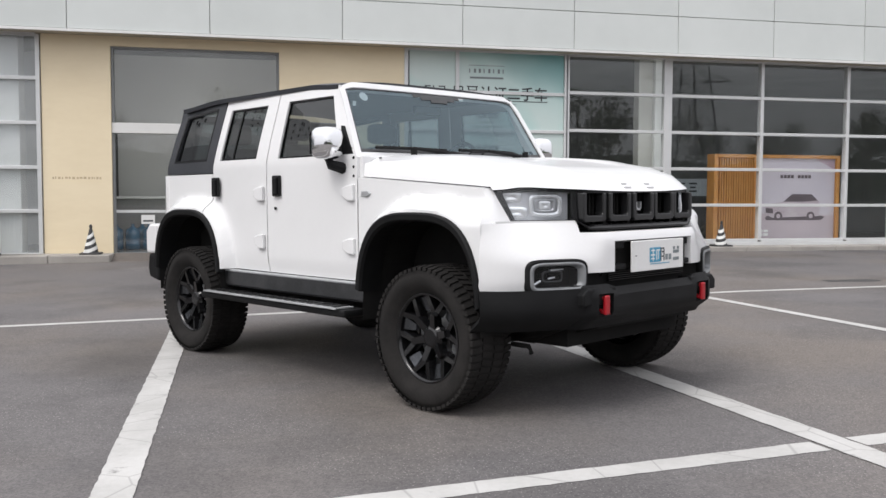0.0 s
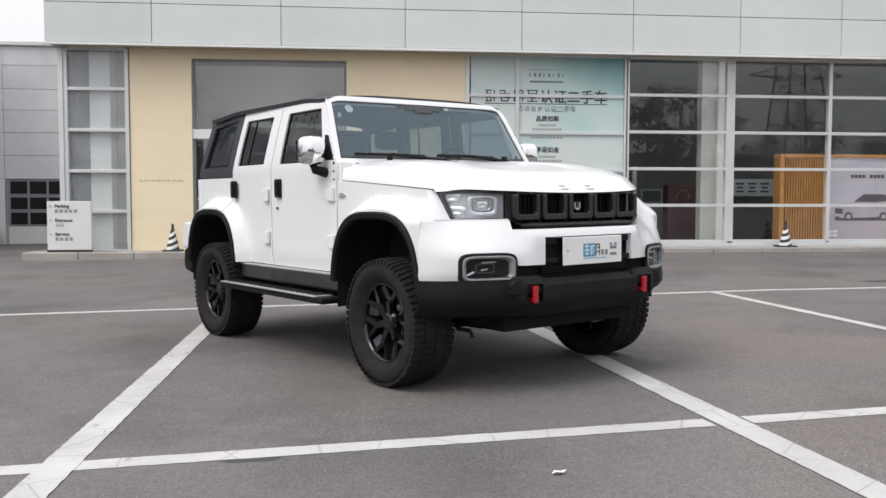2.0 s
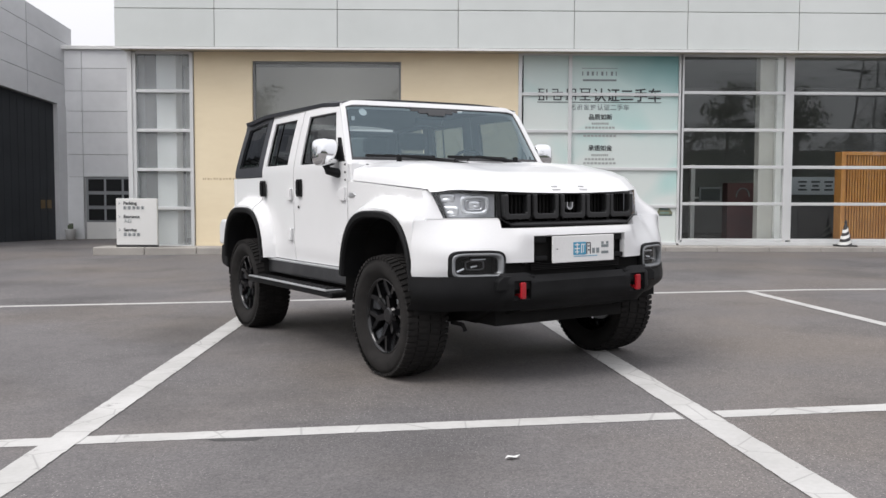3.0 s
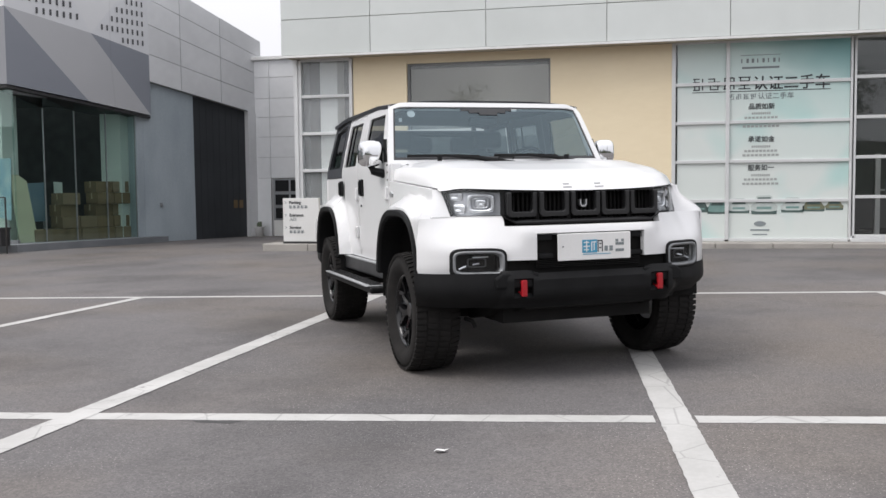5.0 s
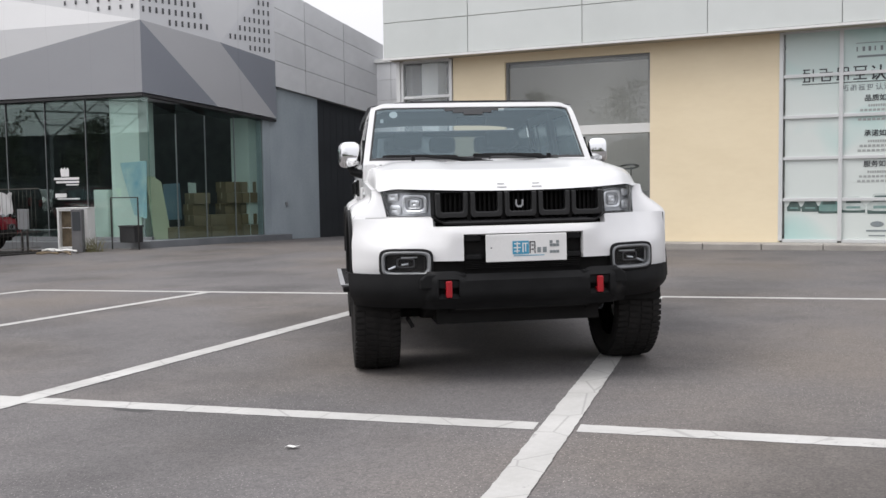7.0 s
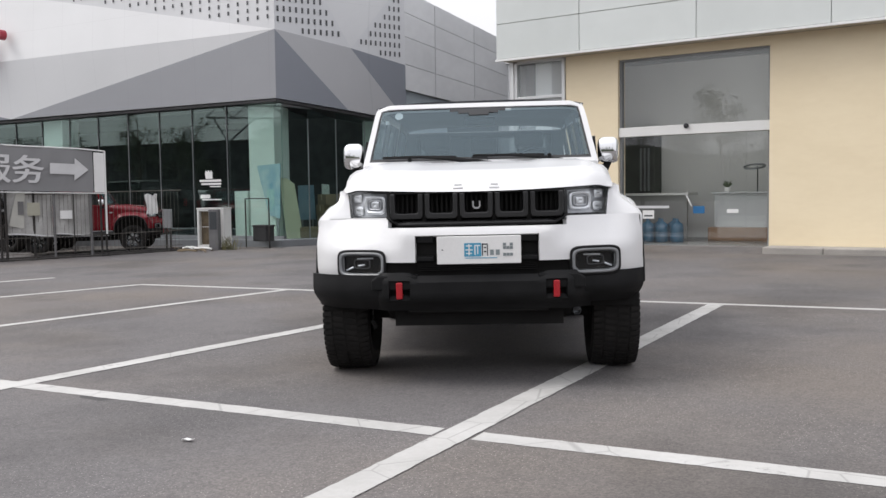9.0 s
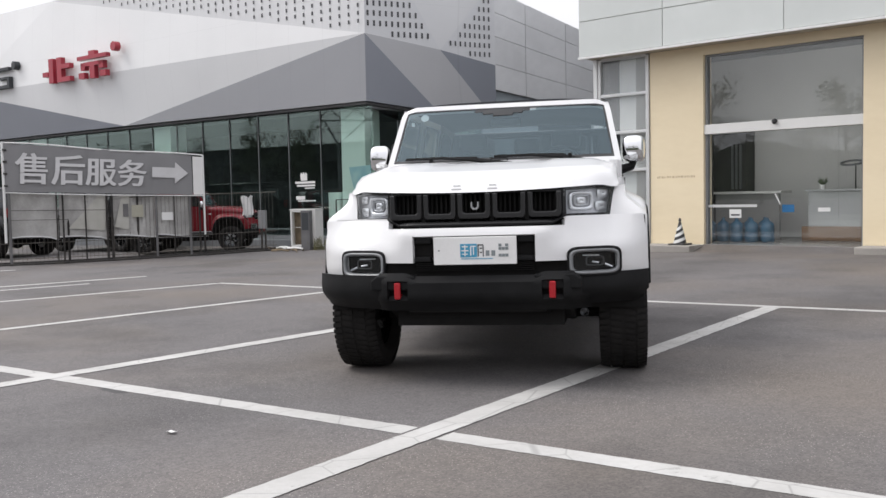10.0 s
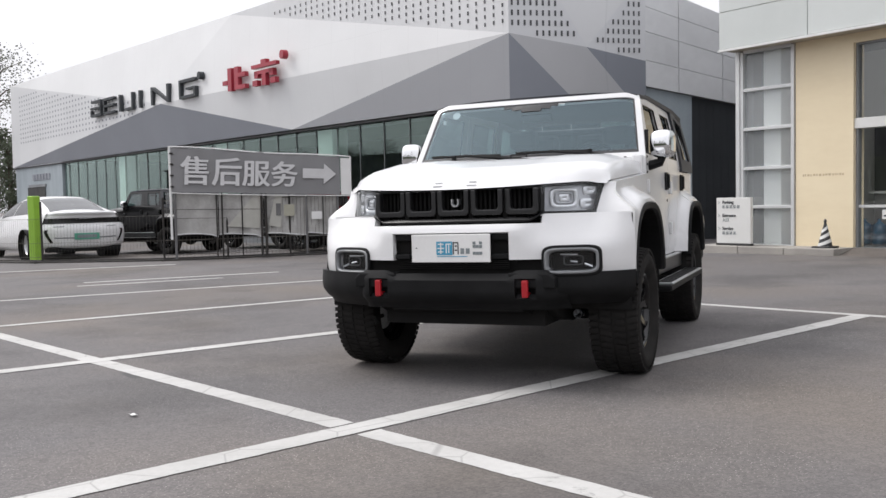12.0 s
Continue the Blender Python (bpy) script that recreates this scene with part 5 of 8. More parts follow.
# ---- vehicles ----
def paint(name, col, rough=0.22):
    return material(name, col, tuple(c * 0.96 for c in col), scale=1.5, rough=rough, coat=0.25, spec=0.35)


TYRE = material("tyre_rubber", (0.0155, 0.015, 0.0148), (0.025, 0.0235, 0.0225), scale=8, fine=60, rough=0.9, bump=0.15, bump_scale=60, spec=0.12)
RIM_BLACK = material("gloss_black_alloy", (0.006, 0.006, 0.0066), rough=0.1, coat=0.0, spec=0.5)
RIM_FACE = material("machined_alloy", (0.11, 0.115, 0.125), (0.06, 0.065, 0.07), scale=10, rough=0.2, metal=0.8)
CHROME = material("chrome", (0.82, 0.83, 0.84), (0.8, 0.81, 0.82), rough=0.05, metal=1.0)
SILVER = material("satin_silver", (0.55, 0.56, 0.57), (0.48, 0.49, 0.5), scale=6, rough=0.35, metal=0.6)
TRIM = material("textured_black_trim", (0.0068, 0.007, 0.0074), (0.011, 0.0112, 0.0118), scale=8, fine=120, rough=0.55, bump=0.08, bump_scale=300, spec=0.15)
GLOSS_BLACK = material("gloss_black_trim", (0.005, 0.005, 0.0055), rough=0.27, coat=0.04, spec=0.3)
SATIN_BLACK = material("satin_black_surround", (0.015, 0.0153, 0.016), rough=0.36, spec=0.45)
UNDER = material("underbody_black", (0.013, 0.013, 0.013), (0.019, 0.0185, 0.018), scale=4, rough=0.95, spec=0.08)
HOOK_RED = material("red_hook_paint", (0.38, 0.01, 0.018), (0.32, 0.008, 0.014), scale=5, rough=0.35)
BADGE = material("pale_badge", (0.67, 0.675, 0.68), (0.62, 0.625, 0.63), scale=10, rough=0.5)
SILL = material("dark_satin_sill", (0.09, 0.092, 0.096), (0.05, 0.052, 0.055), scale=5, rough=0.3, metal=0.6)
SEAT = material("grey_seat_cloth", (0.06, 0.062, 0.066), (0.045, 0.047, 0.05), scale=6, rough=0.85)
SCREEN_GLASS = glass("windscreen_glass", (0.6, 0.68, 0.7), 0.985, ior=1.5, gain=2.9, shine=(0.72, 0.91, 1.0))
TINT_GLASS = glass("tinted_side_glass", (0.3, 0.34, 0.345), 0.975, ior=1.5, gain=2.2)
LENS = glass("lamp_lens", (0.96, 0.97, 0.98), 0.99, ior=1.45)
LAMP_IN = material("lamp_reflector", (0.78, 0.8, 0.82), (0.7, 0.72, 0.74), scale=10, rough=0.22, metal=0.6)
LAMP_GREY = material("lamp_housing", (0.5, 0.51, 0.53), (0.4, 0.41, 0.43), scale=12, rough=0.32, metal=0.7)
FOG_GREY = material("grey_lamp_frame", (0.25, 0.258, 0.265), (0.2, 0.208, 0.215), scale=12, rough=0.4, metal=0.3)
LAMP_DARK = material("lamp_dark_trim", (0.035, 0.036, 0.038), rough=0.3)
BLUE_PRINT = material("blue_print", (0.06, 0.32, 0.5), rough=0.4)
RED_LENS = material("red_lamp_lens", (0.3, 0.01, 0.015), rough=0.2)

BX = [-0.70, -0.86, -1.57, -1.70, -1.84, -2.35, -2.44, -2.645, -3.04, -3.16]
TX = [-0.98, -1.03, -1.515, -1.635, -1.76, -2.26, -2.35, -2.55, -2.92, -3.05]
ARCHES = ((-0.05, 0.478), (-2.70, 0.47))
FLARE = (1.02, 0.965)  # half width over the front and the rear arches


def arch_r(x, z, which):
    xc, half = ARCHES[which]
    return ((abs(x - xc) / half) ** 3.1 + (max(z - 0.38, 0) / 0.66) ** 3.1) ** (1 / 3.1)


def smooth01(u):
    u = min(max(u, 0.0), 1.0)
    return u * u * (3 - 2 * u)


def side_y(x, z):
    """Half width of the body at a place along it: doors, tumblehome and the swollen arches."""
    y = 0.89 - 0.025 * smooth01((0.78 - z) / 0.2) - 0.09 * min(max((z - 1.38) / 0.48, 0), 1) ** 1.2 - 0.025 * smooth01((-x - 1.2) / 1.8)
    swell = [1 - smooth01((arch_r(x, z, w) - 1.075) / 0.14) for w in (0, 1)]
    nose = smooth01((x - 0.05) / 0.2) * smooth01((1.16 - z) / 0.15)
    return y + max((FLARE[0] - y) * max(swell[0], 0.98 * nose), (FLARE[1] - y) * swell[1])


def side_x(u, z):
    w = min(max((z - 1.40) / 0.44, 0.0), 1.0)
    return u + w * (float(np.interp(-u, [-b for b in BX], TX)) - u)


def side_panel(u0, u1, z0, z1, s, hole=None, keep=None, step=0.025, top=None):
    marks_u = hole[:2] if hole else ()
    marks_z = hole[2:] if hole else ()

    def ok(u, z):
        if hole and hole[0] < u < hole[1] and hole[2] < z < hole[3]:
            return False
        return keep(u, z) if keep else True

    bm = shell(grid_lines(u0, u1, step, *marks_u), grid_lines(z0, z1, step, *marks_z), lambda u, z: (side_x(u, z), s * side_y(side_x(u, z), z), z), ok)
    bmesh.ops.recalc_face_normals(bm, faces=bm.faces)
    return bm


def arch_point(which, a, r, y):
    xc, half = ARCHES[which]
    c, s = math.cos(a), math.sin(a)
    k = r / ((abs(c) / half) ** 3.1 + (abs(s) / 0.66) ** 3.1) ** (1 / 3.1)
    return (xc + k * c, y, 0.38 + k * s)


def arch_trim(which, s):
    f = FLARE[which]
    prof = [(0.985, f - 0.14), (0.985, f), (1.0, f + 0.018), (1.045, f + 0.024), (1.06, f + 0.018), (1.06, f - 0.045)]
    angles = steps(radians(24 if which == 0 else 27), radians(153 if which == 0 else 153), 40)
    return shell(angles, list(range(len(prof))), lambda a, j: arch_point(which, a, prof[int(j)][0], s * prof[int(j)][1]))


def arch_liner(which, s):
    return shell(steps(radians(8), radians(172), 26), [0.5, 0.75, 1.0], lambda a, y: arch_point(which, a, 1.0, s * y * FLARE[which] * 0.98))


def hood_z(t, y):
    """Height of the bonnet: t from the cowl (0) to the nose (1)."""
    z = lerp_table(t, [0, 0.3, 0.55, 0.8, 0.93, 1.0], [1.42, 1.402, 1.372, 1.318, 1.262, 1.183])
    z += (0.03 * t - 0.03 * (1 - t)) * (y / 0.8) ** 2
    z += 0.016 * (smooth01((abs(y) - 0.36) / 0.08)) * smooth01((0.85 - t) / 0.4) * smooth01((0.78 - abs(y)) / 0.1)
    return z - 0.022 * smooth01((abs(y) - 0.74) / 0.11)


def nose_x(y):
    return lerp_table(abs(y), [0, 0.4, 0.53, 0.7, 0.85], [0.715, 0.705, 0.67, 0.55, 0.37])


def hood_point(t, v):
    y = max(-0.85, min(0.85, v))
    x = -0.69 + t * (nose_x(y) + 0.69)
    z = hood_z(t, y)
    if abs(v) > 0.85:
        y = math.copysign(0.862, v)
        z = 1.287 - 0.075 * t
    return (x, y, z)


def bumper_x(y):
    return lerp_table(abs(y), [0, 0.38, 0.47, 0.59, 0.72, 0.85, 0.93, 0.975, 1.01, 1.03], [0.80, 0.795, 0.78, 0.735, 0.69, 0.625, 0.57, 0.525, 0.48, 0.445])


def wheel(parent, x, s, tread=True, spoke_mat=RIM_BLACK):
    """A wheel on its axle; s is the side."""
    w = thing("wheel", "", "")
    for key in ("label", "category"):
        if key in w:
            del w[key]
    w.parent = parent
    w.matrix_basis = pose(x, s * (0.874 if x > -1 else 0.826), 0.397, 0, 0, 0 if s < 0 else 180)
    # the outer face looks along -y
    prof = [(0.245, -0.105), (0.262, -0.118), (0.3, -0.152), (0.352, -0.148), (0.38, -0.13), (0.389, -0.09), (0.391, 0), (0.389, 0.09), (0.38, 0.13), (0.352, 0.148), (0.3, 0.152), (0.262, 0.118), (0.245, 0.105)]
    part("tyre", lathe(prof, 48, "y"), TYRE, w, smooth=True)
    if tread:
        bm = bmesh.new()
        n = 60
        for i in range(n):
            for row, (y0, y1, off, skew) in enumerate(((-0.146, -0.086, 0.0, 0.5), (-0.076, -0.008, 0.5, -0.6), (0.008, 0.076, 0.2, -0.6), (0.086, 0.146, 0.7, 0.5))):
                a0, a1 = 2 * math.pi * (i + off) / n, 2 * math.pi * (i + off + 0.66) / n
                shift = skew * 2 * math.pi / n * 0.4
                vs_ = []
                for rr in (0.38, 0.398):
                    for a, y, sh in ((a0, y0, 0), (a1, y0, 0), (a1, y1, shift), (a0, y1, shift)):
                        k = rr - (0.01 if row in (0, 3) and abs(y) > 0.1 else 0)
                        vs_.append(bm.verts.new((k * math.cos(a + sh), y, k * math.sin(a + sh))))
                for f in ((4, 5, 6, 7), (0, 1, 5, 4), (1, 2, 6, 5), (2, 3, 7, 6), (3, 0, 4, 7)):
                    bm.faces.new([vs_[k] for k in f])
            a = 2 * math.pi * i / n
            vs_ = [bm.verts.new((r * math.cos(a + d), y, r * math.sin(a + d))) for r, y, d in ((0.381, -0.131, 0), (0.381, -0.131, 0.08), (0.356, -0.15, 0.07), (0.356, -0.15, 0.02))]
            bm.faces.new(vs_)
        bmesh.ops.recalc_face_normals(bm, faces=bm.faces)
        tagged(part("tread", bm, TYRE, w), kind="stuff")
    part("rim", lathe([(0.247, -0.11), (0.236, -0.112), (0.228, -0.09), (0.215, -0.02), (0.212, 0.09), (0.245, 0.1)], 40, "y"), RIM_BLACK, w, smooth=True)
    part("brake_disc", lathe([(0, 0.0), (0.165, 0.0), (0.165, 0.025), (0, 0.025)], 28, "y"), SILVER, w)
    part("caliper", prism([(0.10, -0.05), (0.165, -0.06), (0.165, 0.06), (0.10, 0.05)], -0.035, 0.03), UNDER, w, bevel=0.01)
    part("hub", lathe([(0, -0.085), (0.045, -0.085), (0.062, -0.075), (0.075, -0.06), (0.075, -0.02)], 24, "y"), spoke_mat, w, smooth=False)
    for i in range(6):
        a = i * math.pi / 3 + 0.26
        bm = bmesh.new()
        rim_r = 0.236
        paths = [((0.05, 0.0), (0.135, 0.0), 0.03, 0.024), ((0.128, 0.0), (rim_r, 0.285), 0.022, 0.019), ((0.128, 0.0), (rim_r, -0.285), 0.022, 0.019)]
        for (r0, t0), (r1, t1), w0, w1 in paths:
            p, q = Vector((r0 * math.cos(t0), 0, r0 * math.sin(t0))), Vector((r1 * math.cos(t1), 0, r1 * math.sin(t1)))
            d = (q - p).normalized()
            n_ = Vector((-d.z, 0, d.x))
            ring = [p + n_ * w0, p - n_ * w0, q - n_ * w1, q + n_ * w1]
            y_front = (-0.078, -0.078, -0.1, -0.1)
            lo = [bm.verts.new((v.x, yf + 0.05, v.z)) for v, yf in zip(ring, y_front)]
            hi = [bm.verts.new((v.x * 1.0, yf, v.z)) for v, yf in zip([p + n_ * w0 * 0.72, p - n_ * w0 * 0.72, q - n_ * w1 * 0.7, q + n_ * w1 * 0.7], y_front)]
            bm.faces.new(hi)
            for j in range(4):
                bm.faces.new((lo[j], lo[(j + 1) % 4], hi[(j + 1) % 4], hi[j]))
        bmesh.ops.recalc_face_normals(bm, faces=bm.faces)
        part("spoke", bm, spoke_mat, w, at=pose(0, 0, 0, 0, math.degrees(-a), 0))
        ba = a + math.pi / 6
        p0 = (0.205 * math.cos(ba), -0.07, 0.205 * math.sin(ba))
        part("spoke_insert", slab([(0.15 * math.cos(ba - 0.12), -0.055, 0.15 * math.sin(ba - 0.12)), (0.15 * math.cos(ba + 0.12), -0.055, 0.15 * math.sin(ba + 0.12)), (0.226 * math.cos(ba + 0.16), -0.075, 0.226 * math.sin(ba + 0.16)), (0.226 * math.cos(ba - 0.16), -0.075, 0.226 * math.sin(ba - 0.16))], (0, 0.02, 0)), RIM_FACE, w)
        part("lug_nut", lathe([(0, -0.072), (0.008, -0.072), (0.01, -0.05)], 6, "y"), SILVER, w, at=pose(0.052 * math.cos(a), 0, 0.052 * math.sin(a)))
    return w


def suv(label, body_paint, at, group="", tread=True, placard=True, roof_mat=None):
    v = thing("off_road_vehicle", label, "car", group=group, at=at)
    roof_mat = roof_mat or material("matt_black_hardtop", (0.024, 0.026, 0.032), (0.032, 0.034, 0.04), scale=4, rough=0.5)
    # dark chassis and engine bay that block the view through the body
    part("chassis", boxes((-3.1, 0.35, -0.5, 0.5, 0.35, 0.62), (-2.18, -0.58, -0.84, 0.84, 0.51, 1.05), (-0.6, 0.52, -0.62, 0.62, 0.55, 1.14), (-3.1, -2.18, -0.62, 0.62, 0.62, 1.1)), UNDER, v)
    part("front_axle", tube([(0, -0.72, 0.385), (0, 0.72, 0.385)], 0.05), UNDER, v)
    part("rear_axle", tube([(-2.69, -0.72, 0.385), (-2.69, 0.72, 0.385)], 0.06), UNDER, v)
    part("differential", lathe([(0, -0.16), (0.1, -0.13), (0.13, 0), (0.1, 0.13), (0, 0.16)], 16, "y"), UNDER, v, smooth=True, at=pose(-2.69, 0.05, 0.37))
    part("skid_plate", slab([(0.72, -0.42, 0.46), (0.72, 0.42, 0.46), (0.3, 0.5, 0.35), (-0.1, 0.5, 0.36), (-0.1, -0.5, 0.36), (0.3, -0.5, 0.35)], (0, 0, 0.03)), UNDER, v)
    part("tow_loop", tube([(0.35, -0.68, 0.37), (0.47, -0.68, 0.37), (0.47, -0.66, 0.33)], 0.014), UNDER, v)
    for s in (-1, 1):
        for w in (0, 1):
            part("arch_liner", arch_liner(w, s), UNDER, v)
            part("arch_trim", arch_trim(w, s), TRIM, v, "textured black arch trim", smooth=False)
        # front wing
        hl = lambda x: 1.28 - 0.066 * (x + 0.69)
        wing_end = lambda z: 0.445 - 0.61 * min(max(z - 1.025, 0.0), 0.17)

        def wing_pt(u, q):
            z = 0.64 + (hl(u) - 0.64) * q
            x = -0.694 + (u + 0.694) * (wing_end(z) + 0.694) / 1.134
            return (x, s * side_y(x, z), z)

        bm = shell(grid_lines(-0.694, 0.44, 0.022), grid_lines(0, 1, 1 / 30), wing_pt, lambda u, q: arch_r(wing_pt(u, q)[0], wing_pt(u, q)[2], 0) > 1.03)
        part("front_wing", bm, body_paint, v, smooth=True, thick=0.012)
        # top of the wing, up to the bonnet line
        part("wing_shoulder", shell(grid_lines(-0.694, 0.44, 0.05), [0.0, 0.5, 1.0], lambda u, q: (wing_pt(u, 1)[0], wing_pt(u, 1)[1] + (s * 0.845 - wing_pt(u, 1)[1]) * q, hl(u) + 0.004 * q)), body_paint, v, smooth=True)

        def wing_nose(q, z):
            """Closes the wing towards the outer edge of the lamp."""
            x0, k = wing_end(z), min(max((z - 1.03) / 0.17, 0.0), 1.0)
            y0, x1, y1 = side_y(x0, z), 0.458 - 0.104 * k, 0.806 + 0.028 * k
            return (x0 + (x1 - x0) * q + 0.006 * math.sin(math.pi * q), s * (y0 + (y1 - y0) * q), z)

        part("wing_nose", shell(steps(0, 1, 8), grid_lines(1.018, hl(0.44), 0.02), wing_nose), body_paint, v, smooth=True)
        # doors with their windows
        for u0, u1, hole, name in ((-1.695, -0.705, (-1.565, -0.875, 1.42, 1.80), "front_door"), (-2.435, -1.705, (-2.35, -1.845, 1.43, 1.795), "rear_door")):
            d = part(name, side_panel(u0, u1, 0.655, 1.865, s, hole, (lambda u, z: arch_r(u, z, 1) > 1.03) if name == "rear_door" else None), body_paint, v, smooth=True, thick=0.02)
            zi = hole[2:]
            frame_lines = shell(grid_lines(hole[0] - 0.02, hole[1] + 0.02, 0.1, hole[0] + 0.012, hole[1] - 0.012), grid_lines(zi[0] - 0.012, zi[1] + 0.012, 0.1, zi[0] + 0.012, zi[1] - 0.012),
                                lambda u, z: (side_x(u, z), s * (side_y(side_x(u, z), z) - 0.012), z), lambda u, z: not (hole[0] + 0.012 < u < hole[1] - 0.012 and zi[0] + 0.012 < z < zi[1] - 0.012))
            part("window_seal", frame_lines, GLOSS_BLACK, d, thick=0.01)
            g = part("door_glass", shell(steps(hole[0] - 0.01, hole[1] + 0.01, 3), steps(zi[0] - 0.01, zi[1] + 0.01, 3), lambda u, z: (side_x(u, z), s * (side_y(side_x(u, z), z) - 0.02), z)), TINT_GLASS, d)
            g.visible_shadow = False
            hx = -1.56 if name == "front_door" else -2.36
            part("door_handle", boxes((hx - 0.045, hx + 0.045, s * 0.897 - 0.012, s * 0.897 + 0.012, 1.17, 1.31)), GLOSS_BLACK, d, "black door handle", bevel=0.008)
            part("handle_pull", boxes((hx - 0.02, hx + 0.028, s * 0.915 - 0.008, s * 0.915 + 0.008, 1.185, 1.295)), TRIM, d, bevel=0.006)
            for hz in (1.19, 0.865):
                hxx = u1 - 0.055
                part("door_hinge", prism([(hxx - 0.075, hz - 0.022), (hxx - 0.02, hz - 0.05), (hxx + 0.035, hz - 0.05), (hxx + 0.035, hz + 0.05), (hxx - 0.02, hz + 0.045), (hxx - 0.075, hz + 0.03)], s * 0.885, s * 0.912), body_paint, d, bevel=0.008)
            if name == "rear_door":
                part("window_bar", shell([-2.2, -2.185], steps(1.43, 1.795, 2), lambda u, z: (side_x(u, z), s * (side_y(side_x(u, z), z) - 0.014), z)), GLOSS_BLACK, d, thick=0.01)
            else:
                part("key_lock", lathe([(0, 0), (0.011, 0), (0.011, 0.006), (0, 0.006)], 10, "y"), TRIM, d, at=pose(-1.58, s * 0.897 - 0.003, 1.09))
                part("mirror_foot", prism([(-0.86, 1.42), (-0.86, 1.6), (-0.74, 1.42)], s * 0.855, s * 0.885), TRIM, d)
        part("rear_quarter", side_panel(-3.2, -2.445, 0.62, 1.338, s, None, lambda u, z: arch_r(u, z, 1) > 1.03), body_paint, v, smooth=True, thick=0.02)
        sag = lambda u, z: z - 0.045 * smooth01((-u - 2.55) / 0.65) * max(z - 1.4, 0.0) / 0.48
        top_at = lambda u, z, out: (side_x(u, z), s * (side_y(side_x(u, z), z) + out), sag(u, z))
        pane_open = lambda u, z: not (-3.05 < u < -2.57 and 1.45 < z < 1.81)
        q = part("hardtop_side", shell(grid_lines(-3.16, -2.445, 0.05, -3.05, -2.57), grid_lines(1.345, 1.88, 0.05, 1.45, 1.81), lambda u, z: top_at(u, z, 0.0), pane_open), roof_mat, v, "matt black hardtop side", smooth=True, thick=0.02)
        g = part("quarter_glass", shell(steps(-3.07, -2.555, 3), steps(1.435, 1.825, 3), lambda u, z: top_at(u, z, -0.016)), TINT_GLASS, q)
        g.visible_shadow = False
        part("glass_seal", shell(grid_lines(-3.07, -2.555, 0.2, -3.05, -2.57), grid_lines(1.435, 1.825, 0.2, 1.452, 1.808), lambda u, z: top_at(u, z, 0.002), lambda u, z: not (-3.05 < u < -2.57 and 1.452 < z < 1.808)), GLOSS_BLACK, q, thick=0.006)
        # sill, chrome line and side step
        part("sill", boxes((-2.3, -0.56, s * 0.875 - 0.03, s * 0.875 + 0.03, 0.53, 0.645)), SILL, v, bevel=0.012)
        part("sill_strip", boxes((-2.24, -0.58, s * 0.888 - 0.022, s * 0.888 + 0.022, 0.634, 0.65)), SILVER, v, "satin silver strip", bevel=0.006)
        step_ = part("side_step", boxes((-2.3, -0.62, s * 0.985 - 0.085, s * 0.985 + 0.085, 0.455, 0.5)), TRIM, v, "black side step", bevel=0.014)
        part("step_tread", boxes((-2.24, -0.68, s * 1.01 - 0.075, s * 1.01 + 0.062, 0.5, 0.51)), SILVER, step_, "ribbed silver tread", bevel=0.003)
        for k in range(18):
            part("tread_rib", boxes((-2.2 + 0.084 * k, -2.15 + 0.084 * k, s * 1.0 - 0.05, s * 1.0 + 0.05, 0.5105, 0.514)), TRIM, step_)
        for bx in (-2.05, -1.45, -0.85):
            part("step_bracket", boxes((bx - 0.03, bx + 0.03, s * 0.78 - 0.13, s * 0.78 + 0.13, 0.46, 0.5)), UNDER, step_)
        part("rear_lamp", boxes((-3.215, -3.17, s * 0.78 - 0.06, s * 0.78 + 0.06, 1.1, 1.34)), RED_LENS, v, bevel=0.012)
        # side repeater badge on the wing
        part("wing_badge", prism([(-0.665, 1.165), (-0.655, 1.2), (-0.6, 1.2), (-0.57, 1.183), (-0.6, 1.165)], s * 0.885, s * 0.9), SILVER, v, bevel=0.004)
        # mirrors
        egg = lambda a, h: (0.085 * abs(math.cos(a)) ** 0.55 * math.copysign(1, math.cos(a)) * (1 - abs(h) ** 4) ** 0.3, 0.08 * abs(math.sin(a)) ** 0.5 * math.copysign(1, math.sin(a)) * (1 - abs(h) ** 4) ** 0.3, 0.1 * h)
        bm = shell(steps(0, 2 * math.pi, 36), [-1, -0.97, -0.88, -0.7, -0.4, 0, 0.4, 0.7, 0.88, 0.97, 1], egg)
        bmesh.ops.remove_doubles(bm, verts=bm.verts, dist=1e-5)
        bmesh.ops.recalc_face_normals(bm, faces=bm.faces)
        m = part("door_mirror", bm, CHROME, v, "chrome door mirror", smooth=True, at=pose(-0.87, s * 0.985, 1.49, 0, 0, s * -14))
        part("mirror_arm", tube([(0.0, 0.0, -0.08), (0.01, s * -0.02, -0.13), (0.05, s * -0.08, -0.15), (0.06, s * -0.125, -0.15)], [0.028, 0.032, 0.035, 0.035], 8), TRIM, m, "black mirror arm")
        part("mirror_glass", boxes((-0.089, -0.083, -0.06, 0.06, -0.065, 0.07)), RIM_BLACK, m)
        # windscreen pillar bolts
        for i in range(4):
            part("bolt", lathe([(0, 0), (0.009, 0), (0.009, 0.006), (0, 0.008)], 8, "y"), GLOSS_BLACK, v, at=pose(-0.735 - 0.03 * (i == 3), s * (0.893 if i < 3 else 0.88), 1.29 + 0.055 * i))
        # headlamp: its outer edge leans back
        y_in, y_end = 0.532, lambda q: 0.805 + 0.03 * q
        top = lambda y: hood_z(1, y) - 0.006
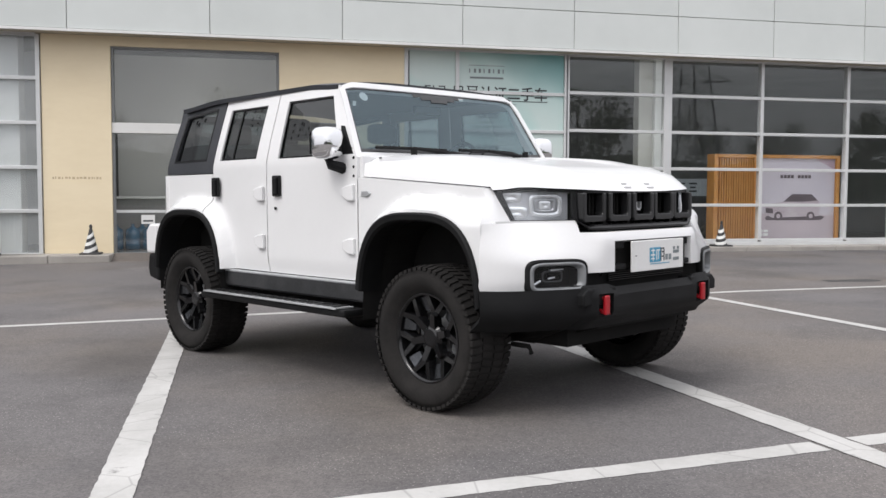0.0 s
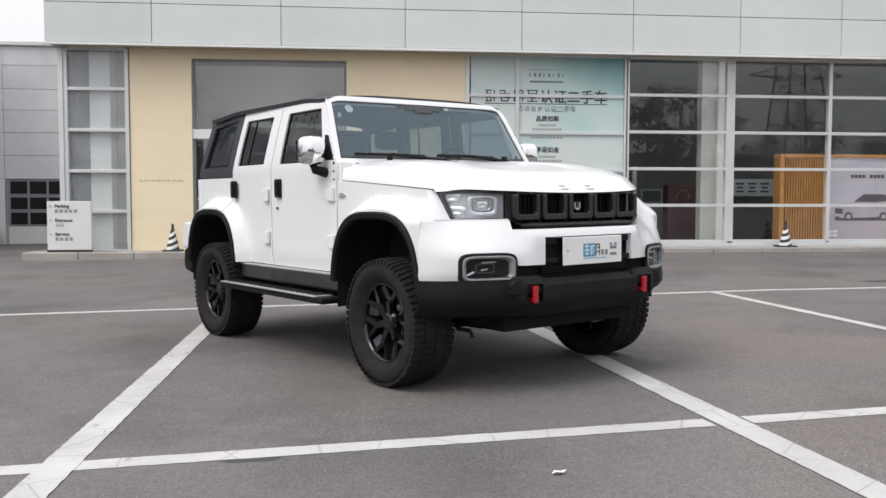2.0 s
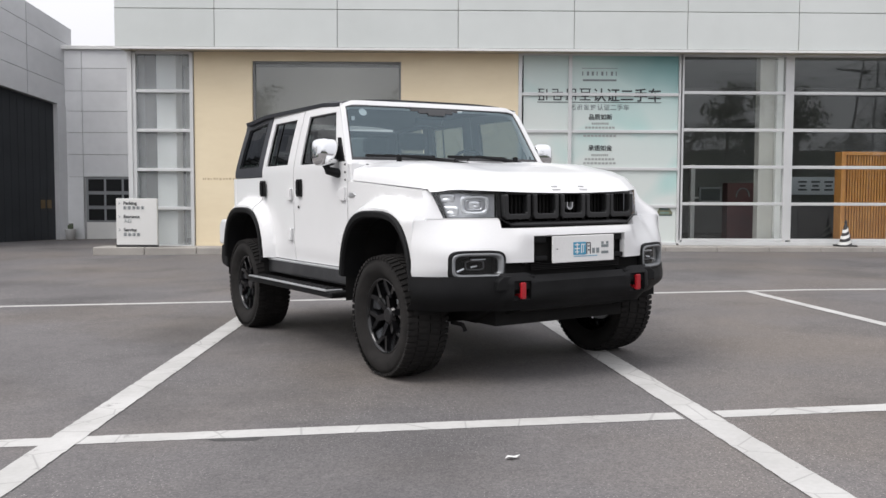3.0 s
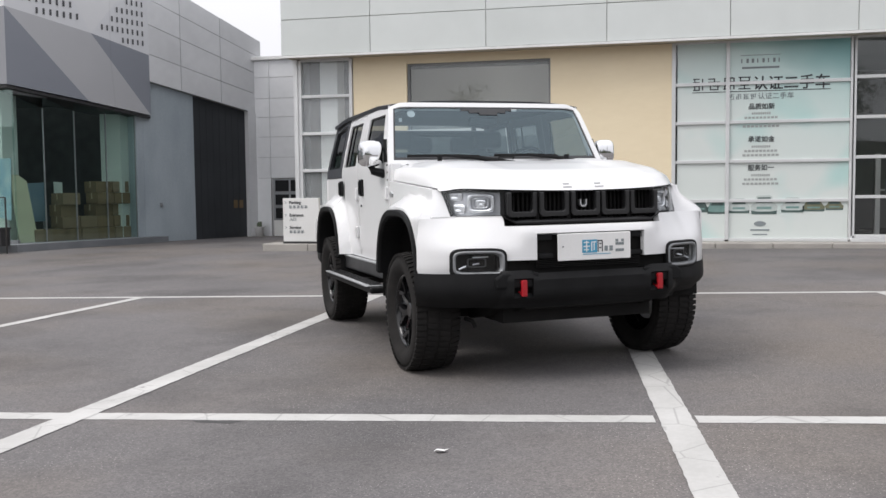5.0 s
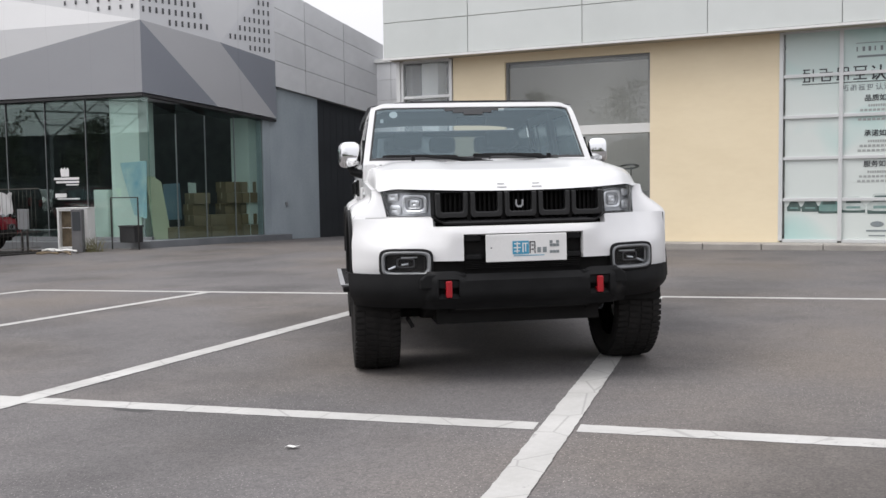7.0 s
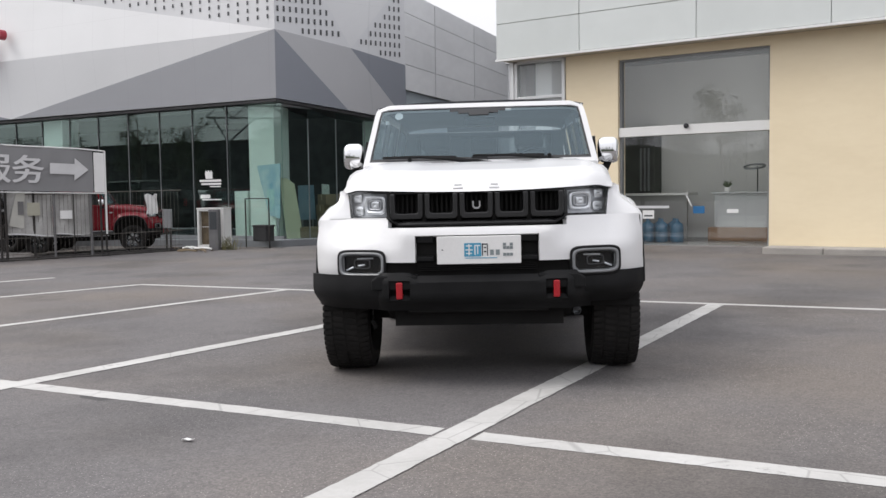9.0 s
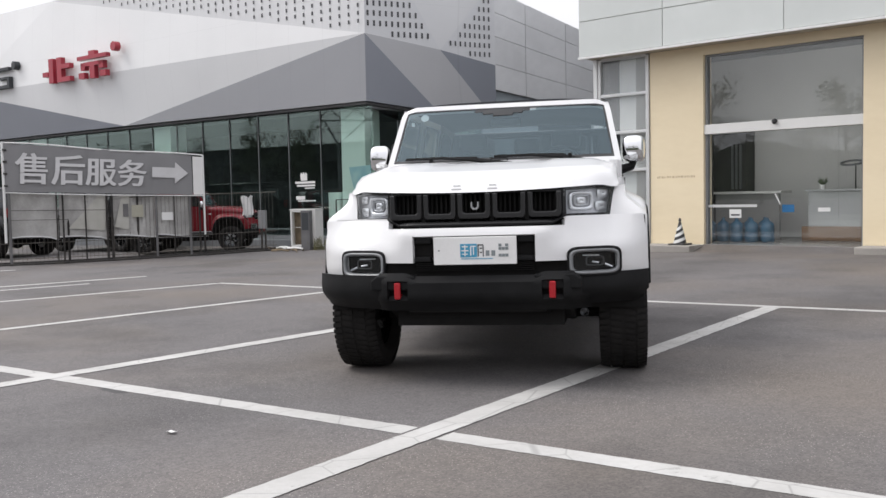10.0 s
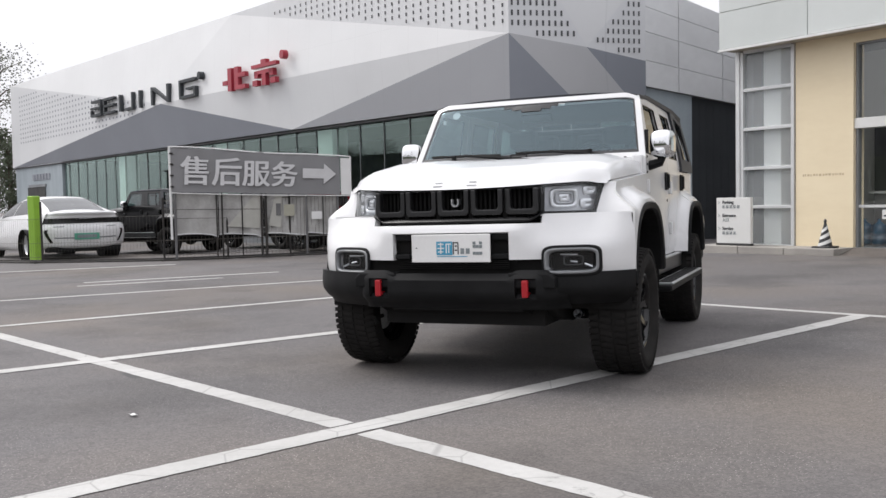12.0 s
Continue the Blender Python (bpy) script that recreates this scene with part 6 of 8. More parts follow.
        lamp_at = lambda p, q, back: (nose_x(y_in + (y_end(q) - y_in) * p) - 0.004 + p * p * (0.035 - 0.055 * q) - back, s * (y_in + (y_end(q) - y_in) * p), 1.03 + (top(y_in + (y_end(q) - y_in) * p) - 1.03) * q)
        lamp = part("headlamp", shell(steps(0, 1, 8), steps(0, 1, 4), lambda p, q: lamp_at(p, q, 0.055)), LAMP_GREY, v, "clear headlamp with square lights", smooth=True)
        part("lamp_surround", shell(grid_lines(-0.03, 1.03, 0.1, 0.03, 0.92), grid_lines(-0.06, 1.03, 0.5, 0.05, 0.92), lambda p, q: lamp_at(p, q, 0.004), lambda p, q: not (0.03 < p < 0.92 and 0.05 < q < 0.92)), GLOSS_BLACK, lamp)
        part("lamp_wall", shell([0, 1], [0, 1], lambda p, q: lamp_at(p, 0, 0.08 * q)), LAMP_GREY, lamp)
        part("lamp_wall", shell([0, 1], [0, 1], lambda p, q: lamp_at(1, p, 0.08 * q)), LAMP_GREY, lamp)
        part("lamp_brow", shell([0, 1], [0, 1], lambda p, q: lamp_at(p, 1, 0.08 * q)), LAMP_DARK, lamp)
        g = part("lamp_lens", shell(steps(0, 1, 8), steps(0, 1, 3), lambda p, q: lamp_at(p, q, 0.0)), LENS, lamp, smooth=True)
        g.visible_shadow = False

        def soft_ring(p, q, hw, hh, wide, back, mat, nm, hole=True):
            """A rounded square light, laid along the sweep of the lamp."""
            cx, cy, cz = lamp_at(p, q, back)
            slope = (nose_x(abs(cy) + 0.03) - nose_x(abs(cy) - 0.03)) / 0.06 * s
            sq = lambda a, k: (abs(math.cos(a)) ** 0.45 * math.copysign(1, math.cos(a)) * (hw - k), abs(math.sin(a)) ** 0.45 * math.copysign(1, math.sin(a)) * (hh - k))
            bm = shell(steps(0, 2 * math.pi, 32), [0.0, wide / 2, wide], lambda a, k: (cx + slope * sq(a, k)[0] + (0.012 if 0 < k < wide else 0.0), cy + sq(a, k)[0], cz + sq(a, k)[1]))
            part(nm, bm, mat, lamp, smooth=True)

        soft_ring(0.36, 0.5, 0.073, 0.06, 0.02, 0.045, LAMP_IN, "light_ring")
        soft_ring(0.36, 0.5, 0.047, 0.036, 0.012, 0.05, LAMP_GREY, "light_ring")
        soft_ring(0.36, 0.5, 0.027, 0.025, 0.026, 0.05, LAMP_IN, "projector")
        for q in (0.27, 0.74):
            soft_ring(0.79, q, 0.036, 0.03, 0.029, 0.045, LAMP_IN, "light_block")
        # fog lamp: a rounded rectangle
        fcy, fcz = 0.712, 0.753
        rr = lambda a, w, h: (fcy + abs(math.cos(a)) ** 0.4 * math.copysign(1, math.cos(a)) * w, fcz + abs(math.sin(a)) ** 0.4 * math.copysign(1, math.sin(a)) * h)
        ring_at = lambda a, w, h, out: (bumper_x(rr(a, w, h)[0]) + out, s * rr(a, w, h)[0], rr(a, w, h)[1])
        rounds = steps(0, 2 * math.pi, 44)
        fog = part("fog_lamp", shell(steps(0.56, 0.865, 5), steps(0.66, 0.84, 3), lambda y, z: (bumper_x(y) - 0.06, s * y, z)), UNDER, v, "dark fog lamp in a silver frame")
        rim = [(0.16, 0.09, -0.03), (0.16, 0.09, 0.008), (0.155, 0.085, 0.016), (0.146, 0.075, 0.014)]
        part("fog_bezel", shell(rounds, [0, 1, 2, 3], lambda a, k: ring_at(a, *rim[int(k)])), TRIM, fog, smooth=True)
        rim2 = [(0.146, 0.075, 0.014), (0.142, 0.071, 0.02), (0.131, 0.061, 0.018), (0.124, 0.055, -0.02)]
        part("fog_frame", shell(rounds, [0, 1, 2, 3], lambda a, k: ring_at(a, *rim2[int(k)])), FOG_GREY, fog, smooth=True)
        g = part("fog_lens", shell(steps(fcy - 0.124, fcy + 0.124, 4), steps(fcz - 0.055, fcz + 0.055, 2), lambda y, z: (bumper_x(y) - 0.008, s * y, z)), LENS, fog)
        g.visible_shadow = False
        rim3 = [(0.055, 0.03, -0.035), (0.05, 0.026, -0.03), (0.046, 0.022, -0.035)]
        part("fog_ring_glint", shell(rounds, [0, 1, 2], lambda a, k: ring_at(a, *rim3[int(k)])), LAMP_DARK, fog, smooth=True)
        # three bright bars modelled as the highlights inside the lamp
        part("fog_ring_glint", tube([(bumper_x(0.79) - 0.03, s * 0.77, 0.732), (bumper_x(0.81) - 0.028, s * 0.815, 0.714)], 0.007, 6), LAMP_IN, fog)
        part("fog_ring_glint", tube([(bumper_x(0.72) - 0.035, s * 0.695, 0.748), (bumper_x(0.74) - 0.033, s * 0.735, 0.742)], 0.006, 6), LAMP_IN, fog)
        part("fog_ring_glint", boxes((bumper_x(0.69) - 0.045, bumper_x(0.69) - 0.03, s * 0.69 - 0.05, s * 0.69 + 0.05, 0.784, 0.791)), LAMP_IN, fog)
        # wheels
        wheel(v, 0.0, s, tread)
        wheel(v, -2.69, s, tread)
        # recovery hook in its pocket, framed by a moulded lip and a slanted cheek
        part("hook_pocket", prism([(s * 0.38, 0.52), (s * 0.56, 0.52), (s * 0.56, 0.68), (s * 0.38, 0.68)], 0.70, 0.752, "x"), UNDER, v)
        part("recovery_hook", boxes((0.804, 0.826, s * 0.468 - 0.019, s * 0.468 + 0.019, 0.548, 0.648), (0.75, 0.8065, s * 0.468 - 0.018, s * 0.468 + 0.018, 0.553, 0.576), (0.75, 0.8065, s * 0.468 - 0.018, s * 0.468 + 0.018, 0.624, 0.644)), HOOK_RED, v, "red recovery hook", bevel=0.007)
    # bonnet
    vsy = [-0.87] + grid_lines(-0.85, 0.85, 0.04) + [0.87]
    bonnet = part("bonnet", shell(steps(0, 1, 26), vsy, hood_point), body_paint, v, smooth=True)
    for s in (-1, 1):
        part("washer_nozzle", boxes((-0.62, -0.585, s * 0.52 - 0.014, s * 0.52 + 0.014, 1.4, 1.465)), TRIM, bonnet, bevel=0.004)
        for a, b, w_ in ((0.0, 0.1, 0.03), (0.0, 0.55, 0.022)):
            t_ = 0.985 - 0.04 * b
            hx_, hz_ = -0.69 + t_ * (nose_x(0.1) + 0.69), hood_z(t_, 0.1)
            part("badge_bar", boxes((hx_ - 0.008, hx_ + 0.008, s * 0.11 - w_, s * 0.11 + w_, hz_ - 0.004, hz_ + 0.004)), BADGE, bonnet)
        part("bonnet_bolt", lathe([(0, 0), (0.01, 0), (0.01, 0.006), (0, 0.008)], 8), GLOSS_BLACK, bonnet, at=pose(-0.64, s * 0.76, 1.395))
    part("bonnet_catch", tube([(-0.58, -0.06, 1.43), (-0.56, -0.06, 1.447), (-0.56, 0.06, 1.447), (-0.58, 0.06, 1.43)], 0.006), TRIM, bonnet)
    for s in (-1, 1):
        part("cowl_side", boxes((-0.77, -0.675, s * 0.835 - 0.035, s * 0.835 + 0.035, 1.2, 1.415)), body_paint, v, bevel=0.01)
    part("cowl", slab([(-0.69, -0.86, 1.4), (-0.69, 0.86, 1.4), (-0.76, 0.86, 1.43), (-0.76, -0.86, 1.43)], (0, 0, -0.03)), body_paint, v)
    # windscreen frame, glass and wipers
    ws = lambda u, w: (-0.705 - 0.285 * w + 0.02 * (1 - u * u) * (1 - w) + 0.025 * (1 - u * u), u * (0.89 - 0.088 * w), 1.40 + 0.49 * w - 0.03 * smooth01((abs(u) - 0.86) / 0.14) * smooth01((w - 0.8) / 0.2))
    part("windscreen_frame", shell(grid_lines(-1, 1, 0.1, -0.976, -0.952, -0.92, -0.88, 0.88, 0.92, 0.952, 0.976), grid_lines(0, 1, 0.1, 0.07, 0.86, 0.93, 0.965), ws, lambda u, w: not (abs(u) < 0.952 and 0.07 < w < 0.93)), body_paint, v, smooth=True, thick=0.05)
    g = part("windscreen", shell(steps(-0.965, 0.965, 12), steps(0.05, 0.95, 6), lambda u, w: (ws(u, w)[0] - 0.012, ws(u, w)[1], ws(u, w)[2])), SCREEN_GLASS, v, smooth=True)
    g.visible_shadow = False
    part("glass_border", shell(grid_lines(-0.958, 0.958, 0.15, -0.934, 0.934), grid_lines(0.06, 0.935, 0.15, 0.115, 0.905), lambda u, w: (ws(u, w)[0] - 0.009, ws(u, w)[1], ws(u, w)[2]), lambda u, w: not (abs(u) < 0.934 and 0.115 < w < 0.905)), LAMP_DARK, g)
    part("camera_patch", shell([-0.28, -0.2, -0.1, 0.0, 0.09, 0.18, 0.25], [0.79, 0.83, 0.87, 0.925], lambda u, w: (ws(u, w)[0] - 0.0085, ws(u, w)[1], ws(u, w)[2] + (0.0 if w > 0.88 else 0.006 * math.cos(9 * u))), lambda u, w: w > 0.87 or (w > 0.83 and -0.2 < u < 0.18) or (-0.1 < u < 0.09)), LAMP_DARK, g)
    part("sticker", lathe([(0, 0), (0.032, 0), (0.032, 0.002), (0, 0.002)], 18, "x"), WHITE, g, "round white sticker", at=pose(-0.958, -0.63, 1.8, 0, -29, 0))
    part("sticker", boxes((-0.935, -0.932, -0.735, -0.71, 1.735, 1.765)), WHITE, g)
    part("sticker", boxes((-0.948, -0.945, 0.2, 0.25, 1.822, 1.84)), WHITE, g)
    off = lambda u, w, o: (ws(u, w)[0] + o, ws(u, w)[1], ws(u, w)[2] + o * 0.5)
    for u0, u1, pivot in ((-0.84, -0.2, 0.1), (-0.06, 0.55, 0.74)):
        wp = part("wiper", tube([off(pivot, -0.03, 0.03), off((u0 + u1) * 0.5 + 0.25, 0.06, 0.035), off((u0 + u1) * 0.5, 0.105, 0.03)], [0.022, 0.017, 0.011], 6), TRIM, v)
        part("wiper_blade", tube([off(u0, 0.115, 0.018), off((u0 + u1) / 2, 0.112, 0.02), off(u1, 0.1, 0.018)], 0.011, 6), TRIM, wp)
    # roof
    roof_pt = lambda x, y: (x, y, 1.867 + 0.042 * (1 - (y / 0.81) ** 4) - 0.035 * smooth01((-x - 2.4) / 0.6) + 0.02 * smooth01((-x - 1.0) / 0.3))
    part("hardtop", shell(grid_lines(-2.985, -0.99, 0.1), grid_lines(-0.81, 0.81, 0.06), roof_pt), roof_mat, v, "matt black hardtop roof", smooth=True, thick=0.03)
    part("tailgate", slab([(-3.2, -0.87, 0.66), (-3.2, 0.87, 0.66), (-3.17, 0.87, 1.345), (-3.17, -0.87, 1.345)], (0.05, 0, 0)), body_paint, v, bevel=0.02)
    tg = part("hardtop_rear", shell(grid_lines(-0.84, 0.84, 0.2, -0.66, 0.66), grid_lines(1.345, 1.81, 0.1, 1.42, 1.75), lambda y, z: (-3.17 + 0.17 * (z - 1.345) / 0.465, y * (1 - 0.07 * (z - 1.345) / 0.465), z), lambda y, z: not (abs(y) < 0.66 and 1.42 < z < 1.75)), roof_mat, v, thick=0.03)
    g = part("rear_glass", shell([-0.68, 0, 0.68], [1.4, 1.6, 1.77], lambda y, z: (-3.155 + 0.17 * (z - 1.345) / 0.465, y, z)), TINT_GLASS, tg)
    g.visible_shadow = False
    rb = part("rear_bumper", prism([(-3.2, 0.5), (-3.36, 0.53), (-3.38, 0.6), (-3.36, 0.72), (-3.18, 0.72)], -0.95, 0.95), TRIM, v, "black rear bumper", bevel=0.02)
    part("bumper_cap", prism([(-3.18, 0.725), (-3.37, 0.725), (-3.37, 0.9), (-3.31, 0.96), (-3.18, 0.96)], -0.965, 0.965), body_paint, rb, bevel=0.02)
    part("spare_wheel", lathe([(0, -0.11), (0.33, -0.11), (0.38, -0.08), (0.38, 0.1), (0, 0.1)], 36, "x"), TRIM, v, smooth=False, bevel=0.02, at=pose(-3.31, 0, 1.12))
    # radiator grille with five openings
    gr = part("grille", boxes((0.58, 0.605, -0.535, 0.535, 0.96, 1.175)), UNDER, v, "gloss black grille with five openings")
    gx = lambda y: nose_x(y) + 0.005
    gz0 = lambda y: 0.982 + 0.045 * smooth01((abs(y) - 0.49) / 0.06)
    part("grille_frame", shell(grid_lines(-0.55, 0.55, 0.06, -0.53, 0.53), [0.0, 0.05, 0.1, 0.14, 0.95, 1.0], lambda y, q: (gx(y) - 0.012 + 0.035 * smooth01((0.2 - q) / 0.15), y, gz0(y) + (1.186 - gz0(y)) * q), lambda y, q: not (abs(y) < 0.53 and 0.14 < q < 0.95)), GLOSS_BLACK, gr, smooth=True, thick=0.03)
    for i in range(5):
        yc = -0.424 + 0.212 * i
        # a flat U-shaped surround to each opening
        u_out = [(-0.1, 1.176), (-0.099, 1.042), (-0.086, 1.024), (0.086, 1.024), (0.099, 1.042), (0.1, 1.176), (0.07, 1.176), (0.069, 1.068), (0.06, 1.058), (-0.06, 1.058), (-0.069, 1.068), (-0.07, 1.176)]
        part("grille_surround", prism([(yc + a_, z_) for a_, z_ in u_out], gx(yc) - 0.05, gx(yc) + 0.006, "x"), SATIN_BLACK, gr, bevel=0.011)
        for k in range(5):
            y = yc - 0.058 + 0.029 * k
            part("grille_slat", prism([(y - 0.006, 0.985), (y + 0.006, 0.985), (y + 0.006, 1.172), (y - 0.006, 1.172)], gx(y) - 0.09, gx(y) - 0.06, "x"), UNDER, gr)
    for i in range(4):
        y = -0.318 + 0.212 * i
        part("grille_divider", prism([(y - 0.013, 0.99), (y + 0.013, 0.99), (y + 0.016, 1.176), (y - 0.016, 1.176)], gx(y) - 0.06, gx(y) - 0.02, "x"), UNDER, gr)
    part("emblem", prism([(-0.024, 1.125), (-0.016, 1.125), (-0.016, 1.096), (-0.008, 1.088), (0.008, 1.088), (0.016, 1.096), (0.016, 1.125), (0.024, 1.125), (0.024, 1.092), (0.012, 1.078), (-0.012, 1.078), (-0.024, 1.092)], gx(0) - 0.06, gx(0) - 0.03, "x"), SILVER, gr)
    # painted bumper
    by = grid_lines(-1.03, 1.03, 0.03, -0.855, -0.57, -0.37, 0.37, 0.57, 0.855)
    bz = grid_lines(0.686, 1.025, 0.03, 0.765, 0.822, 0.925, 0.972)

    def bumper_keep(y, z):
        a = abs(y)
        if a < 0.37 and z < 0.925 or a < 0.57 and z < 0.765 or 0.57 < a < 0.855 and z < 0.822 or a < 0.53 and z > 0.972:
            return False
        return True

    top_x = lambda y: lerp_table(abs(y), [0, 0.4, 0.53, 0.7, 0.81, 0.88, 0.97, 1.03], [0.715, 0.705, 0.682, 0.572, 0.484, 0.478, 0.472, 0.445])

    def bulge(y, z):
        w = min(max((z - 0.84) / 0.19, 0.0), 1.0) * smooth01((abs(y) - 0.42) / 0.12)
        x = bumper_x(y) - 0.03 * smooth01((z - 0.93) / 0.06) * (1 - smooth01((abs(y) - 0.42) / 0.12))
        return (x + (top_x(y) - x) * w - 0.012 * smooth01((0.74 - z) / 0.06), y * (1 - 0.02 * smooth01((z - 0.86) / 0.16) * smooth01((abs(y) - 0.8) / 0.2)), z)

    front = part("front_bumper", shell(by, bz, bulge, bumper_keep), body_paint, v, smooth=True, thick=0.04)
    for s in (-1, 1):
        part("bumper_shelf", shell(grid_lines(0.53, 0.955, 0.035), [0.0, 1.0], lambda y, q: (bulge(y, 1.025)[0] * (1 - q) + (nose_x(min(y, 0.845)) - 0.03) * q, s * bulge(y, 1.025)[1], 1.024)), body_paint, front, smooth=True, thick=0.01)
    part("bumper_shelf", shell(grid_lines(-0.53, 0.53, 0.05), [0.0, 1.0], lambda y, q: (bulge(y, 0.972)[0] * (1 - q) + (nose_x(y) - 0.05) * q, y, 0.971)), body_paint, front, smooth=True, thick=0.01)
    part("plate_recess", boxes((0.70, 0.735, -0.4, 0.4, 0.74, 0.95)), UNDER, front)
    for s in (-1, 1):
        part("recess_trim", boxes((0.735, 0.79, s * 0.31 - 0.05, s * 0.31 + 0.05, 0.77, 0.8)), TRIM, front, bevel=0.006)
        part("recess_trim", boxes((0.735, 0.777, s * 0.31 - 0.05, s * 0.31 + 0.05, 0.88, 0.92)), TRIM, front, bevel=0.006)
    if placard:
        pl = part("placard", boxes((0.80, 0.812, -0.238, 0.262, 0.752, 0.918)), WHITE, v, "white placard with blue print in place of a number plate", bevel=0.004)
        for y0, y1, z0, z1, m_ in ((-0.075, 0.026, 0.796, 0.876, BLUE_PRINT), (0.03, 0.036, 0.8, 0.873, INK), (0.036, 0.064, 0.865, 0.872, INK), (0.06, 0.066, 0.8, 0.865, INK), (0.042, 0.056, 0.82, 0.828, INK), (0.042, 0.056, 0.845, 0.852, INK), (0.078, 0.1, 0.803, 0.835, INK_SOFT), (0.112, 0.135, 0.803, 0.835, INK_SOFT), (-0.07, 0.12, 0.785, 0.789, BLUE_PRINT), (-0.21, -0.2, 0.835, 0.841, INK)):
            part("printed_bar", boxes((0.8125, 0.8145, y0, y1, z0, z1)), m_, pl)
        for y0, y1, z0, z1 in ((-0.065, -0.028, 0.856, 0.863), (-0.068, -0.025, 0.832, 0.839), (-0.05, -0.043, 0.803, 0.87), (-0.065, -0.03, 0.812, 0.818), (-0.015, 0.02, 0.858, 0.864), (-0.015, -0.008, 0.806, 0.864), (0.002, 0.008, 0.81, 0.858)):
            part("printed_bar", boxes((0.8147, 0.8157, y0, y1, z0, z1)), WHITE, pl)
        for i in range(4):
            for k in range(4):
                if (i * 3 + k * 5 + i * k) % 4 != 1:
                    part("printed_bar", boxes((0.8125, 0.8145, 0.155 + 0.02 * i, 0.173 + 0.02 * i, 0.797 + 0.02 * k, 0.814 + 0.02 * k)), INK_SOFT, pl)
    # lower bumper in textured black: two corners and a proud bar between the hooks
    def corner_pt(y, z):
        x = bumper_x(y) + 0.004 + 0.01 * smooth01((0.68 - z) / 0.05) - 0.1 * smooth01((0.58 - z) / 0.1)
        return (x, y * (1 - 0.025 * smooth01((0.6 - z) / 0.1)), z)

    def bar_pt(y, z):
        end = smooth01((abs(y) - 0.54) / 0.14)
        x = 0.815 - 0.03 * smooth01((z - 0.66) / 0.045) - 0.09 * smooth01((0.56 - z) / 0.09) - 0.11 * end
        return (x, y, z + 0.02 * (1 - end) * smooth01((z - 0.6) / 0.1) * smooth01((0.42 - abs(y)) / 0.05) * -1)

    for s in (-1, 1):
        part("bumper_corner", shell(grid_lines(0.56, 1.032, 0.03), grid_lines(0.495, 0.688, 0.0275), lambda y, z: corner_pt(s * y, z)), TRIM, v, "textured black bumper corner", smooth=True, thick=0.03)
        part("fog_backing", boxes((0.42, 0.55, s * 0.725 - 0.13, s * 0.725 + 0.13, 0.63, 0.83)), UNDER, v)
        part("bumper_brace", prism([(s * 0.36, 0.69), (s * 0.6, 0.69), (s * 0.64, 0.66), (s * 0.64, 0.6), (s * 0.36, 0.6)], 0.70, 0.80, "x"), TRIM, v, bevel=0.01)
    part("bumper_bar", shell(grid_lines(-0.685, 0.685, 0.03, -0.532, -0.405, 0.405, 0.532), grid_lines(0.47, 0.705, 0.0235, 0.54, 0.658), bar_pt, lambda y, z: not (0.405 < abs(y) < 0.532 and 0.54 < z < 0.658)), TRIM, v, "proud textured black bumper bar", smooth=True, thick=0.035)
    part("intake_backing", boxes((0.66, 0.72, -0.6, 0.6, 0.66, 0.79)), UNDER, v)
    for k in range(5):
        part("intake_slat", boxes((0.735, 0.75, -0.36, 0.36, 0.712 + 0.011 * k, 0.716 + 0.011 * k)), GLOSS_BLACK, v)
    part("lower_guard", prism([(0.66, 0.52), (0.6, 0.46), (0.42, 0.385), (0.1, 0.335), (0.1, 0.5)], -0.58, 0.58), UNDER, v, bevel=0.02)
    for y0, y1, z0, x1 in ((-0.5, -0.2, 0.345, 0.34), (-0.16, 0.1, 0.325, 0.3), (0.14, 0.42, 0.35, 0.38)):
        part("sump_guard", boxes((0.05, x1, y0, y1, z0, 0.42)), UNDER, v, bevel=0.03)
    part("pipe_end", lathe([(0.0, 0.0), (0.022, 0.0), (0.03, 0.006), (0.032, -0.12), (0.0, -0.12)], 16, "x"), RIM_FACE, v, smooth=True, at=pose(0.27, 0.63, 0.4))
    part("radiator_box", boxes((0.2, 0.6, -0.52, 0.52, 0.36, 0.95)), UNDER, v)
    # cabin
    part("dashboard", prism([(-0.74, 1.2), (-0.76, 1.42), (-0.95, 1.44), (-1.08, 1.36), (-1.1, 1.15)], -0.82, 0.82), SEAT, v, bevel=0.02)
    wh = part("steering_wheel", lathe([(0.17, -0.014), (0.186, 0), (0.17, 0.014), (0.156, 0), (0.17, -0.014)], 26, "x"), GLOSS_BLACK, v, smooth=True, at=pose(-1.16, 0.42, 1.38, 0, 22, 0))
    part("wheel_hub", boxes((-0.015, 0.015, -0.16, 0.16, -0.03, 0.03)), GLOSS_BLACK, wh, bevel=0.01)
    for x, ys in ((-1.62, (-0.42, 0.42)), (-2.4, (-0.45, 0.0, 0.45))):
        for y in ys:
            st = part("seat", boxes((x - 0.28, x + 0.25, y - 0.23, y + 0.23, 0.95, 1.12)), SEAT, v, bevel=0.05)
            part("seat_back", slab([(x - 0.3, y - 0.23, 1.05), (x - 0.3, y + 0.23, 1.05), (x - 0.44, y + 0.21, 1.55), (x - 0.44, y - 0.21, 1.55)], (0.13, 0, 0)), SEAT, st, bevel=0.05)
            part("headrest", boxes((x - 0.47, x - 0.36, y - 0.13, y + 0.13, 1.58, 1.74)), SEAT, st, bevel=0.04)
    part("rear_view_mirror", boxes((-1.06, -1.03, -0.12, 0.12, 1.72, 1.78)), GLOSS_BLACK, v, bevel=0.01)
    return v


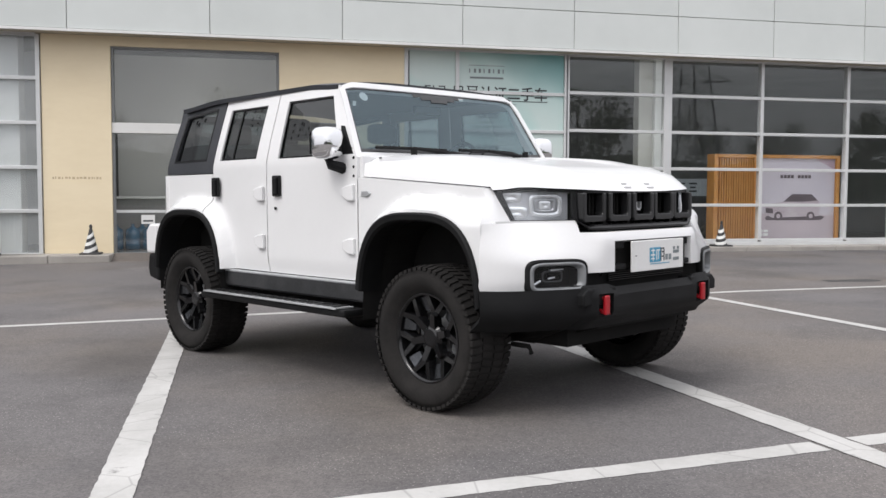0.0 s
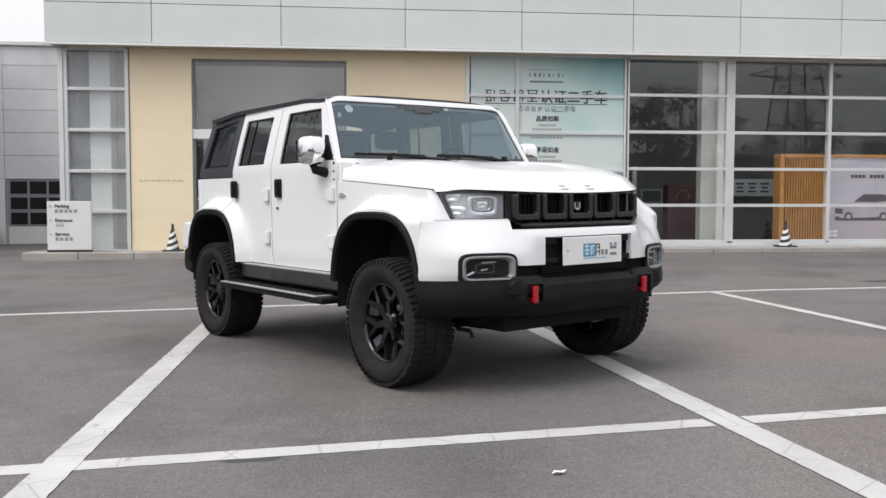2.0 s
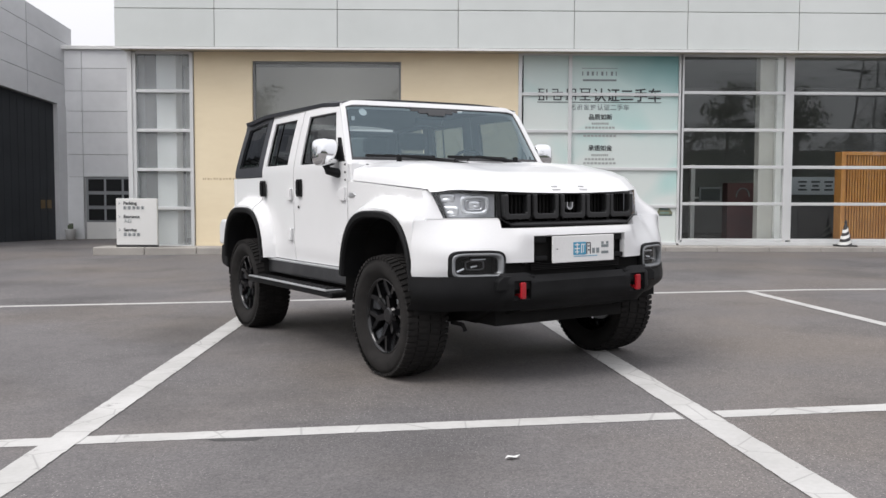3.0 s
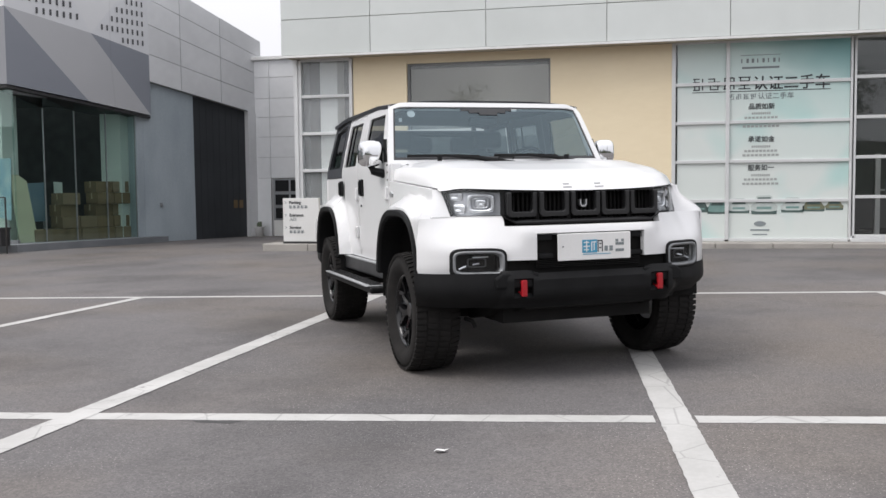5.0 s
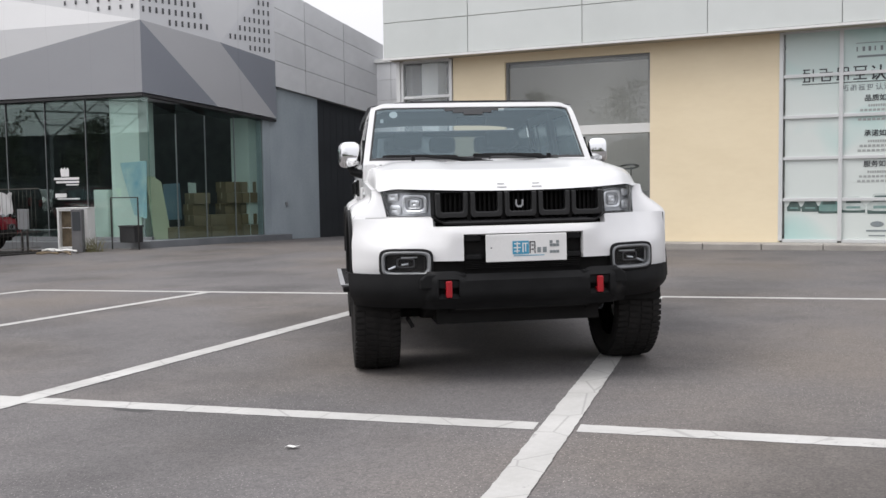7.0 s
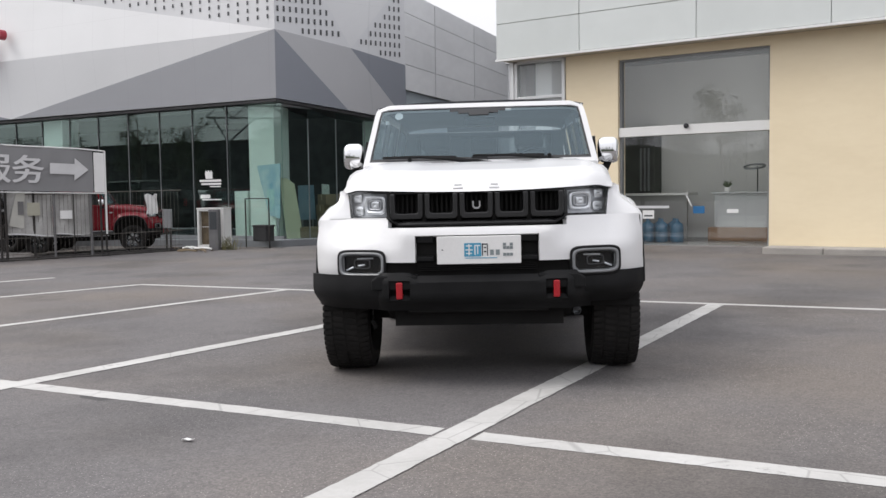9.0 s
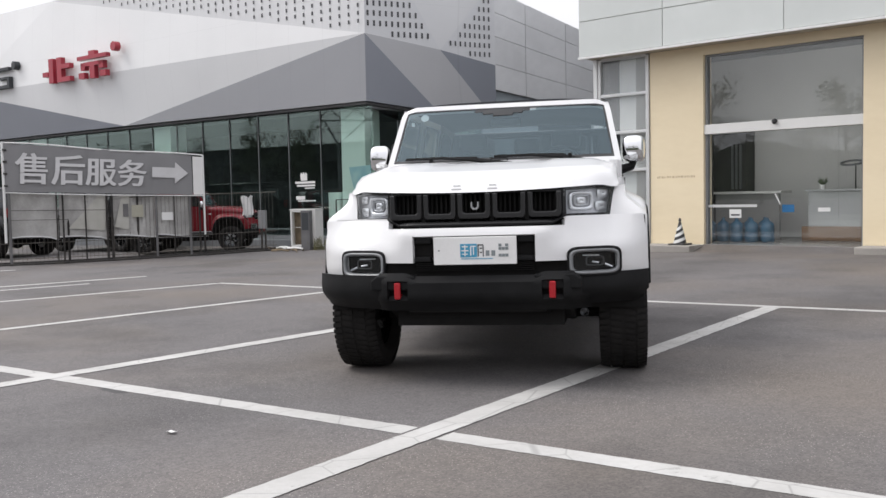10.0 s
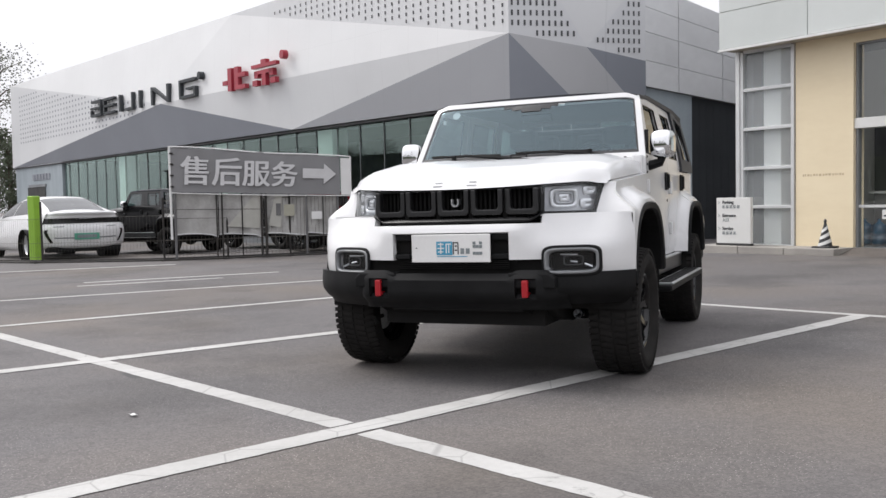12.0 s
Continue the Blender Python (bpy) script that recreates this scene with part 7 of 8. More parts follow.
def lot_pose(x, y, heading):
    """Stands on the lot, which leans a little; heading: degrees from +x to the nose."""
    up = Vector((-0.012, 0, 1)).normalized()
    a = radians(heading)
    ahead = Vector((math.cos(a), math.sin(a), 0))
    ahead = (ahead - up * ahead.dot(up)).normalized()
    left = up.cross(ahead)
    m = Matrix((ahead, left, up)).transposed().to_4x4()
    m.translation = (x, y, rise(x, y))
    return m


WHITE_CAR = paint("white_car_paint", (0.71, 0.712, 0.715))
suv("white off-road vehicle with black hardtop and black wheels parked on asphalt", WHITE_CAR, lot_pose(2.012, 9.017, -59.2), group="parked cars")


# ---- the yard by the neighbouring showroom ----
fence = thing("fence", "dark steel mesh fence along the parking yard", "fence", kind="structure")
FENCE_LINE = [Vector((-27.0, 7.0)), Vector((-17.89, 10.58)), Vector((-15.4, 12.85)), Vector((-13.2, 16.9)), Vector((-12.56, 18.59))]


def fence_panel(a, b, top):
    """A mesh panel between two posts: rails, close wires, and tubes and feet lying on the ground."""
    za, zb = rise(a.x, a.y), rise(b.x, b.y)
    side = Vector((b.y - a.y, a.x - b.x)).normalized() * 0.16
    at = lambda t, z, out=0.0: (a.x + (b.x - a.x) * t + side.x * out, a.y + (b.y - a.y) * t + side.y * out, za + (zb - za) * t + z)
    part("post", tube([at(0, -0.05), at(0, 1.55)], 0.028, 6), FENCE_M, fence)
    for z in (0.14, 0.5, top):
        part("rail", tube([at(0, z), at(1, z)], 0.004 if top < 1.3 else 0.008 if z < top else 0.011, 5), WIRE_M, fence)
    part("base_tube", tube([at(0, 0.06), at(1, 0.06)], 0.022, 6), FENCE_M, fence)
    part("base_tube", tube([at(-0.06, 0.03, 1.3), at(1.0, 0.03, 1.5)], 0.024, 6), FENCE_M, fence)
    bm = bmesh.new()
    n = int((b - a).length / 0.09)
    for i in range(1, n):
        tube([at(i / n, 0.06), at(i / n, top)], 0.0045 if top > 1.3 else 0.0022, 4, bm)
    tagged(part("mesh_wires", bm, WIRE_M, fence), kind="stuff")
    part("foot", tube([at(0, 0.025, -1.2), at(0, 0.025, 2.0)], 0.022, 6), FENCE_M, fence)


for p, q in zip(FENCE_LINE, FENCE_LINE[1:]):
    n = max(1, round((q - p).length / (2.6 if p.y < 12 else 1.5)))
    for i in range(n):
        fence_panel(p + (q - p) * (i / n), p + (q - p) * ((i + 1) / n), 1.48 if p.y > 12 else 1.12)

banner = thing("banner_sign", "grey banner on a frame pointing to after-sales service", "sign")
BA, BB = Vector((-15.15, 12.98)), Vector((-13.2, 16.9))
bdir = (BB - BA).normalized()
bout = Vector((bdir.y, -bdir.x))


def on_banner(t, h, out=0.0):
    """t along the banner, h from its lower edge (0) to its upper one (1); both edges fall towards the far end."""
    p = BA + (BB - BA) * t + bout * out
    lo, hi = 1.49 - 0.15 * t, 2.58 - 0.3 * t
    return Vector((p.x, p.y, lo + (hi - lo) * h))


def under_banner(t, z, out=0.0):
    p = BA + (BB - BA) * t + bout * out
    return Vector((p.x, p.y, z))


def ripple(t, h):
    return 0.1 + 0.012 * math.sin(23 * t + 3 * h) + 0.008 * math.sin(51 * t - 5 * h)


part("banner_sheet", shell(steps(0.006, 0.94, 48), steps(0, 1, 8), lambda t, h: on_banner(t, h, ripple(t, h))), BANNER, banner, smooth=True, thick=0.006)
part("banner_end", slab([on_banner(0.945, 0, 0.1), on_banner(0.998, 0, 0.1), on_banner(0.998, 0.97, 0.1), on_banner(0.945, 0.97, 0.1)], (-bout.x * 0.02, -bout.y * 0.02, 0)), WHITE, banner, "white end panel")
part("banner_pole", tube([under_banner(0, 0.33, 0.1), on_banner(0, 1.02, 0.1)], 0.03, 8), WHITE, banner, "white pole")
part("banner_pole", tube([under_banner(1, 0.38, 0.1), on_banner(1, 1.02, 0.1)], 0.022, 8), WHITE, banner, "white pole")
part("top_rail", tube([on_banner(t, 1.01 + 0.02 * math.sin(9 * t), 0.1) for t in steps(0, 1, 8)], 0.017, 6), WHITE, banner)
part("lower_rail", tube([on_banner(t, -0.02 - 0.02 * math.sin(3.1 * t), 0.1) for t in steps(0, 1, 8)], 0.013, 6), WHITE, banner)
for h in (0.12, 0.37, 0.62, 0.86):
    part("clip", tube([on_banner(0.002, h, 0.13), on_banner(0.02, h, 0.13)], 0.022, 6), FENCE_M, banner)
for t, r in ((0.02, 0.035), (0.245, 0.018), (0.275, 0.022), (0.385, 0.018), (0.493, 0.03), (0.517, 0.034), (0.745, 0.03), (0.84, 0.014), (0.925, 0.032), (0.975, 0.026)):
    p = under_banner(t, 0, 0.03)
    part("banner_pole", tube([(p.x, p.y, rise(p.x, p.y)), (p.x, p.y, 1.46)], r, 6), POLE_M if t in (0.02, 0.745, 0.925) else FENCE_M, banner)
turn = math.degrees(math.atan2(bdir.y, bdir.x))
LETTER = material("banner_letters", (0.6, 0.6, 0.605), (0.54, 0.54, 0.545), scale=4, rough=0.7)
for ch, t, size in (("售", 0.137, 0.74), ("后", 0.308, 0.735), ("服", 0.468, 0.68), ("务", 0.624, 0.66)):
    p = on_banner(t, 0.235, 0.135)
    for shift, out in ((-0.011, 0.0), (0.011, 0.002)):
        writing(ch, size, LETTER, banner, pose(p.x + bdir.x * shift + bout.x * out, p.y + bdir.y * shift + bout.y * out, p.z, 0, 2.6, turn), weight=0.007)
arrow = [(0.0, -0.12), (0.52, -0.12), (0.52, -0.255), (0.82, 0.0), (0.52, 0.255), (0.52, 0.12), (0.0, 0.12)]
p = on_banner(0.73, 0.53, 0.135)
part("arrow", prism(arrow, -0.004, 0.004), LETTER, banner, at=pose(p.x, p.y, p.z, 0, 2.6, turn))

# the sheeting below: clear film over grey mesh, gathered between the poles
screen_sheet = thing("shade_sheeting", "sagging grey sheeting hung along the fence below the banner", "sheeting")
for a, b, low, seed in ((0.012, 0.25, 0.42, 1), (0.255, 0.5, 0.4, 2), (0.52, 0.74, 0.39, 3), (0.75, 0.93, 0.38, 4)):
    ph = seed * 1.7

    def hang(u, w):
        z0 = low + 0.035 * math.sin(u * 3.14 + 0.4 * seed) + 0.05 * max(0.0, u - 0.85) * (-6 if seed < 3 else 0)
        fold = 0.022 * math.sin(5 * u + 2.5 * w + ph) + 0.014 * math.sin(14 * u - 6 * w + ph) + 0.01 * math.sin(27 * u + 3 * w)
        return under_banner(a + (b - a) * u, z0 + (1.47 - 0.14 * (a + (b - a) * u) - z0) * w, -0.06 + fold)

    part("sheet", shell(steps(0, 1, 26), steps(0, 1, 14), hang), MESH_CLOTH, screen_sheet, smooth=True, thick=0.004)
    part("hem", tube([hang(u, 0.0) + Vector((bout.x, bout.y, 0)) * 0.012 for u in steps(0, 1, 12)], 0.018, 5), LETTER, screen_sheet)
for a, b, lean_x in ((0.30, 0.48, 0.07), (0.53, 0.6, 0.05)):
    part("film", slab([under_banner(a, 0.62, -0.01), under_banner(b, 0.55, -0.01), under_banner(b + lean_x * 0.2, 1.36, -0.01), under_banner(b - 0.03, 1.36, -0.01)], (bout.x * 0.004, bout.y * 0.004, 0)), material("yellowed_film", (0.46, 0.455, 0.42), (0.38, 0.375, 0.34), scale=3, rough=0.35), screen_sheet, "yellowed plastic film")
part("crossbar", tube([under_banner(0.01, 1.06, -0.005), under_banner(0.5, 1.03, -0.005)], 0.006, 5), FENCE_M, screen_sheet)
part("crossbar", tube([under_banner(0.01, 0.84, -0.005), under_banner(0.3, 0.83, -0.005)], 0.005, 5), FENCE_M, screen_sheet)
for t, w, z, h, mat, note in ((0.803, 0.03, 0.75, 0.19, WHITE, "white paper notice"), (0.588, 0.014, 0.86, 0.3, POLE_M, "dark patch"), (0.648, 0.03, 0.84, 0.29, CARDBOARD_PALE, "faded card notice")):
    part("notice", slab([under_banner(t - w, z, 0.005), under_banner(t + w, z, 0.005), under_banner(t + w, z + h, 0.005), under_banner(t - w, z + h, 0.005)], (bout.x * 0.008, bout.y * 0.008, 0)), mat, screen_sheet, note)

# outdoor air-conditioning unit, white with a grey post in front
ac = thing("air_conditioner", "white outdoor air-conditioning unit with a brown dusty coil", "air conditioner", at=pose(-11.95, 19.05, rise(-11.95, 19.05), 0, 0, 20))
part("case", boxes((-0.36, 0.36, 0.0, 0.24, 0.06, 1.0), (-0.36, -0.31, -0.16, 0.0, 0.06, 1.0), (0.0, 0.36, -0.16, 0.0, 0.06, 1.0), (-0.31, 0.0, -0.16, 0.0, 0.94, 1.0), (-0.31, 0.0, -0.16, 0.0, 0.06, 0.12)), PLASTER, ac, bevel=0.012)
part("coil", boxes((-0.31, 0.0, -0.03, 0.002, 0.12, 0.94)), COIL_M, ac, "brown dusty coil")
for z in (0.55,):
    part("coil_bar", boxes((-0.31, 0.0, -0.1, -0.085, z, z + 0.015)), PLASTER, ac)
part("valve_cover", boxes((0.3, 0.372, -0.1, 0.06, 0.25, 0.5)), PLASTER, ac, bevel=0.01)
part("lid", boxes((-0.375, 0.375, -0.175, 0.25, 0.995, 1.02)), PLASTER, ac, bevel=0.008)
for x in (-0.28, 0.28):
    part("foot", boxes((x - 0.05, x + 0.05, -0.18, 0.22, 0, 0.06)), BLACK, ac)
bollard = thing("meter_post", "dark grey upright meter post beside the unit", "post", at=pose(-11.63, 18.8, rise(-11.63, 18.8), 0, 0, 25))
part("post_body", boxes((-0.12, 0.12, -0.09, 0.09, 0, 0.98)), POLE_M, bollard, bevel=0.012)
part("post_window", boxes((-0.09, 0.09, -0.096, -0.091, 0.5, 0.93)), INK, bollard)
rack = thing("pipe_rack", "thin dark steel pipe barrier by the plinth", "barrier")
for a, b in (((-11.3, 19.5), (-11.3, 19.5)), ((-10.55, 19.55), (-10.55, 19.55))):
    part("upright", tube([(a[0], a[1], -0.05), (a[0], a[1], 1.15)], 0.018, 6), FENCE_M, rack)
part("rail", tube([(-11.3, 19.5, 1.15), (-10.55, 19.55, 1.15)], 0.015, 6), FENCE_M, rack)
crate = thing("crate", "dark plastic crate beside the glazing", "crate", at=pose(-10.95, 19.75, 0.1))
part("crate_body", boxes((-0.22, 0.22, -0.15, 0.15, 0, 0.4)), BLACK, crate, bevel=0.015)
part("crate_rim", boxes((-0.24, 0.24, -0.17, 0.17, 0.36, 0.4)), BLACK, crate, bevel=0.01)
jug = thing("white_canister", "white plastic canister on the plinth", "canister", at=pose(-11.25, 19.95, 0.1))
part("canister_body", boxes((-0.12, 0.12, -0.1, 0.1, 0, 0.3)), PLASTER, jug, bevel=0.03)
part("canister_cap", lathe([(0, 0.34), (0.035, 0.34), (0.035, 0.29), (0, 0.29)], 12), RED, jug)
charger = thing("charging_post", "lime green vehicle charging post behind the fence", "charging post", at=pose(-18.5, 10.56, rise(-18.5, 10.56), 0, 0, -62))
part("post_body", boxes((-0.11, 0.11, -0.12, 0.12, 0, 1.72)), GREEN, charger, bevel=0.03)
part("post_foot", boxes((-0.17, 0.17, -0.18, 0.18, 0, 0.06)), KERB, charger)
part("post_panel", boxes((-0.07, 0.07, -0.126, -0.121, 1.1, 1.5)), GREEN, charger)


# clutter at the end of the fence
panel = thing("grey_board", "grey sheet board standing against the fence end", "board")
part("board_sheet", boxes((-12.98, -12.66, 18.34, 18.38, 0.46, 0.92)), STEEL, panel, bevel=0.006)
for lx in (-12.9, -12.74):
    part("board_leg", boxes((lx, lx + 0.04, 18.35, 18.38, -0.15, 0.46)), FENCE_M, panel)
rag = thing("white_rag", "crumpled white plastic sheet hung on the fence", "sheet")
part("rag_sheet", shell(steps(0, 1, 6), steps(0, 1, 8), lambda u, w: (-12.99 + (0.2 - 0.05 * (1 - w)) * u, 17.87 + 0.2 * u + 0.03 * math.sin(7 * u + 5 * w), 0.8 + 0.48 * w + 0.03 * math.sin(9 * u))), WHITE, rag, thick=0.006, smooth=True)
scrap = thing("scrap_wood", "small heap of broken brown sticks and white offcuts", "debris", at=pose(-11.9, 18.2, rise(-11.9, 18.2)))
rnd_s = random.Random(3)
for i in range(11):
    a, x, y, l = rnd_s.uniform(0, 3.14), rnd_s.uniform(-0.75, 0.7), rnd_s.uniform(-0.2, 0.25), rnd_s.uniform(0.12, 0.34)
    z = 0.02 + 0.03 * (i % 3)
    part("stick", tube([(x - l * math.cos(a), y - l * 0.5 * math.sin(a), z), (x, y, z + 0.03), (x + l * math.cos(a), y + l * 0.5 * math.sin(a), z + 0.01 * (i % 4))], rnd_s.uniform(0.012, 0.026), 5), (CARDBOARD, BARK, PLASTER)[i % 3], scrap)


weeds = thing("dry_weeds", "tuft of dry weeds and twigs beside the unit", "weeds", at=pose(-11.35, 18.95, rise(-11.35, 18.95)))
tuft = bmesh.new()
rnd_w = random.Random(17)
for i in range(70):
    x, y, a, h = rnd_w.gauss(0, 0.16), rnd_w.gauss(0, 0.1), rnd_w.uniform(0, 6.28), rnd_w.uniform(0.1, 0.36)
    dx, dy = math.cos(a) * h * 0.5, math.sin(a) * h * 0.5
    tube([(x, y, 0), (x + dx * 0.4, y + dy * 0.4, h * 0.7), (x + dx, y + dy, h)], [0.006, 0.005, 0.002], 3, tuft)
tagged(part("stems", tuft, material("dry_stems", (0.2, 0.17, 0.09), (0.12, 0.13, 0.06), scale=9, rough=0.9), weeds), kind="stuff")


# the parked cars behind the fence
def plain_wheel(parent, x, s, y=0.8, r=0.33):
    w = thing("wheel", "", "")
    for key in ("label", "category"):
        if key in w:
            del w[key]
    w.parent = parent
    w.matrix_basis = pose(x, s * y, r, 0, 0, 0 if s < 0 else 180)
    part("tyre", lathe([(r * 0.66, -0.1), (r * 0.9, -0.11), (r, -0.08), (r, 0.08), (r * 0.9, 0.11), (r * 0.66, 0.1)], 32, "y"), TYRE, w, smooth=True)
    part("rim", lathe([(0, -0.07), (0.06, -0.08), (r * 0.6, -0.06), (r * 0.68, -0.1)], 20, "y"), SILVER, w)


def glide(points, q):
    """A smooth curve through points at q = 0, 1, 2, ..."""
    k = min(int(q), len(points) - 2)
    f = q - k
    p0, p1, p2, p3 = points[max(k - 1, 0)], points[k], points[k + 1], points[min(k + 2, len(points) - 1)]
    return [0.5 * (2 * b + (c - a) * f + (2 * a - 5 * b + 4 * c - d) * f * f + (3 * b - a - 3 * c + d) * f ** 3) for a, b, c, d in zip(p0, p1, p2, p3)]


def sedan(at, body_paint):
    """A smooth fastback saloon; the nose lies along +x, the origin under the middle."""
    v = thing("saloon_car", "white fastback saloon car parked behind the fence", "car", group="parked cars", at=at)
    # along the car: x, half width low down, sill, waist and its half width, roof and its half width
    st = [(2.36, 0.6, 0.3, 0.6, 0.5, 0.66, 0.36), (2.2, 0.82, 0.22, 0.7, 0.74, 0.78, 0.55), (1.6, 0.93, 0.19, 0.84, 0.86, 0.93, 0.66), (1.0, 0.95, 0.19, 0.9, 0.88, 1.03, 0.7), (0.35, 0.95, 0.19, 0.93, 0.88, 1.33, 0.6), (-0.4, 0.95, 0.19, 0.95, 0.88, 1.44, 0.57), (-1.1, 0.95, 0.2, 0.97, 0.88, 1.4, 0.55), (-1.7, 0.96, 0.22, 1.0, 0.87, 1.22, 0.57), (-2.1, 0.95, 0.25, 1.01, 0.83, 1.08, 0.62), (-2.26, 0.92, 0.3, 0.98, 0.8, 1.045, 0.62)]

    def section(i):
        x, hw, sill, waist, sw, roof, rw = glide(st, i)
        mid = sill + (waist - sill) * 0.5
        return x, [(hw * 0.9, sill), (hw * 0.985, sill + 0.1), (hw, mid), (sw, waist), ((sw + rw) / 2 + 0.03, (waist + roof) / 2), (rw, roof - 0.045), (rw * 0.55, roof - 0.008), (0.0, roof)]

    def skin(i, j, s, off=0.0):
        x, prof = section(i)
        y, z = glide(prof, j)
        return (x, s * (max(y, 0.0) + off), z + off * 0.5)

    def inside_arch(i, j):
        x, y, z = skin(i, j, 1)
        return min((x - 1.45) ** 2 + (z - 0.33) ** 2, (x + 1.42) ** 2 + (z - 0.33) ** 2) < 0.36 ** 2

    for s in (-1, 1):
        part("body_side", shell(steps(0, 9, 72), steps(0, 7, 35), lambda i, j: skin(i, j, s), lambda i, j: not inside_arch(i, j)), body_paint, v, smooth=True)
        part("front_window", shell(steps(3.55, 4.75, 10), steps(3.2, 4.75, 6), lambda i, j: skin(i, j, s, 0.006)), GLOSS_BLACK, v, smooth=True)
        part("rear_window", shell(steps(4.85, 6.6, 12), steps(3.2, 4.75, 6), lambda i, j: skin(i, min(j, 4.75 - 0.75 * max(0, i - 5.6)), s, 0.006)), GLOSS_BLACK, v, smooth=True)
        for x in (1.45, -1.42):
            plain_wheel(v, x, s, 0.85, 0.34)
            part("arch_liner", lathe([(0.36, -0.24), (0.36, 0.1), (0.0, 0.1)], 28, "y"), TRIM, v, at=pose(x, s * 0.8, 0.33, 0, 0, 0 if s < 0 else 180))
        part("door_mirror", boxes((0.62, 0.82, s * 0.98 - 0.09, s * 0.98 + 0.09, 0.96, 1.1)), body_paint, v, bevel=0.04)
    for nm, i0, i1 in (("rear_screen", 6.1, 7.75), ("windscreen", 3.05, 3.95)):
        part(nm, shell(steps(i0, i1, 12), steps(-2, 2, 16), lambda i, j: skin(i, 7 - abs(j), -1 if j < 0 else 1, 0.006 if j else 0.0)), SMOKED, v, smooth=True)
    # the tail: height, how far it stands out, half width
    tail = [(1.05, -0.06, 0.62), (1.052, 0.1, 0.7), (1.02, 0.13, 0.74), (0.97, 0.08, 0.8), (0.88, 0.06, 0.87), (0.8, 0.07, 0.91), (0.72, 0.12, 0.935), (0.62, 0.14, 0.945), (0.5, 0.13, 0.945), (0.4, 0.12, 0.93), (0.3, 0.09, 0.9), (0.25, 0.03, 0.86)]

    def rear(c, q, off=0.0):
        z, out, hw = glide(tail, q)
        return (-2.26 - out - off - 0.1 * (1 - c * c) + 0.16 * abs(c) ** 6, c * (hw + off * 0.4), z)

    part("tail_panel", shell(steps(-1, 1, 32), steps(0, 11, 33), rear), body_paint, v, smooth=True)
    part("tail_lamp", shell(steps(-1, 1, 32), [11 * k / 33 for k in range(11, 16)], lambda c, q: rear(c, q, 0.012)), GLOSS_BLACK, v, "dark full-width lamp bar", smooth=True)
    part("bumper_crease", shell(steps(-0.72, 0.72, 20), steps(8.1, 8.35, 2), lambda c, q: rear(c, q - 0.2 * c * c, 0.004)), STEEL, v)
    for s in (-1, 1):
        part("corner_slot", shell([s * k for k in (0.86, 0.89, 0.92)], steps(6.6, 9.2, 8), lambda c, q: rear(c - s * 0.05 * abs(q - 7), q, 0.006)), GLOSS_BLACK, v)
        part("reflector", shell(steps(s * 0.5, s * 0.74, 4), steps(5.75, 5.95, 2), lambda c, q: rear(c, q, 0.005)), STEEL, v)
    part("tail_badge", boxes((-2.455, -2.43, -0.14, 0.14, 0.9, 0.93)), SILVER, v)
    part("number_plate", boxes((-2.515, -2.49, -0.27, 0.27, 0.44, 0.58)), GREEN_PLATE, v, "green number plate")
    part("plate_bar", boxes((-2.519, -2.516, -0.21, 0.21, 0.475, 0.545)), INK_SOFT, v)
    part("rear_skirt", boxes((-2.38, -2.1, -0.8, 0.8, 0.17, 0.29)), TRIM, v, bevel=0.02)
    return v


GREEN_PLATE = material("green_plate", (0.1, 0.35, 0.25), rough=0.4)
SMOKED = material("smoked_screen", (0.07, 0.075, 0.078), rough=0.12, spec=0.6)
sedan(lot_pose(-22.05, 11.72, 185) @ Matrix.Scale(1.23, 4), WHITE_CAR)
suv("black off-road vehicle parked behind the banner and fence", paint("black_car_paint", (0.006, 0.006, 0.0065)), lot_pose(-22.0, 14.2, -160), group="parked cars", tread=False, placard=False)
suv("dark grey off-road vehicle parked behind the hanging sheeting", paint("dark_grey_car_paint", (0.012, 0.0125, 0.013)), lot_pose(-20.3, 17.6, -172), group="parked cars", tread=False, placard=False)
suv("red off-road vehicle parked in front of the glazing", paint("red_car_paint", (0.15, 0.005, 0.011)), lot_pose(-14.03, 18.42, 44) @ Matrix.Scale(0.82, 4), group="parked cars", tread=False, placard=False)

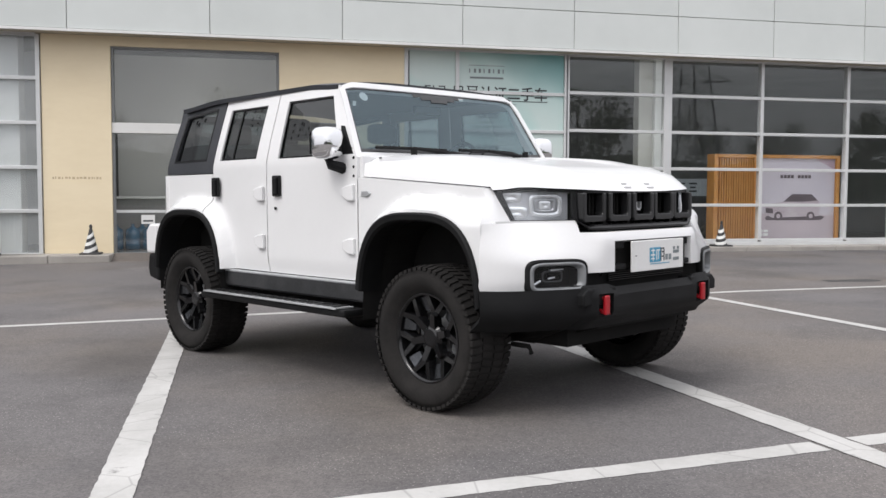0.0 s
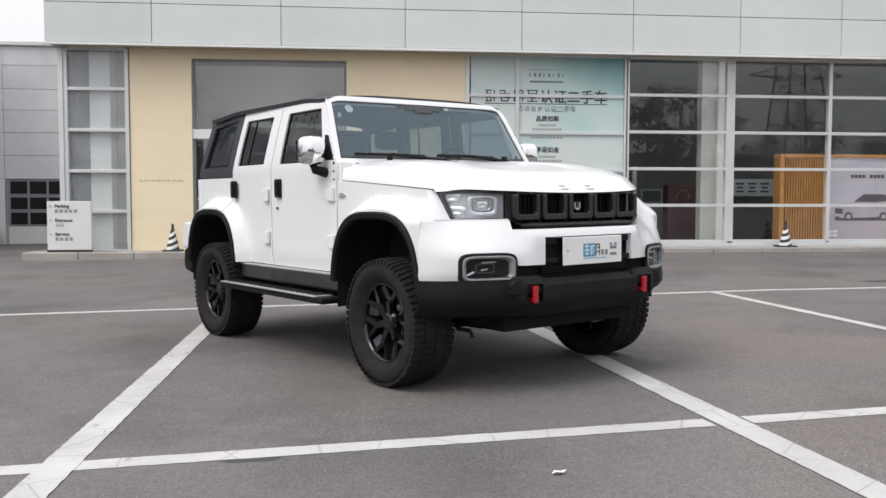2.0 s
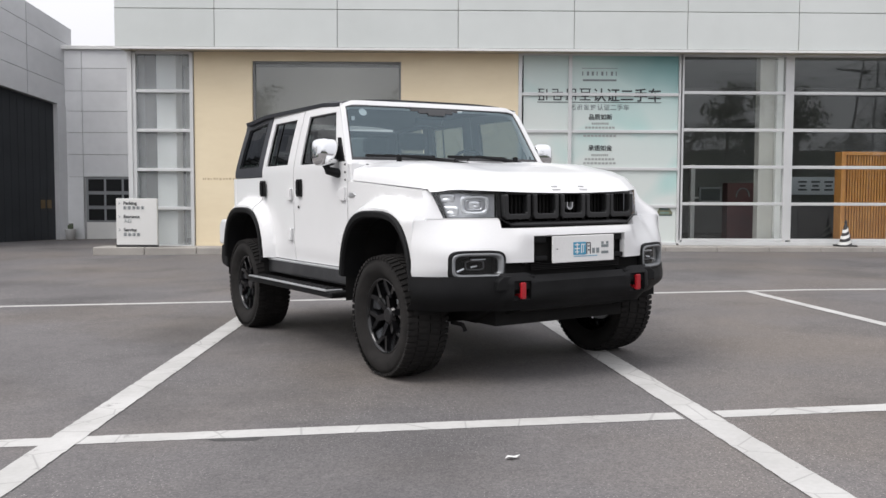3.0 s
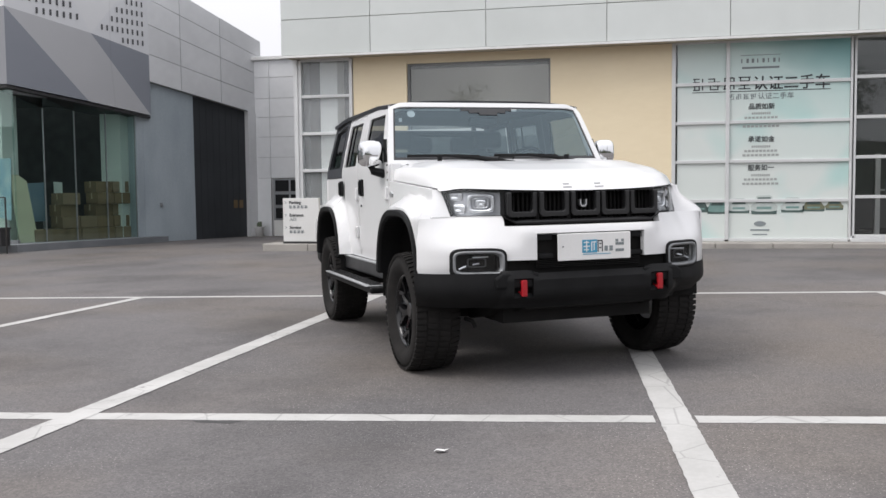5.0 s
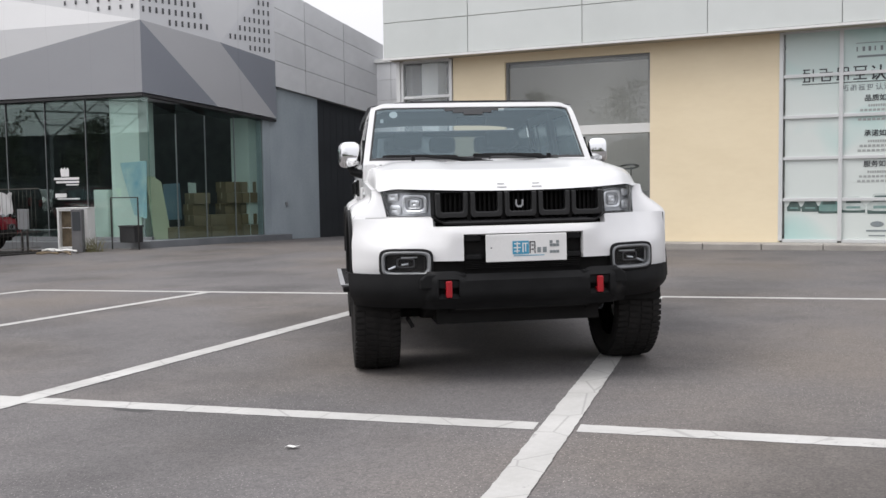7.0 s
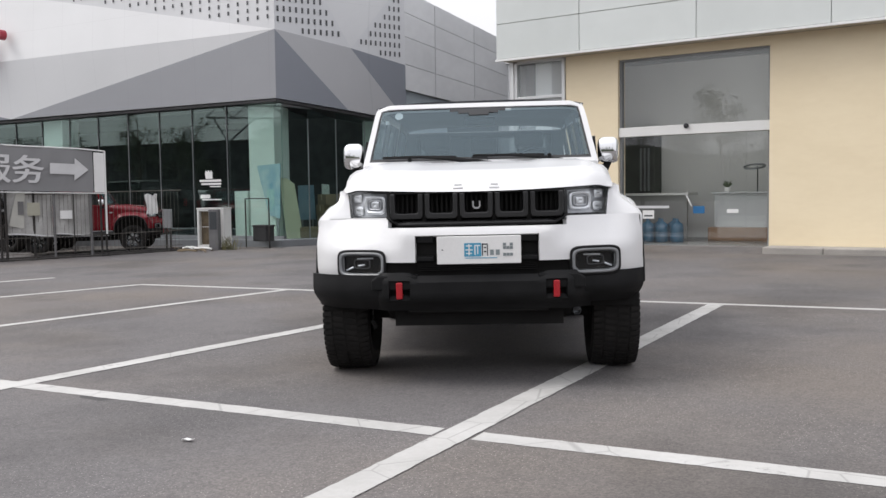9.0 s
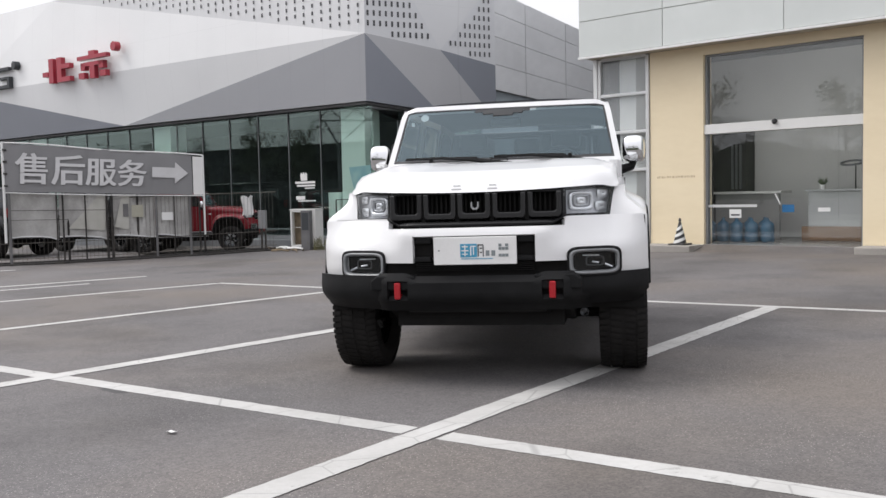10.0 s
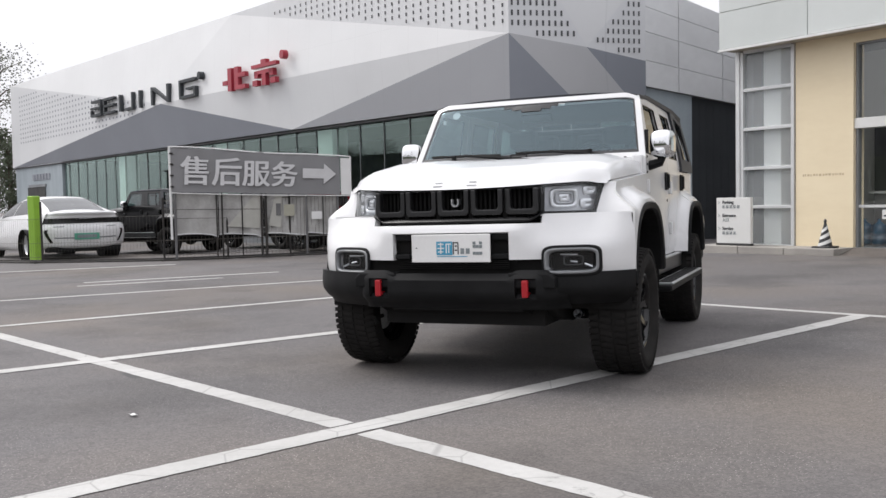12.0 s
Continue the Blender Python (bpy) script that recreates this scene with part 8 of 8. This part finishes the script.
# ---- trees beyond the yard and across the road, and a lattice pylon ----
def tree(x, y, height, spread, seed, bare=0.0):
    rnd = random.Random(seed)
    z0 = rise(x, y)
    t = thing("tree", "thin leafy street tree with an uneven crown" if not bare else "sparse thin tree beside the building", "tree", group="trees", at=pose(x, y, z0))
    bm = bmesh.new()
    tips = []
    lean_ = Vector((rnd.uniform(-0.3, 0.3), rnd.uniform(-0.3, 0.3), 0))
    trunk = [Vector((0, 0, -0.1)), lean_ * 0.4 + Vector((0, 0, height * 0.3)), lean_ + Vector((0, 0, height * 0.62)), lean_ * 1.4 + Vector((0, 0, height * 0.92))]
    tube(trunk, [height * 0.022, height * 0.017, height * 0.01, height * 0.003], 7, bm)
    for i in range(16):
        h = rnd.uniform(0.26, 0.88)
        a = rnd.uniform(0, 6.283)
        base = Vector((lean_.x * h * 1.5, lean_.y * h * 1.5, height * h))
        out = spread * (1.1 - h * 0.62) * rnd.uniform(0.55, 1.0)
        tip = base + Vector((math.cos(a) * out, math.sin(a) * out, height * rnd.uniform(0.06, 0.18)))
        mid = (base + tip) / 2 + Vector((0, 0, height * 0.03))
        tube([base, mid, tip], [height * 0.007, height * 0.004, height * 0.0015], 5, bm)
        tips += [mid, tip, (mid + tip) / 2]
    part("trunk", bm, BARK, t, smooth=True)
    crown = bmesh.new()
    n = int(1500 * (1 - bare)) if not bare else 2800
    for i in range(n):
        c = rnd.choice(tips) + Vector((rnd.gauss(0, 1), rnd.gauss(0, 1), rnd.gauss(0, 0.8))) * spread * 0.17
        s = height * rnd.uniform(0.008, 0.02) * (0.4 if bare else 1.0)
        d1 = Vector((rnd.gauss(0, 1), rnd.gauss(0, 1), rnd.gauss(0, 1))).normalized()
        d2 = d1.orthogonal().normalized()
        crown.faces.new([crown.verts.new(c + k) for k in (d1 * s, d2 * s * 0.7, -d1 * s, -d2 * s * 0.7)])
    tagged(part("crown", crown, LEAF_PALE if bare else LEAF, t), kind="stuff")
    return t


tree(-57.5, 14.5, 12.0, 3.6, 5, bare=0.62)
tree(-62.0, 17.0, 13.0, 4.0, 6, bare=0.55)
tree(-54.6, 16.9, 5.6, 1.7, 21)
tree(-56.5, 17.6, 6.4, 2.0, 22)
tree(-55.0, 16.2, 3.9, 1.5, 23)
rnd_t = random.Random(11)
for i in range(22):
    tree(-38 + 5.4 * i + rnd_t.uniform(-1.5, 1.5), -58 + rnd_t.uniform(-6, 6), rnd_t.uniform(8.0, 13.0), rnd_t.uniform(3.6, 5.2), 40 + i)
for i in range(7):
    tree(-58 - 9 * i + rnd_t.uniform(-2, 2), -55 + rnd_t.uniform(-5, 5), rnd_t.uniform(9.0, 14.0), rnd_t.uniform(3.2, 4.6), 80 + i)
tagged(part("backdrop_hedge", shell(steps(-120, 160, 90), [0, 1], lambda x, q: (x, -72, q * (6.2 + 1.6 * noise.noise(Vector((x * 0.09, 3, 0))) + 0.8 * noise.noise(Vector((x * 0.5, 7, 0)))))), LEAF, thick=0.5), "dark belt of distant trees across the road", "trees", kind="structure")

tree(-41.0, -12.6, 6.8, 1.7, 31)

# a steel canopy frame on braced posts, seen in the glazing opposite it
canopy_frame = thing("canopy_frame", "grey steel lattice canopy frame on braced posts", "canopy frame")
CA, CB = Vector((-40.6, -13.3, 0)), Vector((-34.8, -18.4, 0))
beam = lambda t, z: CA + (CB - CA) * t + Vector((0, 0, z))
for z, r in ((7.0, 0.07), (7.9, 0.07)):
    part("chord", tube([beam(0, z), beam(1, z)], r, 6), STEEL, canopy_frame)
for i in range(8):
    part("lattice_bar", tube([beam(i / 8, 7.0 + 0.9 * (i % 2)), beam((i + 1) / 8, 7.9 - 0.9 * (i % 2))], 0.05, 5), STEEL, canopy_frame)
for t in (0.2, 0.72):
    part("post", tube([beam(t, 0), beam(t, 5.3)], 0.12, 8), STEEL, canopy_frame)
    part("brace", tube([beam(t, 5.2), beam(t - 0.13, 7.0)], 0.07, 6), STEEL, canopy_frame)
    part("brace", tube([beam(t, 5.2), beam(t + 0.26, 7.0)], 0.08, 6), STEEL, canopy_frame)
    part("tie", tube([beam(t - 0.06, 6.1), beam(t + 0.13, 6.1)], 0.05, 5), STEEL, canopy_frame)

opposite = thing("opposite_building", "long dark flat-roofed building across the road", "building")
part("building_wall", boxes((-190, -52, -80, -71, 0, 9.3)), GATE_D, opposite)
part("building_roof", boxes((-190.5, -51.5, -80.5, -70.6, 9.3, 9.7)), DARK, opposite)
for i in range(14):
    part("building_window", boxes((-184 + 9.5 * i, -178 + 9.5 * i, -71.02, -70.95, 4.2, 7.0)), RIM_BLACK, opposite)

pylon = thing("pylon", "grey steel lattice power pylon across the road", "pylon", at=pose(48.5, -54.5, 0))
PH = 27.0
half = lambda z: 2.6 * (1 - z / PH) + 0.45
for sx, sy in ((-1, -1), (1, -1), (1, 1), (-1, 1)):
    part("leg", tube([(sx * half(z), sy * half(z), z) for z in (0, 9, 18, PH)], [0.13, 0.12, 0.1, 0.08], 5), STEEL, pylon)
lattice = bmesh.new()
levels = [0, 3.2, 6.2, 9.0, 11.5, 13.8, 16.0, 18.0, 20.0, 22.0, 24.0, 26.0]
corners = ((-1, -1), (1, -1), (1, 1), (-1, 1))
for z0, z1 in zip(levels, levels[1:]):
    for k in range(4):
        (ax, ay), (bx, by) = corners[k], corners[(k + 1) % 4]
        tube([(ax * half(z0), ay * half(z0), z0), (bx * half(z1), by * half(z1), z1)], 0.055, 4, lattice)
        tube([(bx * half(z0), by * half(z0), z0), (ax * half(z1), ay * half(z1), z1)], 0.055, 4, lattice)
        tube([(ax * half(z1), ay * half(z1), z1), (bx * half(z1), by * half(z1), z1)], 0.05, 4, lattice)
part("lattice", lattice, STEEL, pylon)
for z, reach in ((13.8, 5.2), (18.0, 4.6), (22.0, 4.0)):
    arm = bmesh.new()
    for s in (-1, 1):
        for y in (-0.6, 0.6):
            tube([(s * half(z), y, z), (s * reach, 0, z + 0.25)], 0.07, 4, arm)
        tube([(s * half(z), 0, z + 1.3), (s * reach, 0, z + 0.25)], 0.07, 4, arm)
        tube([(s * reach * 0.6, 0, z + 0.75), (s * reach * 0.6, 0, z + 0.1)], 0.05, 4, arm)
    part("cross_arm", arm, STEEL, pylon)
